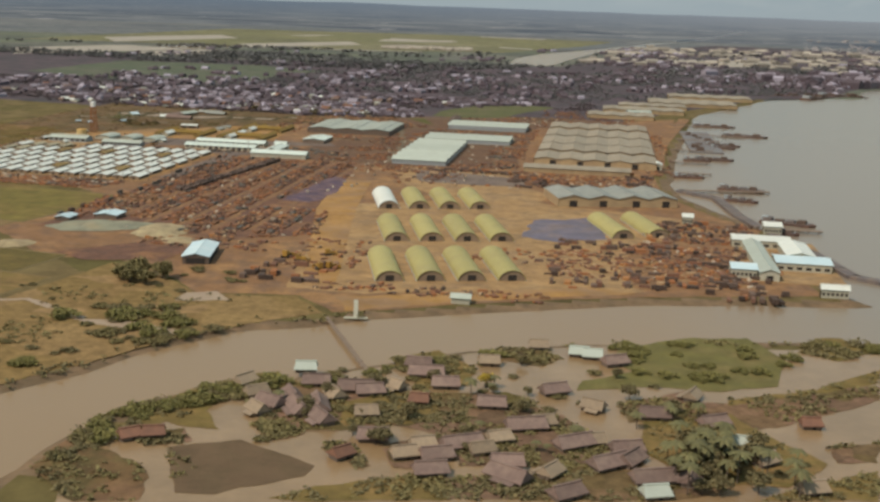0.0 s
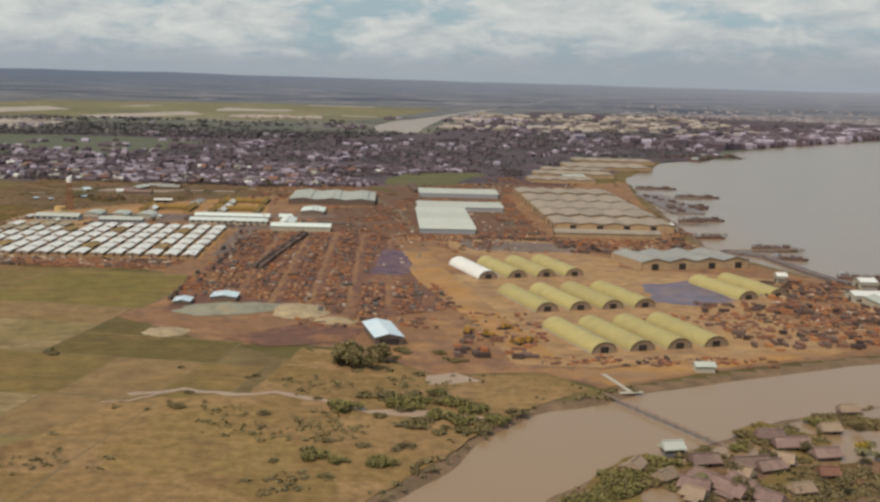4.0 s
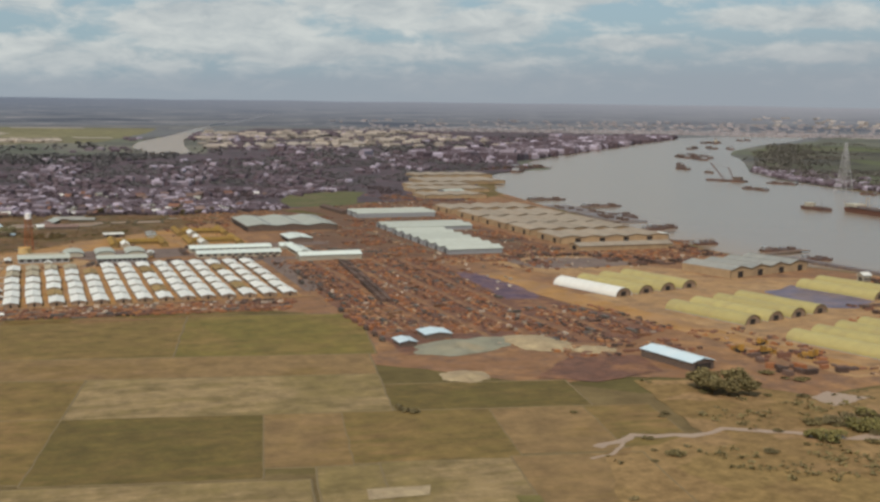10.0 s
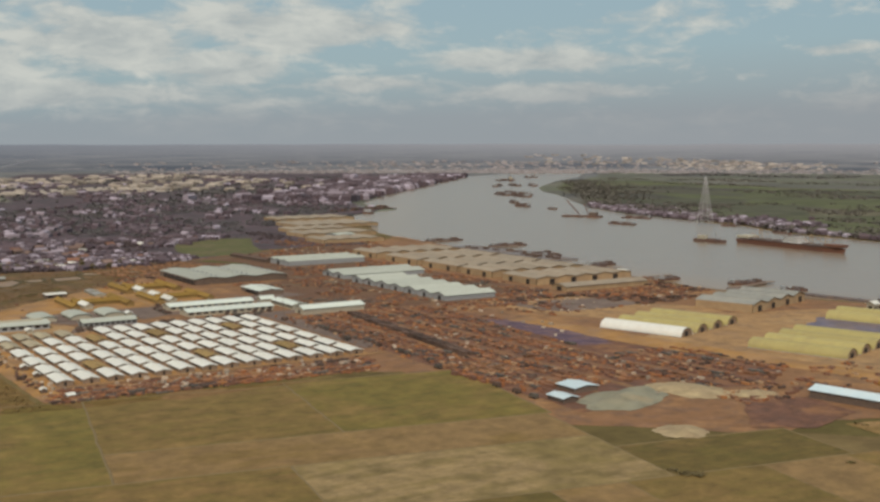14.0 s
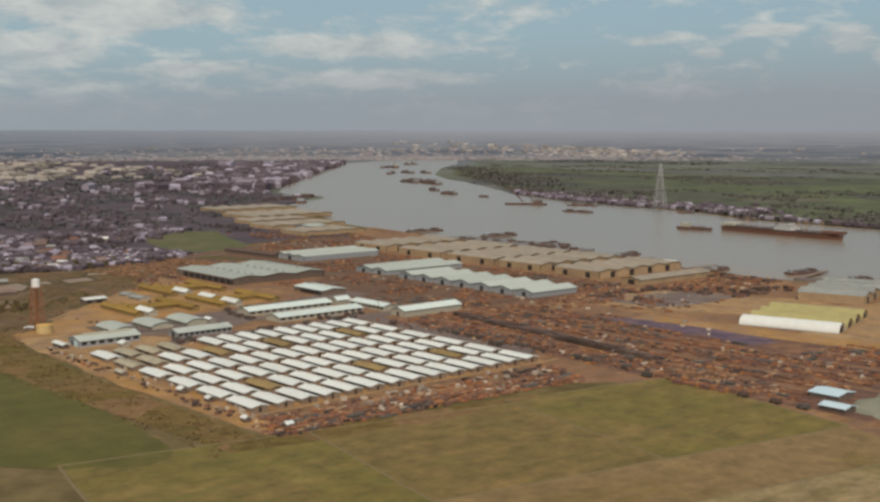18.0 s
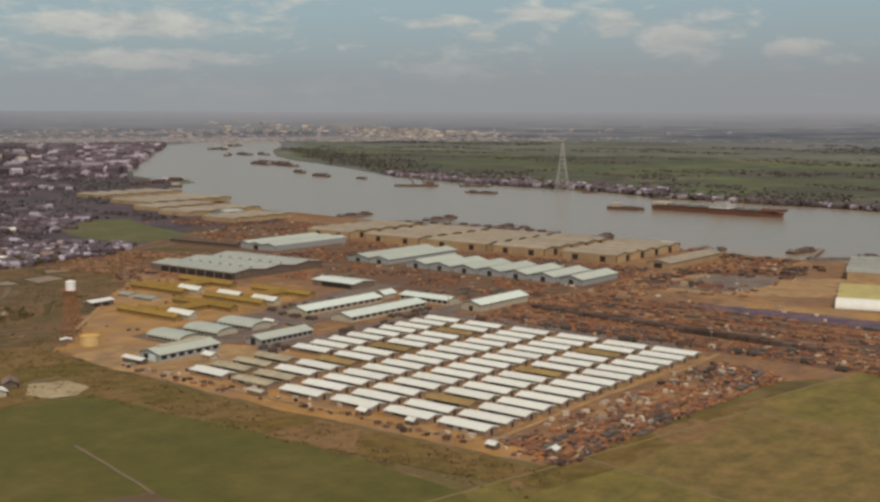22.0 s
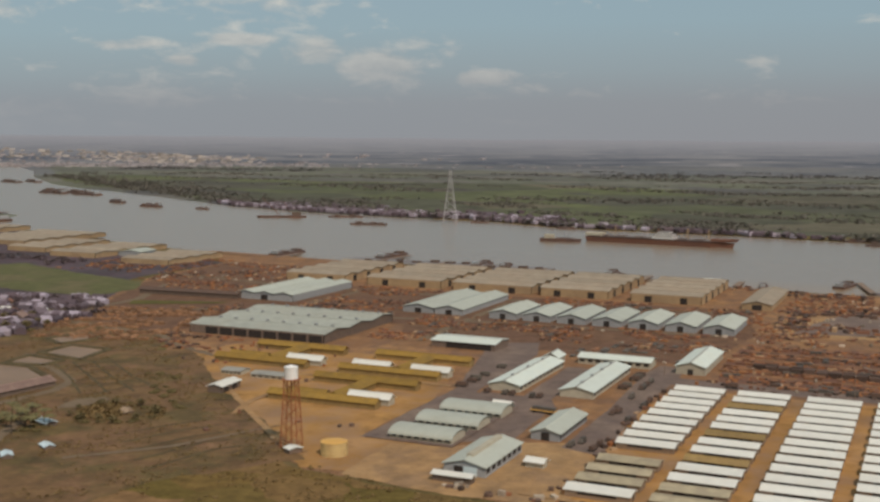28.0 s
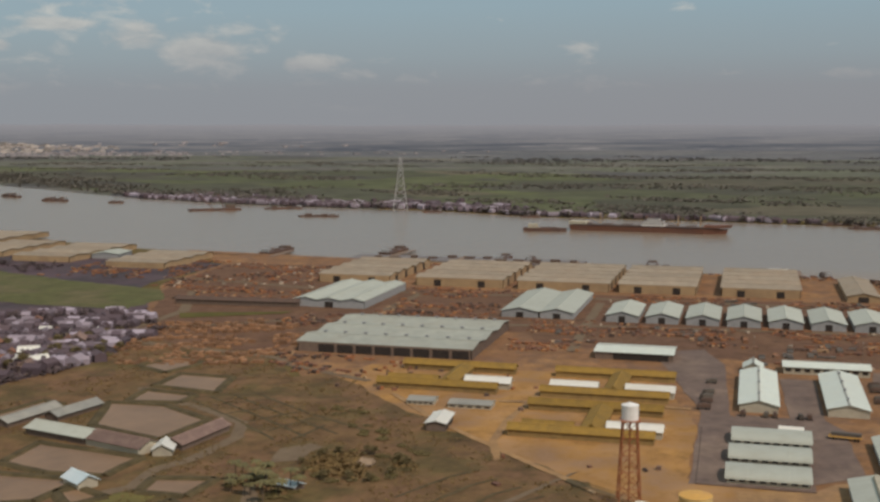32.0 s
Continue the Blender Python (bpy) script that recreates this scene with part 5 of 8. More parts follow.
def bays(name, n, lx, w, eave, ridge, roof, wall, label, category, group="", place=None, doors=(), step=0.0):
    """A wide shed of n gables side by side; every ridge runs along local y, the gables stand along local x."""
    b = thing(name, 0, 0, 0, 0, label, category, group)
    bw, hw, o = lx / n, w / 2, 0.7
    for s in (-1, 1):
        part("long_wall", Solid().box(s * (lx / 2 - 0.2), 0, 0, 0.4, w, eave), wall, b)
    for s in (-1, 1):
        pr = [(-lx / 2, 0), (lx / 2, 0)]
        top = []
        for i in range(n):
            x0 = lx / 2 - i * bw
            top += [(x0, eave), (x0 - bw / 2, ridge - 0.2)]
        pr += top + [(-lx / 2, eave)]
        y = s * (hw - 0.2)
        part("gable_wall", Solid().hexa([(x, y - 0.2, z) for x, z in pr], [(x, y + 0.2, z) for x, z in pr]), wall, b)
    for i in range(n):
        xa = -lx / 2 + i * bw
        for xs, xe, zs, ze in ((xa, xa + bw / 2, eave, ridge), (xa + bw / 2, xa + bw, ridge, eave)):
            low = [(xs, -hw - o, zs), (xe, -hw - o, ze), (xe, hw + o, ze), (xs, hw + o, zs)]
            part("roof_slope", Solid().hexa(low, [(x, y, z + 0.22) for x, y, z in low]), roof, b)
        part("ridge_cap", Solid().box(xa + bw / 2, 0, ridge + 0.12, 0.8, w + 2 * o, 0.22), roof, b)
    for side, off, dw, dh in doors:
        if side in "we":
            part("door", Solid().box((-1 if side == "w" else 1) * (lx / 2 + 0.06), off, 0, 0.12, dw, dh), DARK, b, "dark open doorway")
        else:
            part("door", Solid().box(off, (-1 if side == "s" else 1) * (hw + 0.06), 0, dw, 0.12, dh), DARK, b, "dark open doorway")
    if place is not None:
        b.matrix_basis = place
    return b


def quonset(material, w, length, label):
    """An arched steel store; the front stands at local y = 0, the body runs along +y."""
    q = thing("arched_store", 0, 0, 0, 0, label, "warehouse", "arched stores")
    n, r, h = 18, w / 2, w * 0.40
    arc = lambda k: [(r * k * math.cos(math.pi * (1 - i / n)), h * k * math.sin(math.pi * (1 - i / n))) for i in range(n + 1)]
    outer, inner = arc(1.0), arc(0.965)
    s = Solid()
    ring = outer + inner[::-1]
    s.hexa([(x, 0, z) for x, z in ring], [(x, length, z) for x, z in ring])
    me = s.mesh("arched_roof", material)
    part("arched_roof", me, None, q)
    for k in range(1, 7):
        y = k * length / 7
        rib = Solid()
        big = arc(1.008)
        hoop = big + outer[::-1]
        rib.hexa([(x, y - .2, z) for x, z in hoop], [(x, y + .2, z) for x, z in hoop])
        part("roof_seam", rib, material, q)
    for y0, name in ((0.5, "front_wall"), (length - 0.7, "back_wall")):
        pts = [(x, z) for x, z in inner]
        part(name, Solid().hexa([(x, y0, z) for x, z in pts], [(x, y0 + 0.2, z) for x, z in pts]), HUT_WALL, q, "tan boarded end wall")
    part("door", Solid().box(0, 0.42, 0, w * 0.30, 0.14, h * 0.56), DARK, q, "dark open doorway")
    part("door", Solid().box(0, length - 0.42, 0, w * 0.30, 0.14, h * 0.56), DARK, q, "dark doorway")
    part("sill", Solid().box(-r, length / 2, 0, 0.5, length, 0.35).box(r, length / 2, 0, 0.5, length, 0.35), GREY_WALL, q)
    return q


QW, QL, QA = 13.2, 56.0, 15.5
proto = quonset(OLIVE_ROOF, QW, QL, "olive-yellow painted arched steel store on bare dirt")
white_q = quonset(WHITE_ROOF, QW, QL, "white arched steel store beside the olive ones")
spots = []
for ox, oy, n in ((-91.5, 504.5, 4), (-104.5, 595, 4), (-127, 692, 4)):
    for i in range(n):
        spots.append((ox + i * 18.3, oy + i * 5.6))
spots += [(16, 641), (36, 650)]
first = True
for i, (x, y) in enumerate(spots):
    if i == 8:
        white_q.matrix_basis = at(x, y, 0, QA)
    elif first:
        proto.matrix_basis, first = at(x, y, 0, QA), False
    else:
        copy_thing(proto, at(x, y, 0, QA))

# wavy roofed store and the big transit sheds by the river
bays("wave_roof_store", 4, 80, 42, 5.5, 7.8, GREY_ROOF, TAN_WALL, "long tan store under four grey-green gables", "warehouse", "", at(8, 767, 0, 16), doors=[("s", x, 5, 4.2) for x in (-30, -10, 12, 32)])
for y0, y1 in ((933, 979), (994, 1041), (1047, 1105), (1114, 1172), (1190, 1239)):
    bays("transit_shed", 5, 99, y1 - y0, 5.4, 6.9, TAN_ROOF, TAN_WALL, "tan transit shed under five low gables", "warehouse", "transit sheds", at(-3.5, (y0 + y1) / 2),
         doors=[("w", k * (y1 - y0) / 4, 4.6, 4.2) for k in (-1, 1)] + [("s", x, 5, 4.5) for x in (-34, -12, 10, 32)])
span("shore_store", -58, 24, 889, 907, "x", 3.8, 5.6, TAN_ROOF, TAN_WALL, "low shed with a pale roof in front of the transit sheds", "warehouse", doors=[("w", 0, 6, 3.5)])
for x0, x1, y0, y1, n in ((-18, 60, 1372, 1420, 4), (0, 100, 1462, 1512, 4), (20, 108, 1535, 1580, 4), (62, 180, 1600, 1680, 5), (95, 215, 1735, 1795, 5)):
    bays("far_transit_shed", n, x1 - x0, y1 - y0, 4.2, 5.4, TAN_ROOF, TAN_WALL, "far tan shed by the river bend", "warehouse", "far transit sheds", at((x0 + x1) / 2, (y0 + y1) / 2))

small = gable("white_store", 43, 16.6, 3.8, 5.9, MINT_ROOF, GREY_WALL, "grey store with a pale gabled roof in a row of seven", "warehouse", "row of seven stores", doors=[("w", 0, 3.4, 3.4), ("e", 0, 3.4, 3.4)], vents=0)
for i in range(7):
    m = at(-141.5, 1027 - i * 20.7)
    if i:
        copy_thing(small, m)
    else:
        small.matrix_basis = m
for y0, y1 in ((1053, 1071), (1072, 1092)):
    span("twin_store", -161, -83, y0, y1, "x", 3.6, 5.6, MINT_ROOF, GREY_WALL, "low store with a broad pale roof", "warehouse", "twin stores", doors=[("w", 0, 4, 3)])
bays("broad_store", 3, 43, 80, 4.4, 5.8, MINT_ROOF, GREY_WALL, "broad low store under three pale mint gables", "warehouse", "", at(-116, 1193.5, 0, 90), doors=[("n", 0, 5, 3.6)])
store = bays("stepped_store", 3, 80, 82, 4.6, 6.2, STEP_ROOF, WOOD_WALL, "very wide open-fronted store under three pale roofs", "warehouse", "", at(-240, 1121), doors=[("w", y, 7.6, 3.9) for y in (-36, -27, -18, -9, 0, 9, 18, 27)])
for i in range(3):
    for k in range(8):
        part("roof_vent", Solid().box(-26.7 + 26.7 * i + 7, -35 + 10 * k, 5.6, 1.0, 1.6, 0.9), STEEL_GREY, store)

# camp buildings
hall = span("camp_hall", -464, -431, 920, 934, "x", 3.4, 5.1, MINT_ROOF, GREY_WALL, "blue-grey hall with a pale gabled roof", "hall", doors=[("w", 2, 3, 3)], windows=[("s", 7, 1.2, 1.6)])
part("ridge_light", Solid().hexa([(-12, -1.2, 5.0), (14, -1.2, 5.0), (14, 1.2, 5.0), (-12, 1.2, 5.0)], [(-12, -0.9, 6.0), (14, -0.9, 6.0), (14, 0.9, 6.0), (-12, 0.9, 6.0)]), CREAM_WALL, hall, "cream raised ridge")
part("sliding_door", Solid().box(-16.7, -2, 0.2, 0.2, 4.5, 2.8), BLUE_ROOF, hall, "pale sliding door")
span("camp_store", -413, -380, 912.5, 923, "x", 2.9, 4.4, MINT_ROOF, GREY_WALL, "long pale-roofed camp store", "hall", doors=[("w", 0, 3, 3)], windows=[("s", 10, 1.0, 1.3)])
span("mess_hall", -345, -285, 951.5, 965.0, "x", 3.0, 4.7, PALE_MINT, CREAM_WALL, "white-roofed mess hall beside the court", "hall", "mess halls", windows=[("s", 12, 1.2, 1.3)], vents=3)
span("mess_hall", -344, -284, 920.5, 934.5, "x", 3.0, 4.7, PALE_MINT, CREAM_WALL, "white-roofed mess hall beside the court", "hall", "mess halls", windows=[("s", 12, 1.2, 1.3)], vents=4)
span("long_office", -273, -262, 914, 948, "y", 3.2, 4.6, PALE_MINT, CREAM_WALL, "long cream office with a white roof", "hall", windows=[("n", 9, 1.2, 1.3)])
span("depot_office", -277, -232, 888.5, 901.5, "x", 3.8, 5.8, PALE_MINT, CREAM_WALL, "cream depot office with a white gabled roof", "hall", doors=[("w", 0, 2.4, 2.6)])
span("small_chapel", -277, -267, 956.5, 964, "x", 2.8, 4.8, PALE_MINT, CREAM_WALL, "small white-roofed hut beside the hall", "hut")
span("open_shelter", -262, -243, 994, 1028, "y", 3.4, 4.6, PALE_MINT, WOOD_WALL, "white-roofed open-fronted vehicle shelter", "shed", doors=[("n", -3, 24, 3.0)])
for i, x in enumerate((-427.0, -405.5, -384.5)):
    span("clinic_wing", x - 6.4, x + 6.4, 944.5 - i, 967.5 - 0.5 * i, "y", 1.9, 3.9, MINT_ROOF, CREAM_WALL, "low wing under a pale arched roof on a concrete pad", "hut", "clinic wings", arched=True, windows=[("n", 8, 1.1, 0.9)])
sheet("clinic_pad", [(-436, 976), (-436, 943), (-370, 943), (-370, 977)], 0.28, ASPHALT, "raised dusty concrete pad", "pavement", 5, 0.0, thick=0.3)
span("gate_hut", -472.5, -469, 921.5, 934, "y", 2.3, 2.8, WHITE_ROOF, WOOD_WALL, "narrow shelter with a white roof", "hut")

# barracks: six bands of fourteen
hut = gable("barrack_hut", 19.6, 7.5, 2.2, 3.0, WHITE_ROOF, HUT_WALL, "low barrack hut with a bright white roof", "hut", "barrack huts", over=0.4, windows=[("s", 1, 1.2, 0.9), ("n", 1, 1.2, 0.9)], doors=[("w", 0, 1.1, 2.1), ("e", 0, 1.1, 2.1)])
bare = gable("unfinished_hut", 19.6, 7.2, 2.2, 3.0, BARE_ROOF, HUT_WALL, "unfinished barrack hut with a bare board roof", "hut", "barrack huts", over=0.4, windows=[("s", 1, 1.1, 0.9), ("n", 1, 1.1, 0.9)])
tan = gable("tan_hut", 19.6, 7.2, 2.2, 3.0, TAN_SHEET, HUT_WALL, "barrack hut with a dull cream roof", "hut", "barrack huts", over=0.4, windows=[("s", 1, 1.1, 0.9), ("n", 1, 1.1, 0.9)])
used = {"hut": False, "bare": False, "tan": False}
BANDS = [883.0, 857.5, 830.5, 804.3, 779.0, 755.0]
BARE = {(1, 2), (1, 6), (1, 9), (4, 2), (4, 6), (4, 11)}
TAN = {(0, 10), (0, 11), (0, 12), (1, 12), (1, 13)}
rng = random.Random(4)
for c, y in enumerate(BANDS):
    for k in range(14):
        if (c, k) in {(0, 9)}:
            continue
        m = at(-315.5 - 11.65 * k + rng.uniform(-0.3, 0.3), y, 0, 90 + rng.uniform(-0.6, 0.6))
        kind = "tan" if (c, k) in TAN else "bare" if (c, k) in BARE else "hut"
        src = {"bare": bare, "tan": tan, "hut": hut}[kind]
        if used[kind]:
            copy_thing(src, m)
        else:
            src.matrix_basis = m
            used[kind] = True

# ochre-roofed long huts in three groups
strip = gable("long_ochre_hut", 48, 5.2, 2.6, 4.0, OCHRE_ROOF, BARE_ROOF, "long narrow hut with an ochre board roof", "hut", "ochre huts", over=0.5)
short = gable("ochre_link_hut", 24, 5.2, 2.6, 4.0, OCHRE_ROOF, BARE_ROOF, "short ochre-roofed hut between the long ones", "hut", "ochre huts", over=0.5)
cross = gable("ochre_cross_hut", 30.5, 7.0, 2.6, 4.2, OCHRE_ROOF, BARE_ROOF, "ochre-roofed passage hut joining the two long ones", "hut", "ochre huts", over=0.5)
cabin = gable("white_cabin", 18, 5.4, 2.8, 4.4, WHITE_ROOF, CREAM_WALL, "white-roofed cabin beside ochre huts", "hut", "white cabins", over=0.5, windows=[("s", 6, 1.0, 1.0)])
seen = set()


def put(ob, m):
    if ob.name in seen:
        return copy_thing(ob, m)
    seen.add(ob.name)
    ob.matrix_basis = m
    return ob


for cx, y0, y1, cabins in ((-320, 1053, 1106, ((-330, 1061),)), (-319, 990, 1039, ((-329.5, 1027), (-329.5, 998))), (-377, 990, 1040, ((-388, 998),))):
    cy = (y0 + y1) / 2
    put(strip, at(cx - 19, cy, 0, 90))
    put(strip, at(cx + 18, cy, 0, 90))
    put(short, at(cx - 9, cy + 12.5, 0, 90) @ Matrix.Scale(0.85, 4))
    put(cross, at(cx - 0.5, cy - 3, 0, 0))
    for x, y in cabins:
        put(cabin, at(x, y, 0, 90))

# blue-roofed open sheds
gable("blue_shed", 33, 12.5, 3.8, 5.2, BLUE_ROOF, WOOD_WALL, "open shed with a pale blue metal roof", "shed", doors=[("s", 0, 27, 3.0), ("w", 0, 9, 3)], place=at(-190, 529, 0, 100.7))
span("blue_shed", -280, -267, 606, 619, "y", 2.4, 3.3, BLUE_ROOF, WOOD_WALL, "small shed with a pale blue roof beside the gravel", "shed")
span("blue_shed", -297, -289, 593, 604, "y", 2.2, 3.0, BLUE_ROOF, WOOD_WALL, "small hut with a pale blue roof", "shed")
span("kiosk", -59, -51, 473, 479, "x", 2.8, 3.9, MINT_ROOF, CREAM_WALL, "small pale kiosk on the creek bank", "hut")


# ---- water tower and tank ----
tower = thing("water_tower", -457, 993, 0, 12, "white water tank on tall red-lead lattice legs", "water tower")
H = 23.0
for sx in (-1, 1):
    for sy in (-1, 1):
        part("leg", Solid().bar((sx * 3.0, sy * 3.0, 0), (sx * 1.9, sy * 1.9, H), 0.2), STEEL_RED, tower)
for lvl in range(5):
    z0, z1 = H * lvl / 5, H * (lvl + 1) / 5
    k0, k1 = 3.0 - 1.1 * lvl / 5, 3.0 - 1.1 * (lvl + 1) / 5
    for (ax, ay), (bx, by) in (((-1, -1), (1, -1)), ((1, -1), (1, 1)), ((1, 1), (-1, 1)), ((-1, 1), (-1, -1))):
        part("brace", Solid().bar((ax * k0, ay * k0, z0), (bx * k1, by * k1, z1), 0.09, 4).bar((bx * k0, by * k0, z0), (ax * k1, ay * k1, z1), 0.09, 4).bar((ax * k1, ay * k1, z1), (bx * k1, by * k1, z1), 0.1, 4), STEEL_RED, tower)
part("platform", Solid().box(0, 0, H, 5.4, 5.4, 0.3), STEEL_RED, tower)
part("tank", Solid().bar((0, 0, H + 0.3), (0, 0, H + 4.3), 2.3, 16), WHITE_PAINT, tower, "white cylindrical tank")
part("roof", Solid().bar((0, 0, H + 4.3), (0, 0, H + 5.0), 2.4, 16, 0.3), WHITE_PAINT, tower)
part("riser_pipe", Solid().bar((0, 0, 0), (0, 0, H), 0.25), STEEL_RED, tower)
tank = thing("storage_tank", -460, 975, 0, 0, "squat cream fuel tank with an orange roof on orange dirt", "tank")
part("shell", Solid().bar((0, 0, 0), (0, 0, 4.6), 4.4, 28), TANK_CREAM, tank, "cream painted shell")
part("roof", Solid().bar((0, 0, 4.6), (0, 0, 5.1), 4.5, 28, 0.4), ORANGE, tank)
for k in range(3):
    part("hoop", Solid().bar((0, 0, 1.1 + 1.4 * k), (0, 0, 1.25 + 1.4 * k), 4.46, 28), TANK_CREAM, tank)

# ---- stacked goods in the yards ----
rng = random.Random(11)


def stack_thing(w, l, h, seed, material, label):
    r = random.Random(seed)
    st = thing("crate_stack", 0, 0, 0, 0, label, "crates", "stacked goods")
    n = max(2, int(l / 2.6))
    for i in range(n):
        hh = h * r.uniform(0.55, 1.0)
        part("crate", Solid().box(r.uniform(-0.15, 0.15), -l / 2 + (i + 0.5) * l / n, 0, w * r.uniform(0.8, 1.0), 0.94 * l / n, hh, r.uniform(-0.06, 0.06)), material, st)
    return st


proto_stacks = [stack_thing(rng.uniform(2.2, 3.4), rng.uniform(5, 10), rng.uniform(0.7, 1.5), i, CRATE if i % 3 else OLIVE_DRAB, "row of stacked brown crates on dirt" if i % 3 else "row of dark tarpaulin-covered goods on dirt") for i in range(12)]
far_goods, dark_goods, timber, pale_goods = Solid(), Solid(), Solid(), Solid()
count = 0


def goods(x, y, rz=0.0):
    global count
    i = rng.randrange(12)
    if count < 330 and rng.random() < 0.16:
        put(proto_stacks[i], at(x, y, 0.1, math.degrees(rz)))
        count += 1
    else:
        drift = noise.noise(Vector((x * 0.022, y * 0.022, 41.0)))
        pick = rng.random()
        tgt = timber if pick < 0.02 + max(0.0, drift - 0.12) * 1.1 else far_goods if pick < 0.80 + drift * 0.7 else dark_goods
        l = rng.uniform(1.3, 5)
        tgt.box(x, y, 0.1, rng.uniform(0.7, 2.0), l, rng.uniform(0.3, 1.2), rz + rng.uniform(-0.22, 0.22))
        for _ in range(rng.choice((1, 2, 2, 3))):
            tgt = far_goods if rng.random() < 0.8 + drift * 0.7 else dark_goods
            tgt.box(x + rng.uniform(-1.7, 1.7), y + rng.uniform(-2, 2), 0.1, rng.uniform(0.4, 1.5), rng.uniform(0.6, 2.6), rng.uniform(0.3, 1.1), rz + rng.uniform(-0.5, 0.5))


BLOCKS = [(-282, -260, 955, 968), (-280, -228, 886, 905), (-275, -258, 912, 950), (-264, -240, 992, 1030), (-164, -80, 1050, 1095), (-166, -117, 890, 1040), (-159, -73, 1170, 1217), (-283, -197, 1078, 1164), (-55, 48, 930, 1241), (-48, 18, 884, 912), (-203, -178, 498, 550), (-45, 50, 730, 800), (-262, -226, 960, 1010)]


def clear(x, y):
    return not any(a - 2 < x < b + 2 and c - 2 < y < d + 2 for a, b, c, d in BLOCKS)


def inside(px, py, poly):
    return signed(np.array([px]), np.array([py]), poly)[0] < 0


for gx0 in np.arange(-290, -150, 3.4):
    for gy0 in np.arange(574, 884, 3.9):
        if (gx0 + 279) % 20.5 > 8 and (gx0 + 279) % 20.5 < 13 and gx0 > -282:
            continue
        if rng.random() < 0.8 and inside(gx0, gy0, STORE) and not inside(gx0, gy0, [(-204, 670), (-165, 674), (-164, 800), (-194, 800)]) and not inside(gx0, gy0, [(-303, 550), (-285, 625), (-235, 610), (-220, 590), (-260, 560)]):
            goods(gx0 + rng.uniform(-0.8, 0.8), gy0 + rng.uniform(-1.5, 1.5), 0.0 if rng.random() < 0.75 else 1.57)
for k in range(2):
    for y in np.arange(712, 874, 5.6):
        dark_goods.box(-252 - (874 - y) * 0.11 + 4 * k + rng.uniform(-0.3, 0.3), y, 0.1, 2.6, 5.0, rng.uniform(2.0, 2.8))
for k in range(60):
    far_goods.box(-296 + rng.gauss(0, 3), 655 + rng.gauss(0, 14), 0.1, rng.uniform(1, 2.6), rng.uniform(1.5, 4), rng.uniform(0.6, 2.0), rng.uniform(-.2, .2))
for x in np.arange(-480, -322, 2.6):
    for dy in (-4, -1, 2, 5, 8, 11):
        if rng.random() < 0.75:
            goods(x, 714 + dy + (x + 480) * -0.05 + rng.uniform(-1, 1), 1.57)
for x0, x1, y0, y1, p in ((-255, -160, 892, 1046, 0.55), (-160, -72, 892, 905, 0.7), (-255, -170, 1046, 1074, 0.7), (-205, -170, 1090, 1160, 0.7), (-92, -68, 905, 1220, 0.7), (-20, 20, 540, 600, 0.5), (20, 80, 535, 630, 0.6), (-120, -20, 484, 500, 0.4), (-60, 0, 560, 590, 0.3), (40, 90, 640, 700, 0.5), (-60, 40, 835, 878, 0.6), (-110, 30, 1225, 1335, 0.42), (-150, -75, 800, 870, 0.12), (-66, -64, 905, 1220, 0.7), (-208, -178, 1165, 1205, 0.6), (-150, -95, 1216, 1300, 0.4), (-170, -96, 1096, 1160, 0.65), (-60, 40, 880, 886, 0.5),
                          (-215, -200, 1168, 1200, 0.6), (-322, -278, 1122, 1172, 0.5), (-180, -110, 850, 884, 0.5), (-150, -112, 520, 590, 0.35), (40, 62, 905, 1200, 0.4), (-230, -165, 550, 575, 0.5), (-70, 40, 1345, 1440, 0.5)):
    for x in np.arange(x0, x1, 3.8):
        for y in np.arange(y0, y1, 4.2):
            if y > 886 and (noise.noise(Vector((x * 0.03, y * 0.03, 31))) < -0.12 or (x + 0.1 * y) % 38 < 6):
                continue
            if clear(x, y) and rng.random() < p:
                goods(x + rng.uniform(-2, 2), y + rng.uniform(-2, 2), rng.choice((0, 1.57)))
for x in np.arange(-472, -318, 3.4):
    for y in (717, 720, 724, 727, 731, 735):
        if rng.random() < 0.62:
            goods(x + rng.uniform(-1.5, 1.5), y + rng.uniform(-1, 1), 1.57)
clutter = [(rng.uniform(-482, -476), rng.uniform(745, 930)) for _ in range(70)] + [(rng.uniform(-470, -310), 893 + rng.uniform(-1, 6)) for _ in range(60)] + [(rng.uniform(-300, -288), rng.uniform(700, 890)) for _ in range(60)] + [(rng.uniform(-455, -300), rng.uniform(985, 1060)) for _ in range(16)] + [(rng.uniform(-345, -290), rng.uniform(1075, 1120)) for _ in range(50)]
for x, y in clutter:
    (dark_goods if rng.random() < 0.6 else far_goods).box(x, y, 0.1, rng.uniform(0.6, 1.8), rng.uniform(0.8, 2.6), rng.uniform(0.4, 1.5), rng.uniform(0, 3))
for x in np.arange(-345, -205, 4.4):
    for y in np.arange(1168, 1262, 3.4):
        if clear(x, y) and inside(x, y, [(-312, 1160), (-262, 1168), (-246, 1172), (-198, 1196), (-214, 1240), (-230, 1264), (-300, 1246), (-330, 1226)]) and noise.noise(Vector((x * 0.05, y * 0.05, 3))) > -0.22 and abs((x + 0.45 * y + 3) % 46 - 23) > 4 and rng.random() < 0.85:
            timber.box(x + rng.uniform(-1, 1), y + rng.uniform(-1, 1), 0.1, rng.uniform(2.5, 5), rng.uniform(0.8, 2.2), rng.uniform(0.4, 1.5), rng.choice((0, 1.57)) + rng.uniform(-0.3, 0.3))
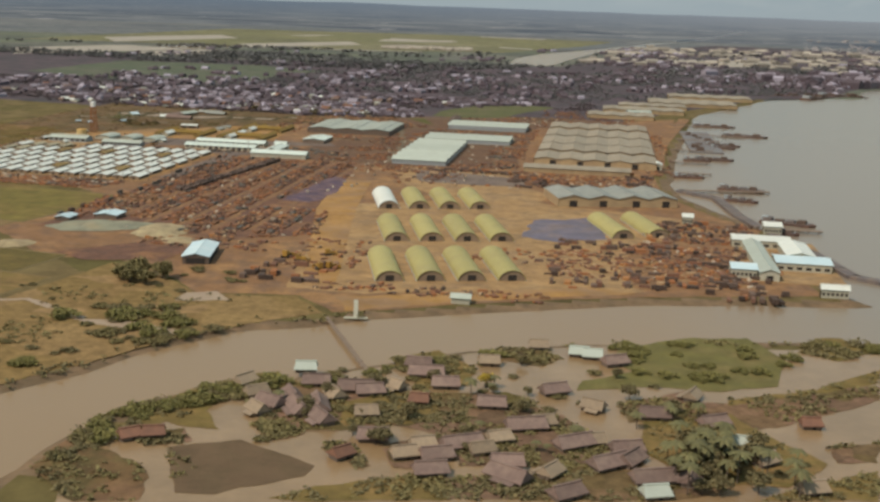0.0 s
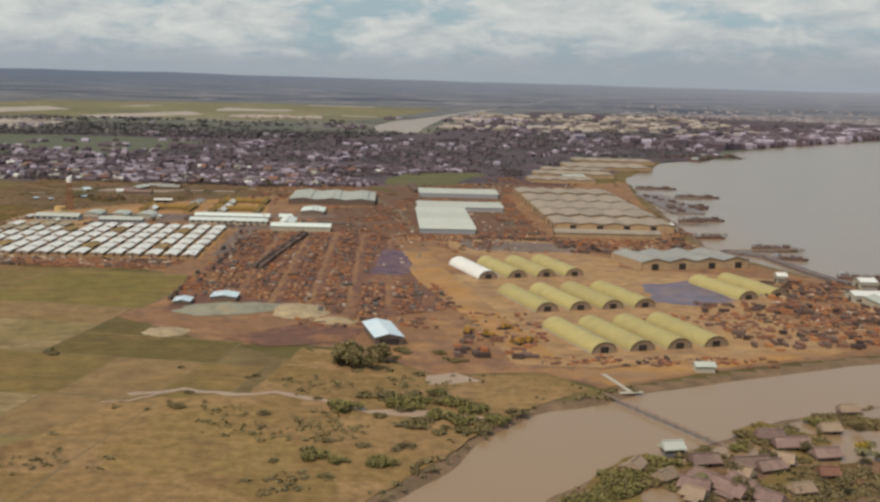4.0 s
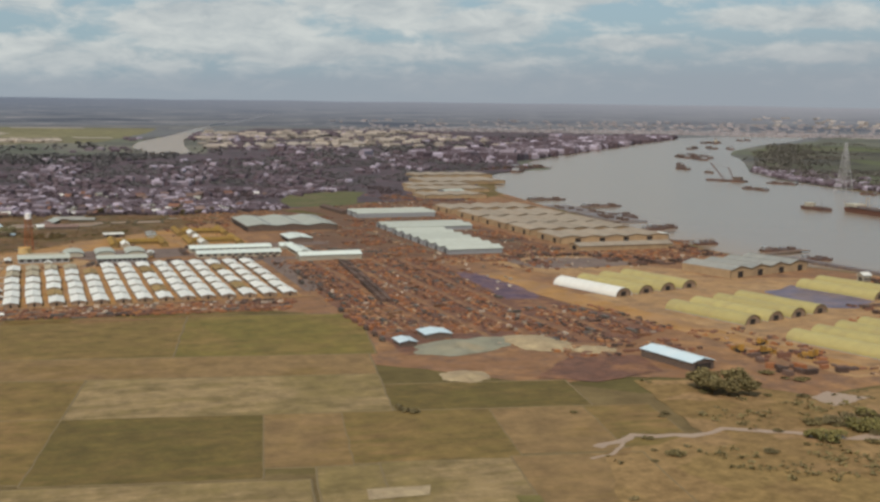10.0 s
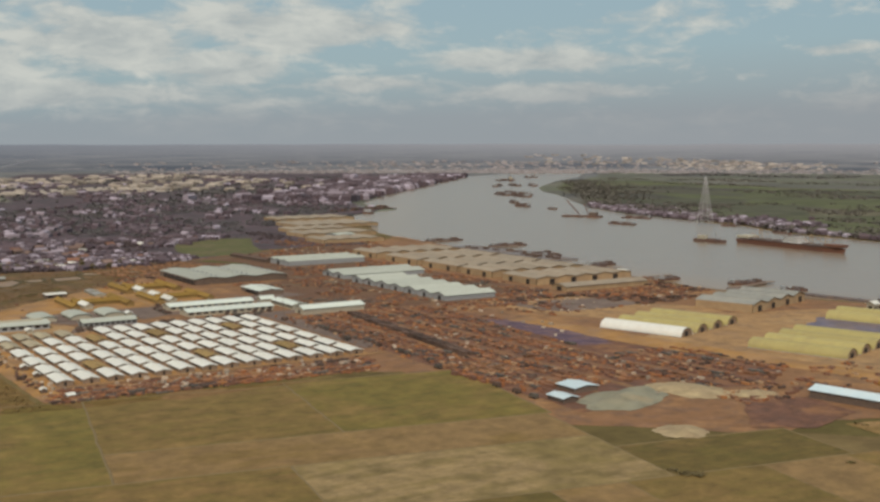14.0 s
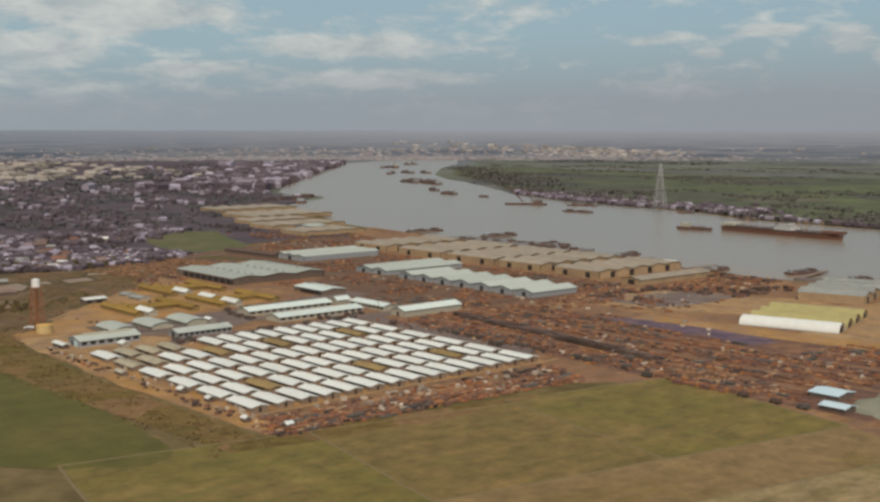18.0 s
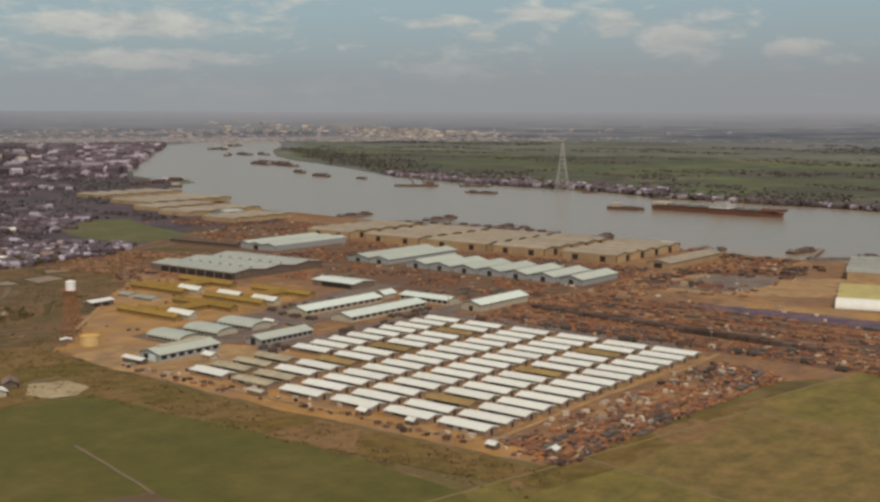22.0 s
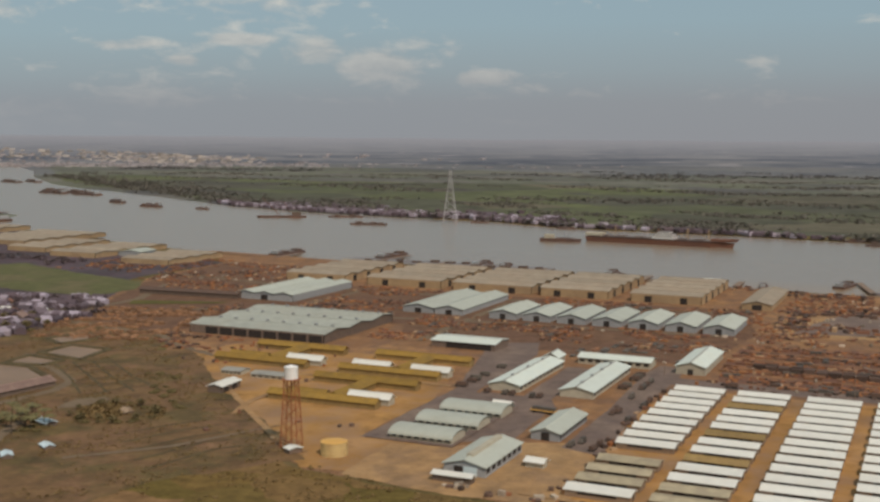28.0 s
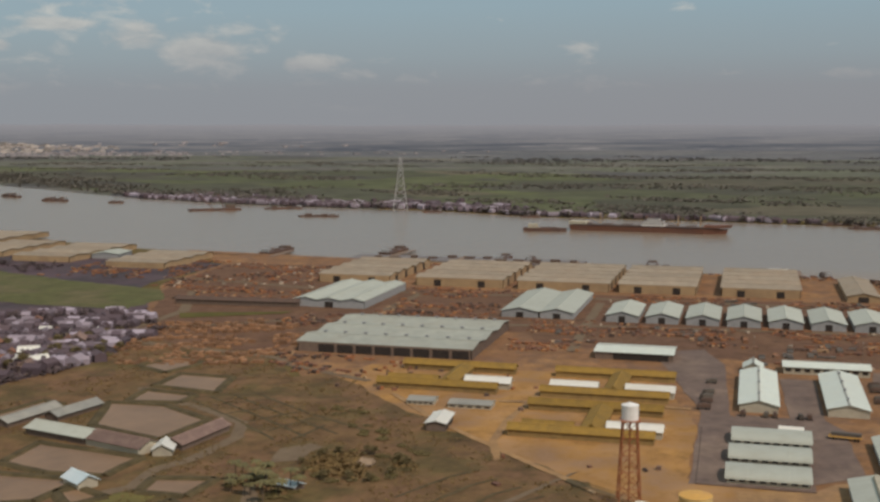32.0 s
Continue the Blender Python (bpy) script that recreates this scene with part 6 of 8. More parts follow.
for x in np.arange(-296, -270, 4.2):
    for y in np.arange(662, 694, 3.2):
        if rng.random() < 0.8:
            timber.box(x + rng.uniform(-1, 1), y + rng.uniform(-1, 1), 0.1, rng.uniform(2, 4), rng.uniform(1.0, 2.4), rng.uniform(0.5, 1.6), rng.uniform(-0.2, 0.2))
for x0, x1, y0, y1, n in ((-64, -36, 828, 858, 46), (-60, 10, 804, 826, 40), (-130, -60, 864, 880, 60), (-126, -110, 815, 850, 12), (20, 40, 840, 900, 30), (-20, 90, 512, 560, 70), (30, 92, 560, 700, 120), (-20, 44, 600, 626, 30), (-158, -120, 490, 530, 30)):
    for _ in range(n):
        x, y = rng.uniform(x0, x1), rng.uniform(y0, y1)
        if clear(x, y):
            (dark_goods if rng.random() < 0.7 else far_goods).box(x, y, 0.1, rng.uniform(1.4, 3.0), rng.uniform(2.5, 7.0), rng.uniform(0.8, 2.4), rng.choice((0.05, 1.6)) + rng.uniform(-0.15, 0.15))
for x0, x1, y0, y1, n in ((-478, -322, 708, 740, 70), (-296, -160, 580, 880, 60), (-255, -75, 892, 1046, 36), (-130, 20, 800, 880, 26), (20, 90, 535, 690, 34), (-480, -470, 745, 930, 22), (-110, 30, 1225, 1335, 26)):
    for _ in range(n):
        x, y = rng.uniform(x0, x1), rng.uniform(y0, y1)
        if clear(x, y):
            pale_goods.box(x, y, 0.1, rng.uniform(0.7, 1.8), rng.uniform(1.0, 3.4), rng.uniform(0.5, 1.6), rng.uniform(0, 3))
tagged(new("pale_goods", pale_goods.mesh("pale_goods", PALE_GOODS)), "pale sheet-covered bales and drums among the stacks", "stacked goods", "", "stuff")
stones = Solid()
for _ in range(90):
    x, y = rng.uniform(-640, -576), rng.uniform(724, 796)
    if inside(x, y, [(-580, 780), (-600, 792), (-640, 796), (-640, 730), (-590, 722), (-584, 745)]) and noise.noise(Vector((x * 0.07, y * 0.07, 2.0))) > -0.15:
        d = rng.uniform(0.35, 1.1)
        stones.hexa([(x + d * rng.uniform(0.7, 1.1) * a, y + d * rng.uniform(0.7, 1.1) * b, 0.09) for a, b in ((-1, -1), (1, -1), (1, 1), (-1, 1))], [(x + d * 0.6 * a, y + d * 0.6 * b, d * rng.uniform(0.5, 0.9)) for a, b in ((-1, -1), (1, -1), (1, 1), (-1, 1))])
tagged(new("pale_stones", stones.mesh("pale_stones", PALE_GOODS)), "white stones strewn over rough brown ground", "stones", "", "stuff")
tagged(new("timber_piles", timber.mesh("timber_piles", TIMBER)), "piles of fresh orange-brown timber beside the open store", "timber", "", "stuff")
tagged(new("stacked_goods", far_goods.mesh("stacked_goods", CRATE_STUFF)), "brown crates, lumber and pallets stacked in rows", "stacked goods", "", "stuff")
tagged(new("covered_goods", dark_goods.mesh("covered_goods", DARK_STUFF)), "dark covered goods and vehicles in rows", "stacked goods", "", "stuff")


# ---- trees, bushes and palms ----
def leaf_cloud(rs, n, cx, cy, cz, rx, rz, size):
    """Leaf quads scattered in an uneven crown; returns corner arrays."""
    d = rs.normal(size=(n, 3))
    d /= np.linalg.norm(d, axis=1, keepdims=True)
    lump = 0.72 + 0.34 * np.sin(d[:, 0] * 3.1 + cx) * np.cos(d[:, 1] * 2.7 + cy) + 0.15 * rs.random(n)
    c = d * (rs.random(n) ** 0.4 * lump)[:, None] * np.array([rx, rx, rz]) + np.array([cx, cy, cz])
    u = rs.normal(size=(n, 3)) * np.array([1.0, 1.0, 0.4])
    u /= np.linalg.norm(u, axis=1, keepdims=True)
    v = np.cross(u, rs.normal(size=(n, 3)) * np.array([0.4, 0.4, 1.0]))
    v /= np.linalg.norm(v, axis=1, keepdims=True)
    s = (size * (0.6 + 0.8 * rs.random(n)))[:, None]
    return np.stack([c - u * s, c + v * s * 0.7, c + u * s, c - v * s * 0.7], 1)


def leaf_mesh(name, chunks, material):
    q = np.concatenate(chunks).reshape(-1, 3)
    me = bpy.data.meshes.new(name)
    me.from_pydata(q.tolist(), [], np.arange(len(q)).reshape(-1, 4).tolist())
    me.materials.append(material)
    return me


rs = np.random.RandomState(5)


def tree(name, h, r, n, leaf, label, size=0.5, low=False):
    t = thing(name, 0, 0, 0, 0, label, "bush" if low else "tree")
    tr = Solid()
    if low:
        for k in range(4):
            a = k * 1.6
            tr.bar((0, 0, 0), (r * .5 * math.cos(a), r * .5 * math.sin(a), h * .6), 0.08, 5, 0.03)
    else:
        tr.bar((0, 0, 0), (0.2, 0.1, h * 0.5), h * 0.035, 7, h * 0.02)
        for k in range(5):
            a = k * 1.3
            tr.bar((0.15, 0.08, h * (0.3 + 0.04 * k)), (r * .6 * math.cos(a), r * .6 * math.sin(a), h * (.6 + .05 * k)), h * 0.016, 5, 0.04)
    part("trunk", tr, BARK, t)
    ch = [leaf_cloud(rs, n // 2, 0, 0, h * (0.45 if low else 0.68), r, h * (0.5 if low else 0.34), size)]
    for k in range(5):
        a = rs.random() * 6.28
        ch.append(leaf_cloud(rs, n // 10, r * .6 * math.cos(a), r * .6 * math.sin(a), h * (0.35 + .3 * rs.random() if low else 0.5 + .3 * rs.random()), r * .5, h * .2, size))
    part("crown", leaf_mesh("crown", ch, leaf), None, t)
    return t


bushes = [tree("bush", 1.9, 3.4, 420, LEAF, "dull green bush on the creek bank", 0.34, True), tree("bush", 2.5, 4.6, 560, LEAF_BRIGHT, "bright green spreading bush on the bank", 0.38, True),
          tree("bush", 1.7, 2.9, 320, LEAF_DARK, "dark scrubby bush on rough ground", 0.32, True)]
trees = [tree("broadleaf_tree", 8.0, 5.8, 2200, LEAF, "broad dull green tree beside the shed", 0.6), tree("broadleaf_tree", 6.5, 3.6, 480, LEAF_DARK, "dark green tree between huts", 0.45)]


def palm(h):
    t = thing("palm_tree", 0, 0, 0, 0, "coconut palm with drooping fronds", "palm", "palms")
    tr = Solid()
    pts = [Vector((0.05 * h * (k / 5) ** 2, 0, h * k / 5)) for k in range(6)]
    for a, b in zip(pts, pts[1:]):
        tr.bar(a, b, 0.2, 6, 0.17)
    part("trunk", tr, BARK, t)
    top = pts[-1]
    for k in range(11):
        fr = Solid()
        a = k * 2.4
        prev = None
        droop = rng.uniform(0.5, 1.3)
        for j in range(6):
            u = j / 5
            p = top + Vector((math.cos(a) * 3.3 * u, math.sin(a) * 3.3 * u, 0.9 * u - droop * 2.2 * u * u))
            w = 0.75 * (1 - 0.75 * abs(u - 0.35)) * (0.25 if j == 5 else 1)
            side = Vector((-math.sin(a), math.cos(a), 0)) * w
            if prev:
                fr.face(prev[0] - prev[1] + Vector((0, 0, -.25)), p - side + Vector((0, 0, -.25)), p, prev[0])
                fr.face(prev[0], p, p + side + Vector((0, 0, -.25)), prev[0] + prev[1] + Vector((0, 0, -.25)))
            prev = (p, side)
        part("frond", fr, LEAF_PALM, t)
    return t


palms = [palm(6.5), palm(8.5)]


def scatter(protos, region, n, smin=0.7, smax=1.4, seed=1, avoid=None):
    r = random.Random(seed)
    xs, ys = [p[0] for p in region], [p[1] for p in region]
    done = 0
    for _ in range(n * 30):
        if done >= n:
            break
        x, y = r.uniform(min(xs), max(xs)), r.uniform(min(ys), max(ys))
        if inside(x, y, region) and (avoid is None or not inside(x, y, avoid)):
            src = r.choice(protos)
            m = at(x, y, 0.0, r.uniform(0, 360)) @ Matrix.Scale(r.uniform(smin, smax), 4)
            if src.name in seen:
                ob = copy_thing(src, m)
                ob.matrix_basis = m
            else:
                seen.add(src.name)
                src.matrix_basis = m
            done += 1


scatter(bushes, [(-200, 430), (-165, 436), (-140, 410), (-160, 380), (-185, 385), (-205, 405)], 42, 0.8, 1.7, 1)
scatter(bushes, [(-200, 380), (-176, 370), (-190, 325), (-215, 330), (-230, 360)], 14, 0.6, 1.3, 2)
scatter(bushes[::2], [(-280, 470), (-170, 470), (-180, 410), (-290, 380)], 16, 0.5, 1.1, 3)
scatter([trees[0], trees[0], bushes[0]], [(-214, 486), (-208, 473), (-190, 468), (-184, 479), (-198, 490)], 11, 0.7, 1.0, 4)
scatter(bushes[::2], [(-190, 490), (-150, 480), (-150, 500), (-185, 505)], 8, 0.6, 1.2, 5)
scatter(bushes, [(-148, 275), (-138, 325), (-120, 345), (-98, 358), (-105, 340), (-128, 318), (-138, 270)], 46, 0.7, 1.5, 6)
scatter(bushes, [(-100, 362), (-70, 388), (-40, 408), (-20, 400), (-60, 372), (-90, 350)], 26, 0.6, 1.3, 7)
scatter([bushes[1]], [(8, 426), (38, 438), (66, 438), (78, 425), (62, 400), (40, 388), (14, 392)], 26, 0.6, 1.1, 8)
scatter(bushes, [(82, 446), (110, 455), (112, 440), (92, 430)], 14, 0.7, 1.4, 9)
scatter(palms + [trees[1]], [(18, 315), (40, 335), (62, 320), (60, 295), (24, 290)], 40, 0.8, 1.2, 10)
scatter([trees[1], bushes[0], bushes[2], palms[0]], [(-100, 330), (-60, 375), (-10, 400), (40, 370), (30, 330), (-30, 300), (-90, 300)], 60, 0.5, 1.0, 11)
scatter(bushes[::2], [(-440, 1046), (-400, 1085), (-372, 1100), (-380, 1112), (-420, 1080)], 22, 0.4, 0.8, 13)
scatter([bushes[2]], [(-336, 492), (-326, 494), (-326, 484), (-338, 484)], 3, 0.7, 1.0, 15)
ytree = tree("yellow_flowering_tree", 5.5, 3.2, 420, LEAF_YELLOW, "tree with bright yellow leaves among huts", 0.42)
ytree.matrix_basis = at(-33, 366)

# low growth that nobody could count
growth = [[], [], []]


def overgrow(poly, n, size, least, fx=0.045, seed=0.0, spread=1.0, shore=None):
    """Knee-high clumps gathered in drifts; along a shore they keep to the water's edge."""
    xs, ys = [p[0] for p in poly], [p[1] for p in poly]
    px = rs.uniform(min(xs), max(xs), n)
    py = rs.uniform(min(ys), max(ys), n)
    wet = np.minimum(signed(px, py, CREEK), signed(px, py, RIVER))
    ok = (signed(px, py, poly) < 0) & (wet > 1.0)
    if shore:
        ok &= wet < shore
    if poly[0][0] < -400:
        for q in PONDS:
            ok &= signed(px, py, q) > 1.0
    for x, y in zip(px[ok], py[ok]):
        v = noise.noise(Vector((x * fx, y * fx, seed))) + 0.4 * noise.noise(Vector((x * fx * 3.3, y * fx * 3.3, seed + 2)))
        if v > least:
            r = size * rng.uniform(0.5, 1.3)
            growth[2 if poly[0][0] < -400 else 0 if noise.noise(Vector((x * 0.03, y * 0.03, 11))) > 0 else 1].append(leaf_cloud(rs, 10, x, y, r * 0.3, r * spread, r * 0.4, r * 0.32))


MEADOW = [(-300, 378), (-282, 420), (-240, 428), (-225, 505), (-200, 498), (-168, 460), (-125, 466), (-108, 445), (-128, 424), (-156, 388), (-186, 332), (-205, 305), (-235, 265), (-300, 250), (-330, 330)]
ISLAND = [(-150, 270), (-118, 350), (-96, 362), (-72, 382), (-40, 410), (0, 430), (40, 440), (110, 460), (125, 400), (110, 330), (90, 250), (0, 235), (-120, 240)]
overgrow(MEADOW, 5000, 1.6, 0.2, 0.035, 1.0)
overgrow([(-330, 200), (-100, 460), (-90, 445), (-120, 300)], 6000, 1.9, 0.0, 0.06, 2.0, shore=9.0)
for pts, soil in LAND_PATCHES:
    overgrow(pts, 500, 1.7, -0.05 if soil is not FALLOW else 0.3, 0.05, 3.0)
overgrow(ISLAND, 6000, 2.0, 0.05, 0.06, 4.0, shore=6.0)
overgrow([(-560, 1020), (-500, 1010), (-462, 1014), (-432, 1044), (-366, 1100), (-330, 1144), (-290, 1175), (-275, 1240), (-420, 1260), (-560, 1280)], 15000, 0.9, -0.02, 0.045, 5.0)
overgrow([(-472, 976), (-452, 998), (-434, 1023), (-410, 1050), (-371, 1085), (-326, 1120), (-334, 1130), (-380, 1098), (-424, 1060), (-450, 1032), (-480, 996)], 2600, 0.9, -0.3, 0.06, 8.0)
overgrow([(-446, 1094), (-433, 1089), (-430, 1064), (-442, 1057), (-457, 1065), (-458, 1081)], 700, 1.7, -0.35, 0.05, 9.0)
overgrow([(-487, 700), (-489, 842), (-486, 935), (-462, 1012), (-500, 1010), (-520, 900), (-512, 700)], 4000, 0.9, -0.05, 0.08, 6.0)
overgrow([(-516, 898), (-552, 905), (-640, 909), (-720, 940), (-700, 1010), (-640, 1030), (-560, 1030), (-500, 1012), (-490, 960)], 6000, 0.9, 0.12, 0.05, 7.0)
tagged(new("scrub_growth", leaf_mesh("scrub_growth", growth[0], LEAF)), "low olive scrub and weeds on rough ground", "scrub", "", "stuff")
tagged(new("marsh_growth", leaf_mesh("marsh_growth", growth[2], LEAF_MARSH)), "dark green-brown marsh weeds in drifts", "scrub", "", "stuff")
tagged(new("reed_growth", leaf_mesh("reed_growth", growth[1], LEAF_DARK)), "dark low reeds and weeds on wet ground", "scrub", "", "stuff")

# far woods, belts of trees and scattered town trees
chunks = []
r2 = random.Random(21)


def wood(poly, n, h, leaves=14, size=1.7):
    xs, ys = [p[0] for p in poly], [p[1] for p in poly]
    px = rs.uniform(min(xs), max(xs), n * 3)
    py = rs.uniform(min(ys), max(ys), n * 3)
    ok = signed(px, py, poly) < 0
    for x, y in list(zip(px[ok], py[ok]))[:n]:
        hh = h * r2.uniform(0.6, 1.2)
        chunks.append(leaf_cloud(rs, leaves, x, y, hh * 0.55, hh * 0.5, hh * 0.5, size))


def clumped(poly, n, h, leaves, size, fx, fy, least, seed, into, wide=0.95):
    """Trees that gather where a slow noise is high."""
    xs, ys = [p[0] for p in poly], [p[1] for p in poly]
    px = rs.uniform(min(xs), max(xs), n)
    py = rs.uniform(min(ys), max(ys), n)
    ok = (signed(px, py, poly) < 0) & (signed(px, py, RIVER) > 5) & (signed(px, py, BRANCH) > 5)
    for x, y in zip(px[ok], py[ok]):
        if noise.noise(Vector((x * fx, y * fy, seed))) + 0.35 * noise.noise(Vector((x * fx * 4, y * fy * 4, seed + 3))) > least:
            hh = h * r2.uniform(0.55, 1.2)
            if inside(x, y, GREENS[0]) or inside(x, y, GREENS[1]):
                continue
            into.append(leaf_cloud(rs, leaves, x, y, hh * 0.38, hh * wide, hh * 0.38, size))


GREENS = ([(-196, 1296), (-194, 1376), (-170, 1455), (-92, 1510), (-50, 1488), (-90, 1395), (-110, 1316), (-150, 1294)], [(-900, 1720), (-640, 1600), (-540, 1700), (-500, 2040), (-660, 2130), (-900, 2100)])
TOWN_POLY = [(-800, 1300), (-520, 1240), (-330, 1235), (-210, 1290), (-215, 1395), (-100, 1450), (20, 1440), (40, 1600), (110, 1720), (200, 1850), (380, 1960), (440, 2200), (800, 2700), (300, 2500), (-800, 1900)]
near_trees = []
clumped([(-640, 1270), (-520, 1244), (-330, 1240), (-240, 1290), (-215, 1395), (-100, 1465), (-20, 1450), (0, 1560), (-640, 1560)], 5200, 4.2, 36, 0.7, 0.02, 0.02, -0.2, 1.5, near_trees, 0.6)
clumped([(-226, 1358), (-196, 1292), (-255, 1240), (-300, 1250), (-335, 1238), (-420, 1250), (-420, 1330), (-300, 1340)], 900, 4.0, 30, 0.7, 0.03, 0.03, -0.3, 2.5, near_trees, 0.7)
clumped([(-1000, 1330), (-640, 1290), (-640, 1560), (-1000, 1640)], 2600, 4.2, 24, 0.9, 0.015, 0.012, -0.1, 1.2, near_trees, 0.8)
clumped([(-800, 1540), (0, 1560), (110, 1720), (200, 1850), (380, 1960), (440, 2200), (800, 2700), (300, 2500), (-800, 1900)], 11000, 5.0, 20, 1.1, 0.009, 0.006, -0.15, 1.0, chunks)
tagged(new("town_trees", leaf_mesh("town_trees", near_trees, LEAF_TOWN)), "trees and gardens between town houses, tinted purple-grey for haze", "trees", "", "stuff")
wood([(-1500, 2160), (-520, 2130), (-330, 2080), (-250, 2450), (-700, 2330), (-1500, 2380)], 1700, 6.0)
clumped([(-60, 2200), (500, 2300), (1000, 2950), (200, 2900)], 2200, 8.0, 12, 2.2, 0.006, 0.004, 0.0, 2.0, chunks)
clumped([(-1600, 2700), (-300, 2820), (-300, 3130), (-600, 2980), (-1500, 2830)], 1500, 9.0, 10, 3.5, 0.003, 0.006, 0.1, 3.0, chunks)
clumped([(-900, 2100), (-200, 2300), (-120, 2700), (-900, 2620)], 2600, 8.0, 12, 2.4, 0.004, 0.006, -0.05, 4.0, chunks)
clumped([(-1100, 2300), (1000, 2700), (1400, 3900), (400, 4200), (60, 4100), (-160, 3000), (-1100, 2800)], 4500, 6.5, 9, 3.2, 0.0035, 0.0028, 0.1, 14.0, chunks)
bank_leaves = []
for (ax, ay), (bx, by), n, wdt in (((508, 820), (545, 1180), 200, 9), ((545, 1200), (650, 1500), 300, 22), ((650, 1500), (800, 1900), 380, 40), ((800, 1900), (1650, 3010), 800, 70), ((520, 600), (508, 820), 120, 14)):
    for _ in range(n):
        u = r2.random()
        x, y = ax + (bx - ax) * u + abs(r2.gauss(0, wdt)), ay + (by - ay) * u + r2.gauss(0, wdt * 0.4)
        if signed(np.array([x]), np.array([y]), RIVER)[0] > 5:
            hh = r2.uniform(3.5, 8)
            bank_leaves.append(leaf_cloud(rs, 12, x, y, hh * 0.5, hh * 0.62, hh * 0.5, 1.9))
PLAIN = [(560, 700), (620, 1330), (690, 1640), (770, 1820), (1060, 2250), (1290, 2620), (2000, 3200), (2600, 2600), (2500, 700), (1500, 200), (600, 300)]
clumped(PLAIN, 15000, 3.4, 12, 2.0, 0.0045, 0.0022, 0.16, 7.0, bank_leaves, 2.8)
clumped([(560, 700), (620, 1330), (690, 1640), (900, 1900), (1100, 1700), (1000, 900)], 5200, 3.6, 12, 1.6, 0.011, 0.005, 0.2, 9.0, bank_leaves, 2.0)
clumped([(2000, 3200), (2600, 2600), (2500, 300), (3300, 300), (3300, 3000), (2700, 3500)], 5000, 5, 10, 4.0, 0.003, 0.0015, 0.2, 8.0, chunks, 3.0)
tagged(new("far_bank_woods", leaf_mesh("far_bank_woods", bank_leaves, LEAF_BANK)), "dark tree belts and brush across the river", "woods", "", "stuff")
tagged(new("far_woods", leaf_mesh("far_woods", chunks, LEAF_FAR)), "dark belts of far trees tinted grey for haze", "woods", "", "stuff")


# ---- village huts by the creek ----
def thatched(l, w, roof, seed, label):
    r = random.Random(seed)
    h = thing("thatched_hut", 0, 0, 0, 0, label, "hut", "village huts")
    e, rd = 1.9, 1.9 + w * 0.36
    part("wall", Solid().box(0, 0, 0.2, l * 0.86, w * 0.8, e + 0.2), WOOD_WALL, h)
    for s in (-1, 1):
        low = [(-l / 2, s * (w / 2 + 0.5), e - 0.45), (l / 2, s * (w / 2 + 0.5), e - 0.35), (l / 2 - 0.6, 0, rd + r.uniform(-.15, .15)), (-l / 2 + 0.6, 0, rd)]
        part("roof_slope", Solid().hexa(low, [(x, y, z + 0.3) for x, y, z in low]), roof, h)
    for s in (-1, 1):
        low = [(s * (l / 2 - 0.5), -w / 2 - .2, e - .3), (s * (l / 2 - 0.5), w / 2 + .2, e - .3), (s * (l / 2 - 0.7), 0, rd)]
        part("gable_thatch", Solid().hexa(low, [(x + s * 0.25, y, z) for x, y, z in low]), roof, h)
    part("ridge", Solid().box(0, 0, rd + 0.1, l * 0.92, 0.7, 0.35), roof, h)
    part("door", Solid().box(l * 0.1, -w * 0.4 - 0.05, 0.2, 1.0, 0.12, 1.7), DARK, h)
    part("lean_to", Solid().hexa([(-l * .35, w * .5, 1.5), (l * .2, w * .5, 1.5), (l * .2, w * .5 + 2.2, 1.0), (-l * .35, w * .5 + 2.2, 1.0)], [(-l * .35, w * .5, 1.75), (l * .2, w * .5, 1.75), (l * .2, w * .5 + 2.2, 1.2), (-l * .35, w * .5 + 2.2, 1.2)]), roof, h)
    for x in (-l * .4, l * .4):
        for y in (-w * .38, w * .38):
            part("post", Solid().bar((x, y, 0), (x, y, 2.2), 0.08), WOOD_WALL, h)
    return h


hp = [thatched(10, 5.5, THATCH, 1, "grey thatched hut on trodden mud"), thatched(8, 5, THATCH_TAN, 2, "tan thatched hut on trodden mud"), thatched(13, 6, THATCH, 3, "long grey thatched hut on mud"), thatched(7, 4.5, RUST_ROOF, 4, "small hut with a rusted sheet roof"),
      thatched(8, 5, MINT_ROOF, 5, "hut with a new pale metal roof")]
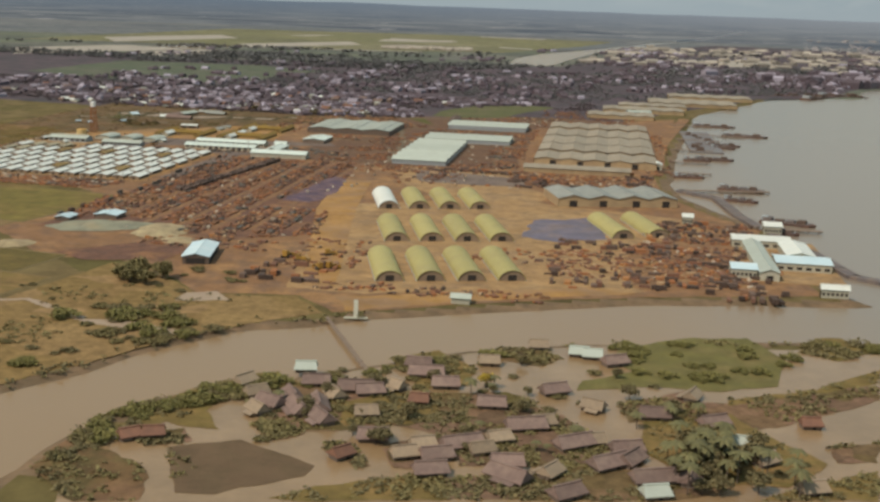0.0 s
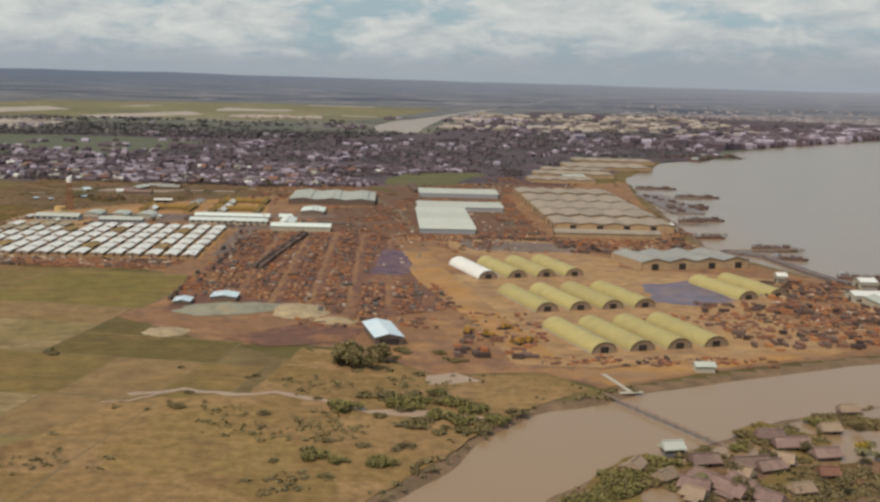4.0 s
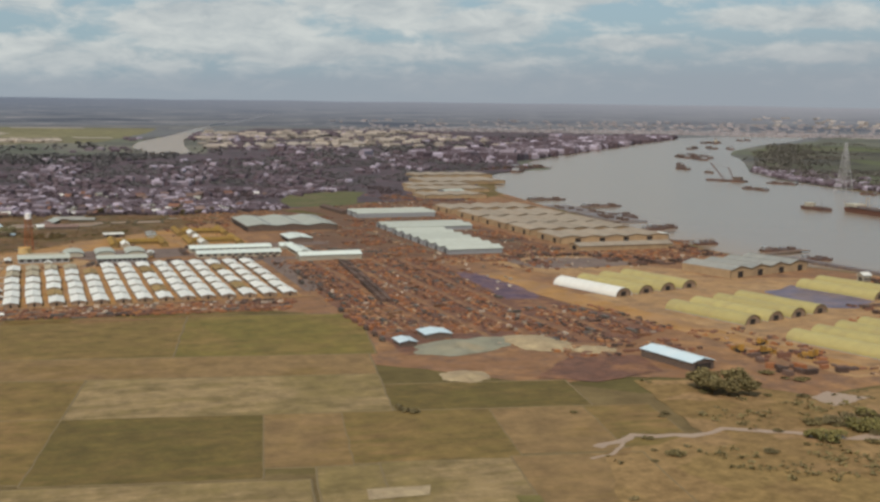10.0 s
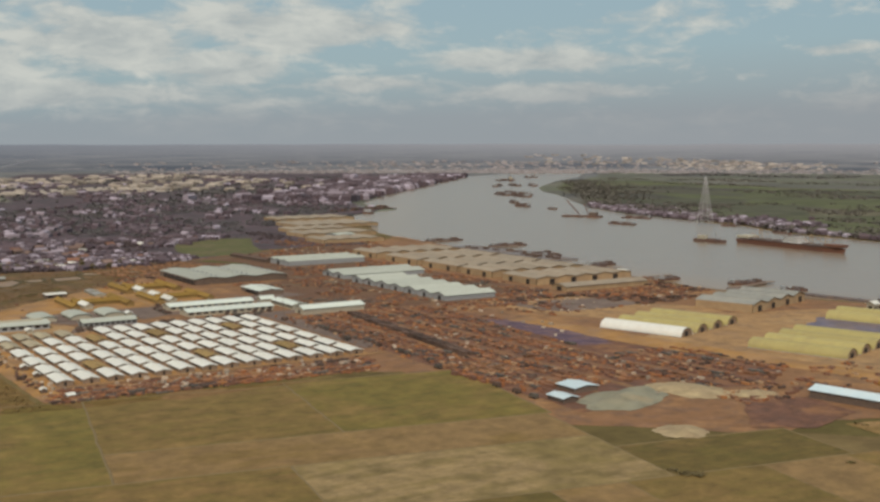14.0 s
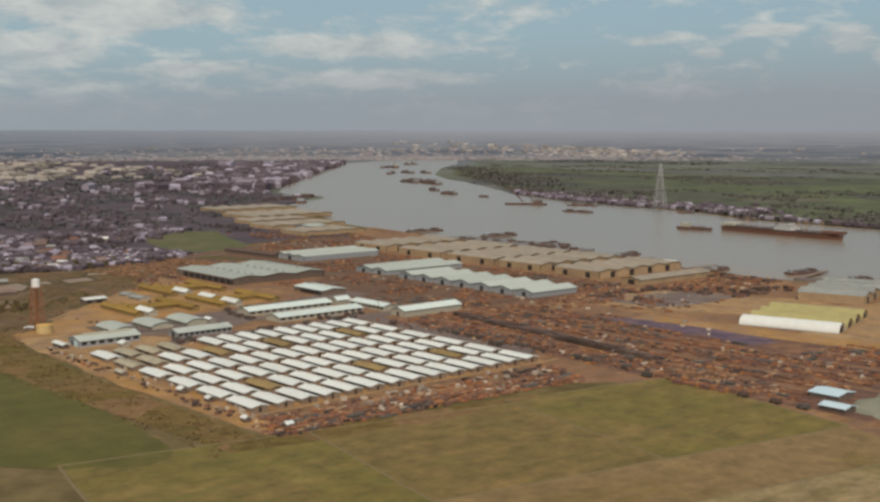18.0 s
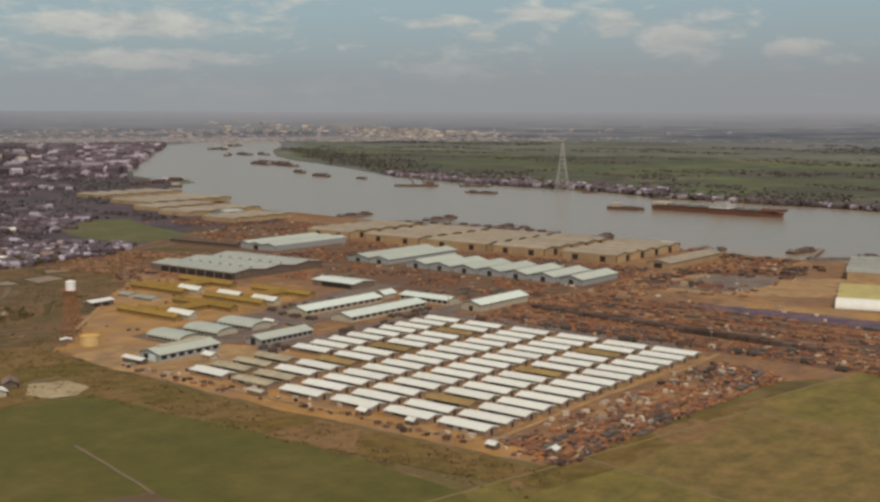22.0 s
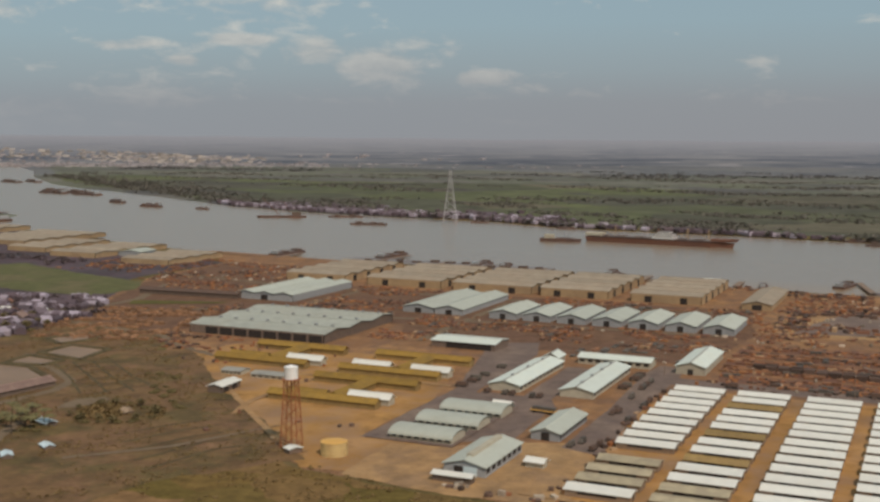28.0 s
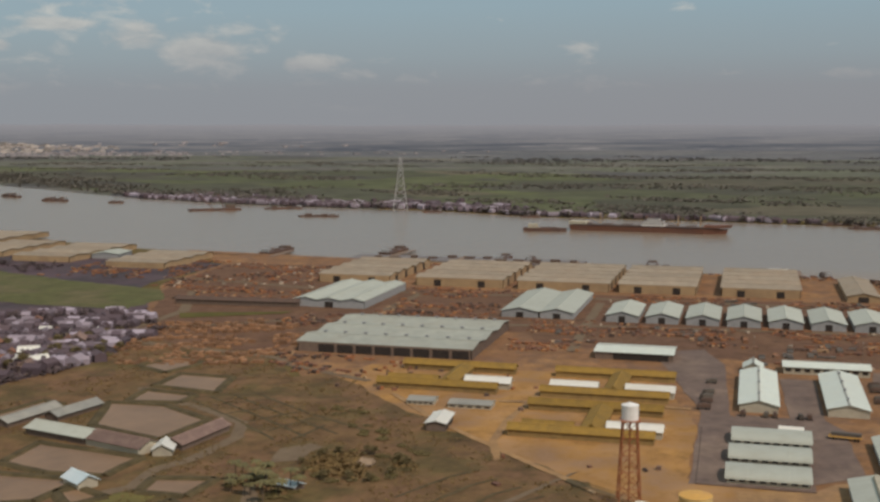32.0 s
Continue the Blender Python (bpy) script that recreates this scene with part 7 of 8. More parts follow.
HUTS = [(-122, 299, 20, 3), (-87, 329, 120, 2), (-82, 333, 110, 2), (-111, 350, 60, 1), (-95, 368, 10, 4), (-58, 382, 0, 0), (-46, 363, 10, 0), (-62, 357, 150, 1), (-29, 347, 5, 0), (-49, 300, 25, 1), (-34, 311, 30, 2), (-28, 308, 30, 1), (-17, 330, 20, 2),
        (-12, 334, 25, 1), (-2, 319, 35, 2), (3, 322, 20, 1), (8, 306, 40, 2), (14, 310, 60, 0), (22, 349, 5, 0), (35, 370, 70, 1), (-3, 410, 0, 4), (2, 408, 0, 4), (-18, 415, 5, 1), (10, 402, 30, 0), (-69, 350, 20, 0), (-74, 352, 10, 2), (-60, 311, 10, 0), (-97, 332, 150, 0),
        (-104, 340, 40, 1), (-78, 322, 130, 0), (-20, 300, 10, 0), (-8, 296, 60, 1), (20, 288, 20, 4), (46, 330, 0, 4), (52, 318, 40, 1), (70, 352, 10, 3), (-40, 290, 20, 0), (-128, 296, 40, 3), (30, 300, 80, 0), (62, 300, 20, 1), (-66, 296, 50, 3), (-10, 365, 30, 0), (-52, 345, 0, 3), (-99, 325, 140, 1), (-54, 373, 5, 2), (-40, 301, 25, 0), (-19, 291, 150, 2), (20, 298, 20, 2), (3, 352, 160, 1), (-88, 355, 10, 0), (-3, 283, 40, 0), (-79, 344, 130, 1), (-34, 391, 5, 1), (-92, 339, 120, 0), (-24, 318, 30, 1), (-45, 308, 25, 1), (13, 318, 20, 0), (-66, 330, 15, 1), (40, 346, 30, 0)]
for x, y, rz, k in HUTS:
    put(hp[k], at(x, y, 0.05, rz))

# foot bridge over the creek and landing stage
fb = thing("foot_bridge", -105.2, 438.5, 0, 0, "narrow plank foot bridge across the brown creek", "bridge")
bx, by = 30.9, -65.9
n = 26
for i in range(n):
    u0, u1 = i / n, (i + 1) / n
    a = math.atan2(by, bx)
    part("plank_deck", Solid().box(bx * (u0 + u1) / 2, by * (u0 + u1) / 2, 0.25, math.hypot(bx, by) / n * 0.97, 1.5, 0.14, a), PLANK, fb)
    if i % 2 == 0:
        for s in (-0.6, 0.6):
            part("post", Solid().bar((bx * u0 - math.sin(a) * s, by * u0 + math.cos(a) * s, -4), (bx * u0 - math.sin(a) * s, by * u0 + math.cos(a) * s, 0.9), 0.09), PLANK, fb)
ls = thing("landing_stage", -93.4, 440.5, 0, 12, "pale concrete T-shaped landing stage", "jetty")
part("walkway", Solid().box(0, 14, 0, 1.8, 27, 0.35), CREAM_WALL, ls)
part("platform", Solid().box(0, -0.6, -0.1, 9.5, 2.0, 0.4), CREAM_WALL, ls)


# ---- town houses ----
def box_house(s, x, y, l, w, h, rz):
    """A gabled house block added to a joined mesh."""
    c, q = math.cos(rz), math.sin(rz)
    tp = lambda px, py, pz: (x + c * px - q * py, y + q * px + c * py, pz)
    pr = [(-w / 2, 0), (w / 2, 0), (w / 2, h), (0, h + w * 0.28), (-w / 2, h)]
    s.hexa([tp(-l / 2, a, b) for a, b in pr], [tp(l / 2, a, b) for a, b in pr])


town = Solid()
r3 = random.Random(8)
house_protos = [gable("town_house", 9, 6, 3, 4.8, rf, wl_, lab, "house", "town houses", over=0.4, doors=[("s", 0, 1, 2)])
                for rf, wl_, lab in ((WHITE_ROOF, CREAM_WALL, "small house with a white sheet roof"), (GREY_ROOF, CREAM_WALL, "small house with a grey sheet roof"), (RUST_ROOF, WOOD_WALL, "small house with a rusty roof"), (THATCH, WOOD_WALL, "small thatched house among trees"))]
placed = 0
EDGE_TOWN = [(-640, 1275), (-520, 1250), (-420, 1246), (-330, 1244), (-275, 1275), (-245, 1300), (-240, 1345), (-300, 1380), (-640, 1380)]
for _ in range(420):
    x, y = r3.uniform(-560, -240), r3.uniform(1244, 1380)
    if inside(x, y, EDGE_TOWN) and noise.noise(Vector((x * 0.025, y * 0.025, 16.0))) > -0.15 and placed < 95:
        put(house_protos[r3.choice((0, 1, 1, 2, 2, 3, 3))], at(x, y, 0, r3.choice((20, 110)) + r3.uniform(-20, 20)) @ Matrix.Scale(r3.uniform(0.6, 0.95), 4))
        placed += 1
for _ in range(6000):
    x, y = r3.uniform(-760, 700), r3.uniform(1225, 2650)
    if not inside(x, y, TOWN_POLY) or inside(x, y, [(-196, 1296), (-194, 1376), (-170, 1455), (-92, 1510), (-50, 1488), (-90, 1395), (-110, 1316), (-150, 1294)]):
        continue
    if noise.noise(Vector((x * 0.011, y * 0.008, 6.0))) < -0.08 + 0.25 * r3.random():
        continue
    if signed(np.array([x]), np.array([y]), RIVER)[0] < 12:
        continue
    if x > -30 and 1340 < y < 1850 and x < 220:
        continue
    if placed < 200 and y < 1500:
        put(r3.choice(house_protos), at(x, y, 0, r3.uniform(0, 180)) @ Matrix.Scale(r3.uniform(0.8, 1.4), 4))
        placed += 1
    else:
        box_house(town, x, y, r3.uniform(6, 14), r3.uniform(5, 8), r3.uniform(2.5, 4.5), r3.uniform(0, 3.1))
    if len(town.f) > 14000:
        break
for _ in range(900):
    x, y = r3.uniform(-900, -430), r3.uniform(1290, 1640)
    if y > 1265 - 0.16 * (x + 430) and noise.noise(Vector((x * 0.012, y * 0.012, 29.0))) > -0.05:
        box_house(town, x, y, r3.uniform(6, 14), r3.uniform(5, 8), r3.uniform(2.5, 4.0), r3.uniform(0, 3.1))
for _ in range(900):
    a, d = r3.uniform(0, 1), abs(r3.gauss(0, 130))
    x, y = 460 + a * 1200 - d * 0.75, 2200 + a * 1400 + d * 0.6
    box_house(town, x, y, r3.uniform(14, 40), r3.uniform(10, 18), r3.uniform(4, 12), r3.uniform(0, 3.1))
for _ in range(420):
    u, d = r3.uniform(0, 1) ** 0.8, abs(r3.gauss(0, 18)) + 8
    y = 880 + u * 1000
    x = float(np.interp(y, [854, 1000, 1218, 1330, 1450, 1640, 1831, 1915], [507, 532, 552, 610, 625, 660, 739, 800])) + d * (1.0 if y > 1250 else 0.5)
    if signed(np.array([x]), np.array([y]), RIVER)[0] > 8:
        box_house(town, x, y, r3.uniform(7, 14), r3.uniform(5, 8), r3.uniform(2.5, 4), r3.uniform(0, 3.1))
for _ in range(2600):
    x, y = r3.uniform(-1000, 1000), r3.uniform(2150, 4200)
    if noise.noise(Vector((x * 0.0045, y * 0.003, 12.0))) < 0.08 + 0.2 * r3.random() or min(signed(np.array([x]), np.array([y]), p)[0] for p in (RIVER, BRANCH)) < 15 or (x > 250 + (y - 2200) * 0.9):
        continue
    k = 1 + (y - 2150) / 2500
    if not inside(x, y, AIRFIELD):
        box_house(town, x, y, k * r3.uniform(7, 18), k * r3.uniform(5, 9), r3.uniform(2.5, 4), r3.uniform(0, 3.1))
for _ in range(1500):
    x, y = r3.uniform(-520, -60), r3.uniform(1246, 1560)
    if inside(x, y, [(-640, 1275), (-520, 1250), (-330, 1245), (-262, 1292), (-212, 1400), (-100, 1475), (-20, 1470), (-20, 1560), (-640, 1560)]) and noise.noise(Vector((x * 0.02, y * 0.02, 16.0))) > -0.1:
        box_house(town, x, y, r3.uniform(5, 10), r3.uniform(4, 6), r3.uniform(2.2, 3.2), r3.choice((0.3, 1.9)) + r3.uniform(-.3, .3))
for _ in range(620):
    y = r3.uniform(1230, 1760)
    x = float(np.interp(y, [1218, 1330, 1450, 1640, 1831], [552, 610, 625, 660, 739])) + 12 + abs(r3.gauss(0, 48))
    if noise.noise(Vector((x * 0.02, y * 0.012, 19.0))) > -0.1 and signed(np.array([x]), np.array([y]), RIVER)[0] > 8:
        box_house(town, x, y, r3.uniform(6, 13), r3.uniform(5, 8), r3.uniform(2.5, 4.5), r3.uniform(0, 3.1))
for _ in range(800):
    x, y = r3.uniform(-350, -195), r3.uniform(1226, 1362)
    if inside(x, y, [(-226, 1358), (-196, 1292), (-255, 1240), (-300, 1250), (-335, 1238), (-350, 1275), (-300, 1330)]) and noise.noise(Vector((x * 0.03, y * 0.03, 23.0))) > -0.05:
        box_house(town, x, y, r3.uniform(4, 9), r3.uniform(3.5, 5.5), r3.uniform(2.0, 3.0), r3.choice((0.3, 1.9)) + r3.uniform(-.3, .3))
tagged(new("far_town", town.mesh("far_town", HOUSE_STUFF)), "countless small pale and brown far houses", "town", "", "stuff")
blocks = Solid()
for _ in range(330):
    u = r3.random()
    if u < 0.62:
        x, y = r3.uniform(-60, 900), r3.uniform(2750, 4300)
        if not inside(x, y, [(-70, 2850), (300, 2620), (760, 2760), (1300, 3500), (900, 4300), (150, 4300), (20, 3500)]):
            continue
    else:
        k = r3.randrange(3)
        x, y = ((-580, 3200), (-500, 3230), (-420, 3220))[k]
        x, y = x + r3.uniform(-20, 30), y + r3.uniform(-30, 60)
    box_house(blocks, x, y, r3.uniform(18, 48), r3.uniform(9, 16), r3.uniform(3, 6), r3.choice((0.2, 0.3, 1.8)) + r3.uniform(-.1, .1))
tagged(new("far_depot_sheds", blocks.mesh("far_depot_sheds", PALE_BLOCKS)), "rows of pale far warehouses beyond the town", "warehouses", "", "stuff")
city, bright = Solid(), Solid()
for _ in range(1900):
    a = radians(r3.gauss(56, 10))
    if a > radians(76):
        continue
    r = r3.uniform(4250, 5080)
    z = np.interp(r, [p[0] for p in prof[:4]], [p[1] for p in prof[:4]])
    x, y = RC[0] + r * math.cos(a), RC[1] + r * math.sin(a)
    z = max(z, 0.0)
    city.box(x, y, z - 8, r3.uniform(8, 30), r3.uniform(8, 24), r3.uniform(1.5, 4.5) * (1.8 if r3.random() < 0.05 else 1) + 8, r3.uniform(0, 3))
for _ in range(300):
    a, r = radians(r3.choice((35.8 + r3.gauss(0, 1.5), r3.uniform(31, 47)))), r3.uniform(4940, 5090)
    x, y = -772 + r * math.cos(a), 923 + r * math.sin(a)
    z = float(np.interp(math.hypot(x - RC[0], y - RC[1]), [q[0] for q in prof[:4]], [q[1] for q in prof[:4]]))
    bright.box(x, y, z - 12, r3.uniform(8, 34), r3.uniform(8, 30), r3.uniform(1.5, 5) * (2 if r3.random() < 0.06 else 1) + 12, r3.uniform(0, 3))
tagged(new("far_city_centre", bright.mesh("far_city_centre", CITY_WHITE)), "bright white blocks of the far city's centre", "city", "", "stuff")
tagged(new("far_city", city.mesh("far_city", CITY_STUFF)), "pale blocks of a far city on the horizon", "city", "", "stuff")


# ---- ships, barges, jetties ----
def hull(l, w, h, material, bow=0.2):
    s = Solid()
    low, high = [], []
    for x, y in ((-l / 2, -w / 2), (l / 2 - l * bow, -w / 2), (l / 2, 0), (l / 2 - l * bow, w / 2), (-l / 2, w / 2)):
        low.append((x * 0.96, y * 0.9, -2))
        high.append((x, y, h))
    s.hexa(low, high)
    return s


def barge(l, w, label, cargo=True, seed=0):
    r = random.Random(seed)
    b = thing("barge", 0, 0, -1.2, 0, label, "barge", "moored barges")
    part("hull", hull(l, w, 1.6, HULL, 0.1), HULL, b)
    part("deck", Solid().box(-l * 0.04, 0, 1.6, l * 0.84, w * 0.86, 0.15), DECK, b)
    if cargo:
        for k in range(4):
            part("cargo", Solid().box(-l * 0.36 + k * l * 0.2, r.uniform(-.4, .4), 1.7, l * 0.15, w * 0.7, r.uniform(0.6, 2.2)), DARK_STUFF if k % 2 else DECK, b)
    part("deckhouse", Solid().box(-l * 0.42, 0, 1.7, l * 0.1, w * 0.6, 2.3), GREY_WALL, b)
    return b


bp_ = [barge(34, 9, "dark flat barge with cargo", True, 1), barge(24, 6, "small dark sampan barge", True, 2), barge(48, 11, "long flat grey barge", True, 3)]
seen_b = set()
for x, y, rz, k in ((126, 1345, -5, 2), (150, 1250, -3, 2), (118, 1150, 0, 0), (100, 1033, 4, 0), (84, 1022, 0, 1), (70, 912, 5, 1), (104, 858, -12, 0), (98, 806, -15, 1), (118, 726, -20, 0), (108, 692, -25, 1), (116, 1128, 2, 1),
                    (1290, 2800, 70, 2), (1330, 2770, 60, 2), (975, 2380, 80, 2), (960, 2310, 80, 0), (658, 1912, 90, 1), (646, 1808, 90, 1), (490, 1450, 100, 2), (1800, 3420, 60, 2), (1850, 3450, 60, 2), (385, 1980, 20, 2), (330, 1900, 60, 2), (560, 905, 95, 1), (920, 2340, 75, 2), (905, 2250, 75, 2), (1225, 2790, 45, 2), (1550, 3200, 10, 2), (725, 2030, 70, 1), (600, 1540, 120, 2), 
                    (520, 870, 90, 2), (545, 1210, 100, 1), (480, 850, 95, 0), (590, 1340, 110, 1), ):
    put(bp_[k], at(x, y, -1.2, rz) @ Matrix.Scale(1.7 if y > 1850 else 1.0, 4))

cargo = thing("cargo_ship", 392, 1062, -1.2, 264, "long rust-red freighter with a white bridge", "ship")
part("hull", hull(158, 18, 5, HULL_RED, 0.14), HULL_RED, cargo)
part("deck", Solid().box(-6, 0, 6, 140, 16, 0.4), DECK, cargo)
part("forecastle", Solid().hexa([(56, -8, 6), (70, -6, 6), (81, 0, 6), (70, 6, 6), (56, 8, 6)], [(56, -8, 8.6), (71, -6, 8.6), (83, 0, 9.4), (71, 6, 8.6), (56, 8, 8.6)]), HULL_RED, cargo)
for l, w, z, h in ((22, 15, 6.4, 2.6), (19, 14, 9.0, 2.3), (12, 13, 11.3, 2.2)):
    part("bridge_deck", Solid().box(6, 0, z, l, w, h), WHITE_PAINT, cargo, "white bridge house")
    part("deck_rail", Solid().box(6, 0, z + h, l + 1.2, w + 1.2, 0.25), DECK, cargo)
part("funnel", Solid().bar((-1, 0, 8), (-1.5, 0, 16), 1.7, 14, 1.5), HULL, cargo)
part("poop", Solid().box(-70, 0, 6, 18, 15, 3), CREAM_WALL, cargo)
for x in (-48, 30, 52):
    mast = part("mast", Solid().bar((x, -2, 7), (x, -1.6, 17), 0.3).bar((x, 2, 7), (x, 1.6, 17), 0.3).box(x, 0, 16.4, 0.8, 4.4, 0.6), TAN_WALL, cargo)
    for s in (-1, 1):
        part("derrick", Solid().bar((x, s * 2, 8), (x + 9 * s, s * 4, 13), 0.2), TAN_WALL, mast)
for x in (-60, -40, -20, 26, 43):
    part("hatch", Solid().box(x, 0, 6.4, 10, 9, 1.2), DECK, cargo)
tug = thing("coaster_ship", 373, 1162, -1.2, 276, "small grey coaster moored ahead of the freighter", "ship")
part("hull", hull(44, 10, 3.4, HULL, 0.16), HULL, tug)
part("deckhouse", Solid().box(-12, 0, 3.4, 10, 7, 4), CREAM_WALL, tug)
part("mast", Solid().bar((6, 0, 3), (6, 0, 13), 0.25), STEEL_GREY, tug)
part("hold_cover", Solid().box(4, 0, 3.4, 16, 6, 1), DECK, tug)
crane = thing("crane_barge", 551, 1612, -1.2, 122, "dark floating crane with a raised lattice jib", "crane barge")
part("hull", hull(66, 14, 2.4, HULL, 0.08), HULL, crane)
part("deck", Solid().box(-3, 0, 2.4, 58, 12.4, 0.2), DECK, crane)
part("machinery_house", Solid().box(-20, 0, 2.5, 12, 9, 5), WOOD_WALL, crane)
for s_ in (-3, 3):
    part("jib", Solid().bar((2, s_, 2.6), (26, s_ * 0.3, 27), 0.5, 5), HULL, crane)
    part("mast", Solid().bar((-12, s_, 2.6), (-4, s_ * 0.4, 21), 0.45, 5), HULL, crane)
for k in range(6):
    u = (k + 0.5) / 6
    part("jib_brace", Solid().bar((2 + 24 * u, -3 * (1 - 0.7 * u), 2.6 + 24.4 * u), (2 + 24 * u, 3 * (1 - 0.7 * u), 2.6 + 24.4 * u), 0.22, 4), HULL, crane)
part("stay", Solid().bar((-4, 0, 21), (26, 0, 27), 0.15, 4), HULL, crane)
fpier = thing("far_pier", 344, 1948, 0, 20.4, "long dark timber pier with moored craft", "pier")
part("deck", Solid().box(0, 0, 0.1, 180, 9, 0.5), HULL, fpier)
for k in range(16):
    part("post", Solid().bar((-86 + 11.5 * k, -3.5, -5), (-86 + 11.5 * k, -3.5, 0.8), 0.35), HULL, fpier)
    part("post", Solid().bar((-86 + 11.5 * k, 3.5, -5), (-86 + 11.5 * k, 3.5, 0.8), 0.35), HULL, fpier)
for k in range(6):
    part("cargo", Solid().box(-70 + 26 * k, 0, 0.6, 12, 6, 2.5 + (k % 3)), DARK_STUFF, fpier)
for x, y, rz, l in ((1550, 3180, 60, 90),):
    s2 = thing("far_freighter", x, y, -1.2, rz, "far dark freighter at anchor with a mast", "ship", "far ships")
    part("hull", hull(l, 13, 5, HULL, 0.15), HULL, s2)
    part("bridge", Solid().box(-l * 0.2, 0, 5, l * 0.16, 9, 7), CREAM_WALL, s2, "pale bridge house")
    part("mast", Solid().bar((l * 0.1, 0, 5), (l * 0.1, 0, 22), 0.5), HULL, s2)
    part("funnel", Solid().bar((-l * .25, 0, 10), (-l * .25, 0, 16), 1.4, 12), HULL, s2)

for x, y, l, rz in ((76, 1330, 46, 0), (80, 1240, 70, -6), (74, 1180, 44, 0), (64, 1090, 40, 0), (60, 1000, 34, 0), (58, 930, 30, 0), (58, 836, 66, 12), (84, 700, 50, 0)):
    j = thing("jetty", x, y, 0, rz, "timber jetty running out from the river bank", "jetty", "jetties")
    part("deck", Solid().box(l / 2, 0, 0.1, l, 4.5, 0.4), PLANK, j)
    for k in range(int(l / 6) + 1):
        for s in (-1.8, 1.8):
            part("post", Solid().bar((k * 6, s, -5), (k * 6, s, 0.8), 0.2), PLANK, j)
dike = thing("breakwater", 76, 836, 0, 0, "long narrow mole with moored craft", "mole")
MOLE = [(-18, 0), (6, -24), (14, -95), (30, -165), (42, -205), (52, -255), (64, -264)]
for (xa, ya), (xb, yb) in zip(MOLE, MOLE[1:]):
    n = max(1, round(math.dist((xa, ya), (xb, yb)) / 18))
    for i in range(n):
        u = (i + 0.5) / n
        part("mole_block", Solid().box(xa + (xb - xa) * u, ya + (yb - ya) * u, -2, math.dist((xa, ya), (xb, yb)) / n + 0.8, 7, 2.5, math.atan2(yb - ya, xb - xa)), DECK, dike)
for x0, x1, y0, y1, along, rf in ((75, 106, 637, 651, "x", WHITE_ROOF), (99, 113, 602, 636, "y", WHITE_ROOF), (91, 118, 582, 601, "x", BLUE_ROOF), (80, 89, 556, 634, "y", MINT_ROOF), (67, 79, 561, 575, "x", BLUE_ROOF),
                              (104, 116, 530, 533.5, "x", WHITE_ROOF), (98, 108, 684, 696, "x", WHITE_ROOF), (43, 50, 938, 950, "y", WHITE_ROOF), (52, 58, 700, 706, "x", WHITE_ROOF)):
    span("quay_building", x0, x1, y0, y1, along, 4.5, 6.0, rf, CREAM_WALL, "low quay building with a pale roof", "building", "quay buildings", doors=[("w", 0, 3, 3)], windows=[("s", 6, 1.2, 1.4)])
quay = thing("quay_apron", 98, 606, 0, 0, "concrete quay at the creek mouth", "quay")
part("slab", Solid().box(0, 0, -3, 46, 104, 3.3), SANDY, quay)


# ---- power pylon across the river ----
pyl = thing("power_pylon", 582, 1378, 0, 20, "tall grey lattice power pylon on the far bank", "pylon")
PH = 66.0
lev = [0, 10, 19, 27, 34, 40, 46, 52, 59, PH]
wd = lambda z: 8.0 * (1 - z / PH) ** 1.15 + 0.9
for sx in (-1, 1):
    for sy in (-1, 1):
        for a, b in zip(lev, lev[1:]):
            leg = Solid().bar((sx * wd(a), sy * wd(a), a), (sx * wd(b), sy * wd(b), b), 0.34, 4)
            part("leg", leg, PYLON_STEEL, pyl)
for a, b in zip(lev, lev[1:]):
    for (ax, ay), (bx_, by_) in (((-1, -1), (1, -1)), ((1, -1), (1, 1)), ((1, 1), (-1, 1)), ((-1, 1), (-1, -1))):
        part("brace", Solid().bar((ax * wd(a), ay * wd(a), a), (bx_ * wd(b), by_ * wd(b), b), 0.17, 4).bar((bx_ * wd(a), by_ * wd(a), a), (ax * wd(b), ay * wd(b), b), 0.17, 4), PYLON_STEEL, pyl)
for z, l in ((44, 11), (50, 9), (56, 7)):
    part("cross_arm", Solid().bar((-l, 0, z), (l, 0, z), 0.22, 4).bar((-l, 0, z), (0, 0, z + 2.4), 0.2, 4).bar((l, 0, z), (0, 0, z + 2.4), 0.2, 4), PYLON_STEEL, pyl)


# ---- fish farm sheds ----
gable("fish_farm_shed", 27, 9.5, 2.6, 4.2, MINT_ROOF, WOOD_WALL, "long pond-side shed with a pale sheet roof", "shed", "pond sheds", place=at(-438, 1180, 0, 76))
gable("fish_farm_shed", 24, 9.5, 2.6, 4.4, THATCH, CREAM_WALL, "long pond-side shed with a grey thatched roof", "shed", "pond sheds", place=at(-444.5, 1155, 0, 73))
gable("fish_farm_shed", 27, 7, 2.4, 4.0, THATCH, WOOD_WALL, "long grey shed on a pond bank", "shed", "pond sheds", place=at(-430, 1136, 0, -8))
gable("fish_farm_shed", 22, 6, 2.2, 3.6, GREY_ROOF, WOOD_WALL, "long low shed with a grey roof on a pond bank", "shed", "pond sheds", place=at(-410.5, 1194.5, 0, -11))
gable("fish_farm_shed", 26, 6, 2.2, 3.6, GREY_ROOF, WOOD_WALL, "long low shed with a grey roof on a pond bank", "shed", "pond sheds", place=at(-421, 1206, 0, -8))
gable("pond_house", 8, 6, 2.4, 4.0, WHITE_ROOF, CREAM_WALL, "small white house between pond sheds", "house", "", place=at(-447, 1139, 0, 20))
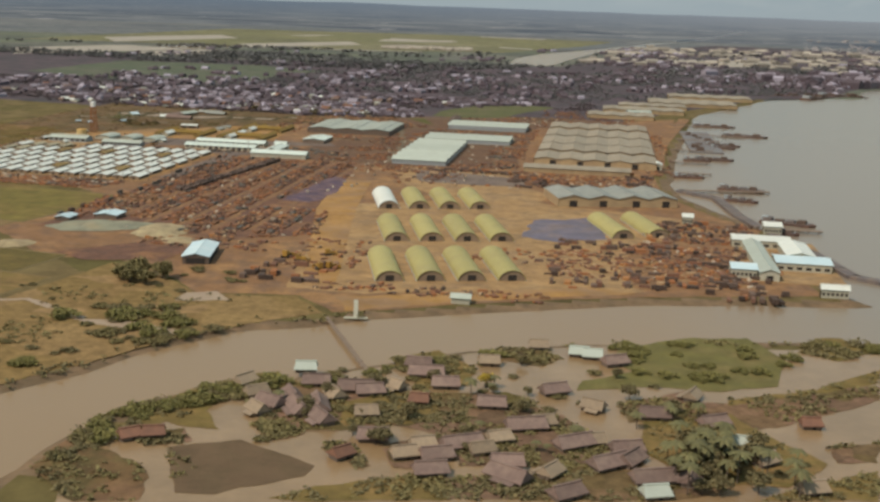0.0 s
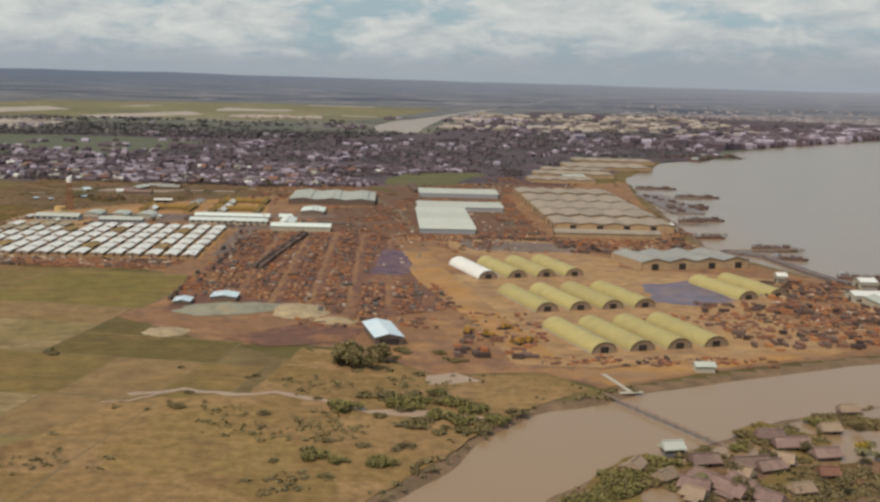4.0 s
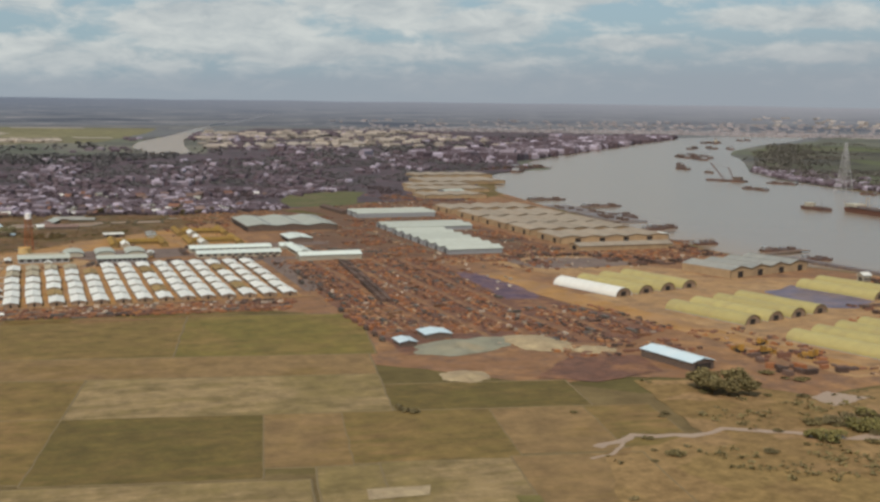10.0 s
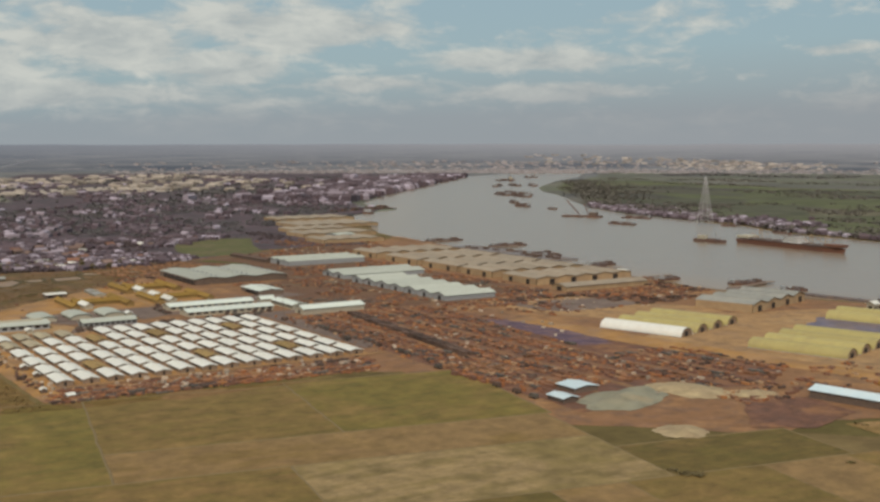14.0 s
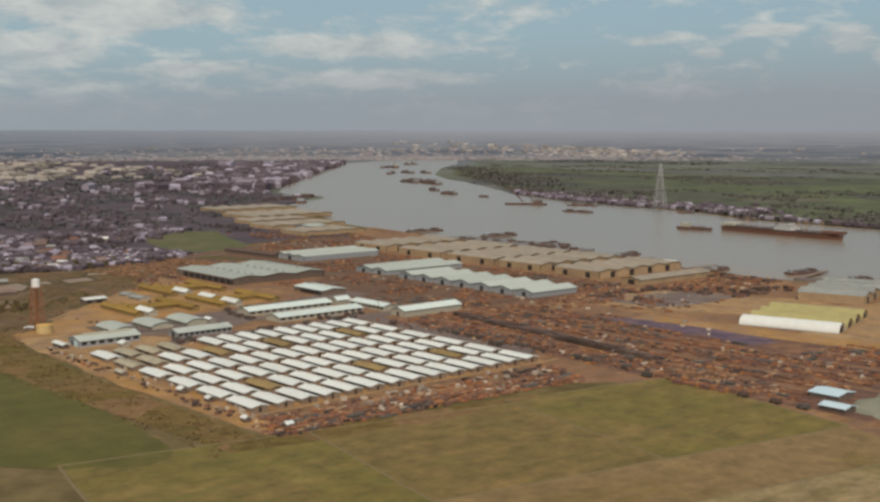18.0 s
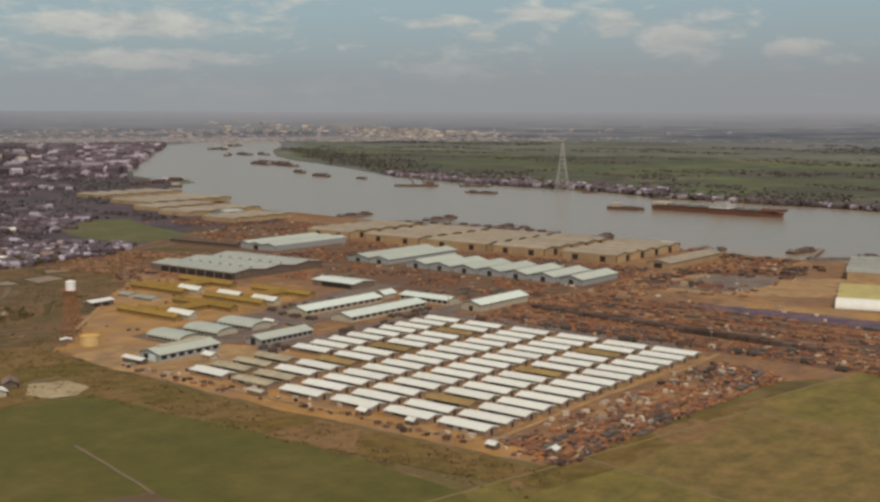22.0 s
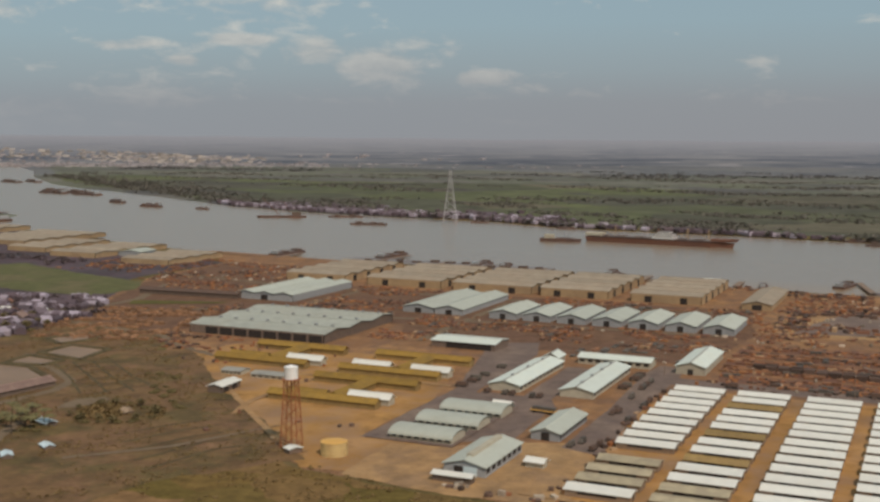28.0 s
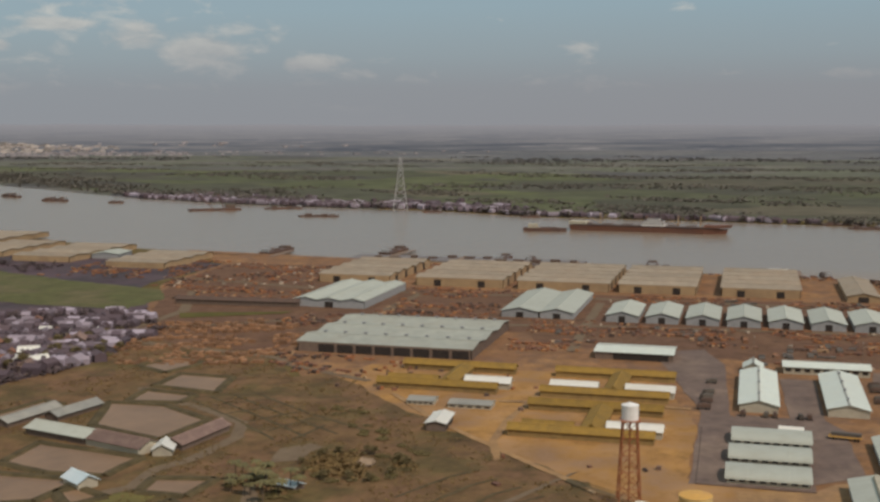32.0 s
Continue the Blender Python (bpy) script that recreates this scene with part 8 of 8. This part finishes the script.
gable("pond_house", 9, 6, 2.4, 4.0, BLUE_ROOF, CREAM_WALL, "small house with a pale blue roof beside a pond", "house", "", place=at(-483, 1146, 0, 60))
gable("rail_shed", 74, 9, 3.0, 4.2, DARK_STUFF, WOOD_WALL, "very long dark low shed behind the timber yard", "shed", "", place=at(-159, 1248, 0, 94))
gable("farm_house", 7, 4.6, 2.2, 2.9, WHITE_ROOF, CREAM_WALL, "white-roofed farmhouse beside bare trodden ground", "house", "", place=at(-538, 921, 0, 70))
gable("farm_shed", 8, 5, 2.0, 3.4, THATCH, WOOD_WALL, "small brown farm shed", "shed", "", place=at(-527, 931, 0, 60))
gable("farm_shed", 5, 4, 1.8, 2.8, CREAM_WALL, WOOD_WALL, "small pale farm outhouse", "shed", "", place=at(-549, 923, 0, 20))
gable("grass_hut", 9, 6, 2.4, 3.8, WHITE_ROOF, CREAM_WALL, "small white hut beside the yard road", "hut", "", place=at(-270, 1270, 0, 40))
gable("river_store", 28, 22, 3.5, 5.0, MINT_ROOF, GREY_WALL, "pale green roofed store among tan sheds", "warehouse", "", place=at(44, 1452, 0, 10))
low_hut = gable("marsh_hut", 9, 5.6, 2.0, 2.9, BLUE_ROOF, WOOD_WALL, "small hut with a pale sheet roof in the marsh", "hut", "marsh huts", over=0.5, doors=[("s", 0, 1, 1.8)])
for x, y, k, rz in ((-470, 1087, 4, 70), (-494, 1065, 4, 60), (-508, 1069, 4, 50), (-443, 1073, 1, 80), (-550, 966, 4, 70), (-546, 970, 1, 20)):
    put(low_hut if k == 4 else hp[k], at(x, y, 0.05, rz) @ Matrix.Scale(0.78 if k == 4 else 0.6, 4))
for k in range(34):
    a = 2 * math.pi * k / 34
    put((trees[1], bushes[2], bushes[0])[k % 3], at(-445.5 + 15 * math.cos(a) + rng.uniform(-2, 2), 1076 + 15 * math.sin(a) + rng.uniform(-2, 2), 0, 37 * k) @ Matrix.Scale(rng.uniform(0.35, 0.6), 4))
scatter(palms + [bushes[0]], [(-472, 1107), (-458, 1097), (-472, 1083), (-486, 1086), (-487, 1096)], 30, 0.6, 0.85, 42)
scatter([trees[1], bushes[0]], [(-420, 1270), (-300, 1235), (-250, 1265), (-320, 1300)], 60, 0.6, 1.0, 44)

# pontoon pier
pp = thing("pontoon_pier", 98, 1165, -1.2, 0, "wide grey pontoon pier with stacked cargo", "pier")
for k in range(8):
    part("pontoon", Solid().box(0, -70 + k * 23, -1, 30, 22, 2.4), PONTOON, pp)
for k in range(12):
    part("cargo", Solid().box(rng.uniform(-10, 10), -74 + k * 14, 1.4, rng.uniform(4, 8), rng.uniform(4, 8), rng.uniform(1, 2.4)), DARK_STUFF, pp)


# ---- small huts and slabs round the camp ----
gable("tower_hut", 5.0, 6.5, 2.4, 3.0, WHITE_ROOF, WOOD_WALL, "small white-roofed shed with dark open sides beside the water tower", "hut", "", place=at(-463.5, 988.5, 0, 60) @ Matrix.Scale(0.72, 4))
shack = gable("guard_shack", 5, 4, 2.3, 3.3, WHITE_ROOF, WOOD_WALL, "small dark shack with a pale roof on dirt", "hut", "guard shacks", over=0.4, doors=[("s", 0, 1, 2)])
shed_low = gable("lean_shed", 11, 4.5, 2.2, 3.1, CREAM_WALL, WOOD_WALL, "low shed with a tan roof at the camp's edge", "hut", "edge sheds", over=0.3, windows=[("s", 4, 1.0, 0.8)])
EDGE_HUTS = ((-467, 887, 90, 1), (-469, 856, 90, 1), (-474, 795, 85, 0), (-473, 774, 85, 0), (-479, 736, 85, 0), (-472, 718, 10, 0), (-477, 846, 88, 1))
gable("camp_shack", 6, 4, 2.0, 2.8, WHITE_ROOF, CREAM_WALL, "small white-roofed shack beside the camp hall", "hut", place=at(-445, 910, 0.1, 85))
for x, y, rz, k in EDGE_HUTS:
    put((shack, shed_low)[k], at(x, y, 0.1, rz) @ Matrix.Scale(0.85, 4))
gable("open_shed", 15, 6.5, 2.8, 3.6, WHITE_ROOF, WOOD_WALL, "white-roofed shed with dark open sides on orange dirt", "shed", place=at(-392, 1064, 0.1, 4), doors=[("s", -4, 4, 2.2), ("s", 2.5, 4, 2.2)])
for x, y, l in ((-361, 1079, 10), (-362, 1060, 16)):
    gable("low_hut", l, 8, 1.5, 2.2, GREY_ROOF, CREAM_WALL, "low hut with a pale grey roof on orange dirt", "hut", "low huts", over=0.3, windows=[("n", 5, 0.5, 0.5)], place=at(x, y, 0.1, 92))
gable("gate_cabin", 7, 4, 2.0, 2.8, WHITE_ROOF, CREAM_WALL, "small white cabin in the parking court", "hut", place=at(-374, 948, 0.16, 85))
trailer = thing("flatbed_trailer", -375, 931, 0.16, 82, "long dark trailer with an orange load bed", "trailer")
part("bed", Solid().box(0, 0, 0.9, 10.5, 2.6, 0.5), ORANGE, trailer, "orange load bed")
part("load", Solid().box(-0.3, 0, 1.4, 9.4, 2.3, 1.1), OLIVE_DRAB, trailer, "dark covered load")
for x in (-4, -3, 3.6):
    for y in (-1.2, 1.2):
        part("wheel", Solid().bar((x, y - .15, .5), (x, y + .15, .5), 0.5, 10), RUBBER, trailer)


# ---- utility poles along the depot road ----
def pole():
    p = thing("utility_pole", 0, 0, 0, 0, "tall weathered wooden utility pole beside the road", "pole", "utility poles")
    part("post", Solid().bar((0, 0, 0), (0, 0, 11), 0.17, 8, 0.12), PLANK, p)
    part("cross_arm", Solid().box(0, 0, 10.1, 0.16, 2.4, 0.2), PLANK, p)
    for y in (-1.0, -0.4, 0.4, 1.0):
        part("insulator", Solid().bar((0, y, 10.3), (0, y, 10.55), 0.07, 6), WHITE_PAINT, p)
    return p


pole_proto = pole()
for x, y in ((-305, 704), (-304, 744), (-303, 784), (-302, 824), (-302, 864), (-284, 905), (-250, 915), (-246, 960)):
    put(pole_proto, at(x, y, 0.05, 90))


# ---- vehicles ----
def truck(paint, label):
    t = thing("truck", 0, 0, 0.16, 0, label, "truck", "parked trucks")
    part("chassis", Solid().box(0, 0, 0.6, 6.2, 2.2, 0.35), OLIVE_DRAB, t)
    part("cab", Solid().hexa([(1.3, -1.1, .9), (3.1, -1.1, .9), (3.1, 1.1, .9), (1.3, 1.1, .9)], [(1.3, -1, 2.4), (2.5, -1, 2.4), (2.5, 1, 2.4), (1.3, 1, 2.4)]), paint, t)
    part("cargo_cover", Solid().hexa([(-3.1, -1.15, .95), (1.1, -1.15, .95), (1.1, 1.15, .95), (-3.1, 1.15, .95)], [(-3.1, -.9, 2.7), (1.1, -.9, 2.7), (1.1, .9, 2.7), (-3.1, .9, 2.7)]), paint, t, "canvas cargo cover")
    for x in (-2.2, -1.0, 2.3):
        for y in (-1.05, 1.05):
            part("wheel", Solid().bar((x, y - .15, .5), (x, y + .15, .5), 0.5, 10), RUBBER, t)
    return t


tp_ = [truck(OLIVE_DRAB, "dark olive canvas-covered truck"), truck(DARK_STUFF, "dark brown covered truck on dirt")]
for i in range(64):
    if i < 12:
        x, y, rz = -349 + i * 4.9, 978 - 0.2 * i, 90
    elif i < 24:
        x, y, rz = -344 + (i - 12) * 4.9, 914.5, 90
    elif i < 34:
        x, y, rz = -350, 938 + (i - 24) * 2.9, 0
    elif i < 48:
        x, y, rz = -256, 905 + (i - 34) * 4.2, 0
    else:
        x, y, rz = rng.uniform(-425, -300), rng.choice((905, 907, 899)), rng.choice((0, 180))
    if i < 48 and rng.random() < 0.58:
        continue
    put(tp_[i % 2], at(x + rng.uniform(-.5, .5), y + rng.uniform(-.4, .4), 0.16, rz + rng.uniform(-6, 6)) @ Matrix.Scale(0.85, 4))


for y in np.arange(585, 890, 11):
    if rng.random() < 0.4:
        put(tp_[rng.randrange(2)], at(-297 + (y - 700) * 0.012 + rng.choice((-3, 3)), y + rng.uniform(-4, 4), 0.17, 90 + rng.uniform(-4, 4)))


def dozer():
    d = thing("bulldozer", 0, 0, 0.1, 0, "yellow bulldozer parked on dirt", "bulldozer", "yellow machines")
    for y in (-1.1, 1.1):
        part("track", Solid().hexa([(-1.9, y - .3, 0), (1.9, y - .3, 0), (1.9, y + .3, 0), (-1.9, y + .3, 0)], [(-2.2, y - .3, .9), (2.2, y - .3, .9), (2.2, y + .3, .9), (-2.2, y + .3, .9)]), RUBBER, d)
    part("engine", Solid().box(0.9, 0, 0.7, 2.4, 1.5, 1.3), YELLOW, d)
    part("cab", Solid().box(-0.9, 0, 0.7, 1.6, 1.8, 2.2), YELLOW, d)
    part("blade", Solid().box(3.0, 0, 0.1, 0.3, 3.8, 1.3), YELLOW, d)
    part("arm", Solid().bar((0.5, -1.6, .6), (3, -1.6, .6), .14).bar((0.5, 1.6, .6), (3, 1.6, .6), .14), YELLOW, d)
    return d


dz = dozer()
for x, y, rz in ((-131, 551, 30), (-150, 540, 80), (-123, 521, 60), (-128, 519, 120), (-141, 533, 0)):
    put(dz, at(x, y, 0.1, rz) @ Matrix.Scale(1.15, 4))

# ---- the plan in metres ----
for ob in scene.objects:
    if ob.parent is None and ob.type in {"MESH", "EMPTY"}:
        ob.matrix_basis = Matrix.Scale(PLAN, 4) @ ob.matrix_basis
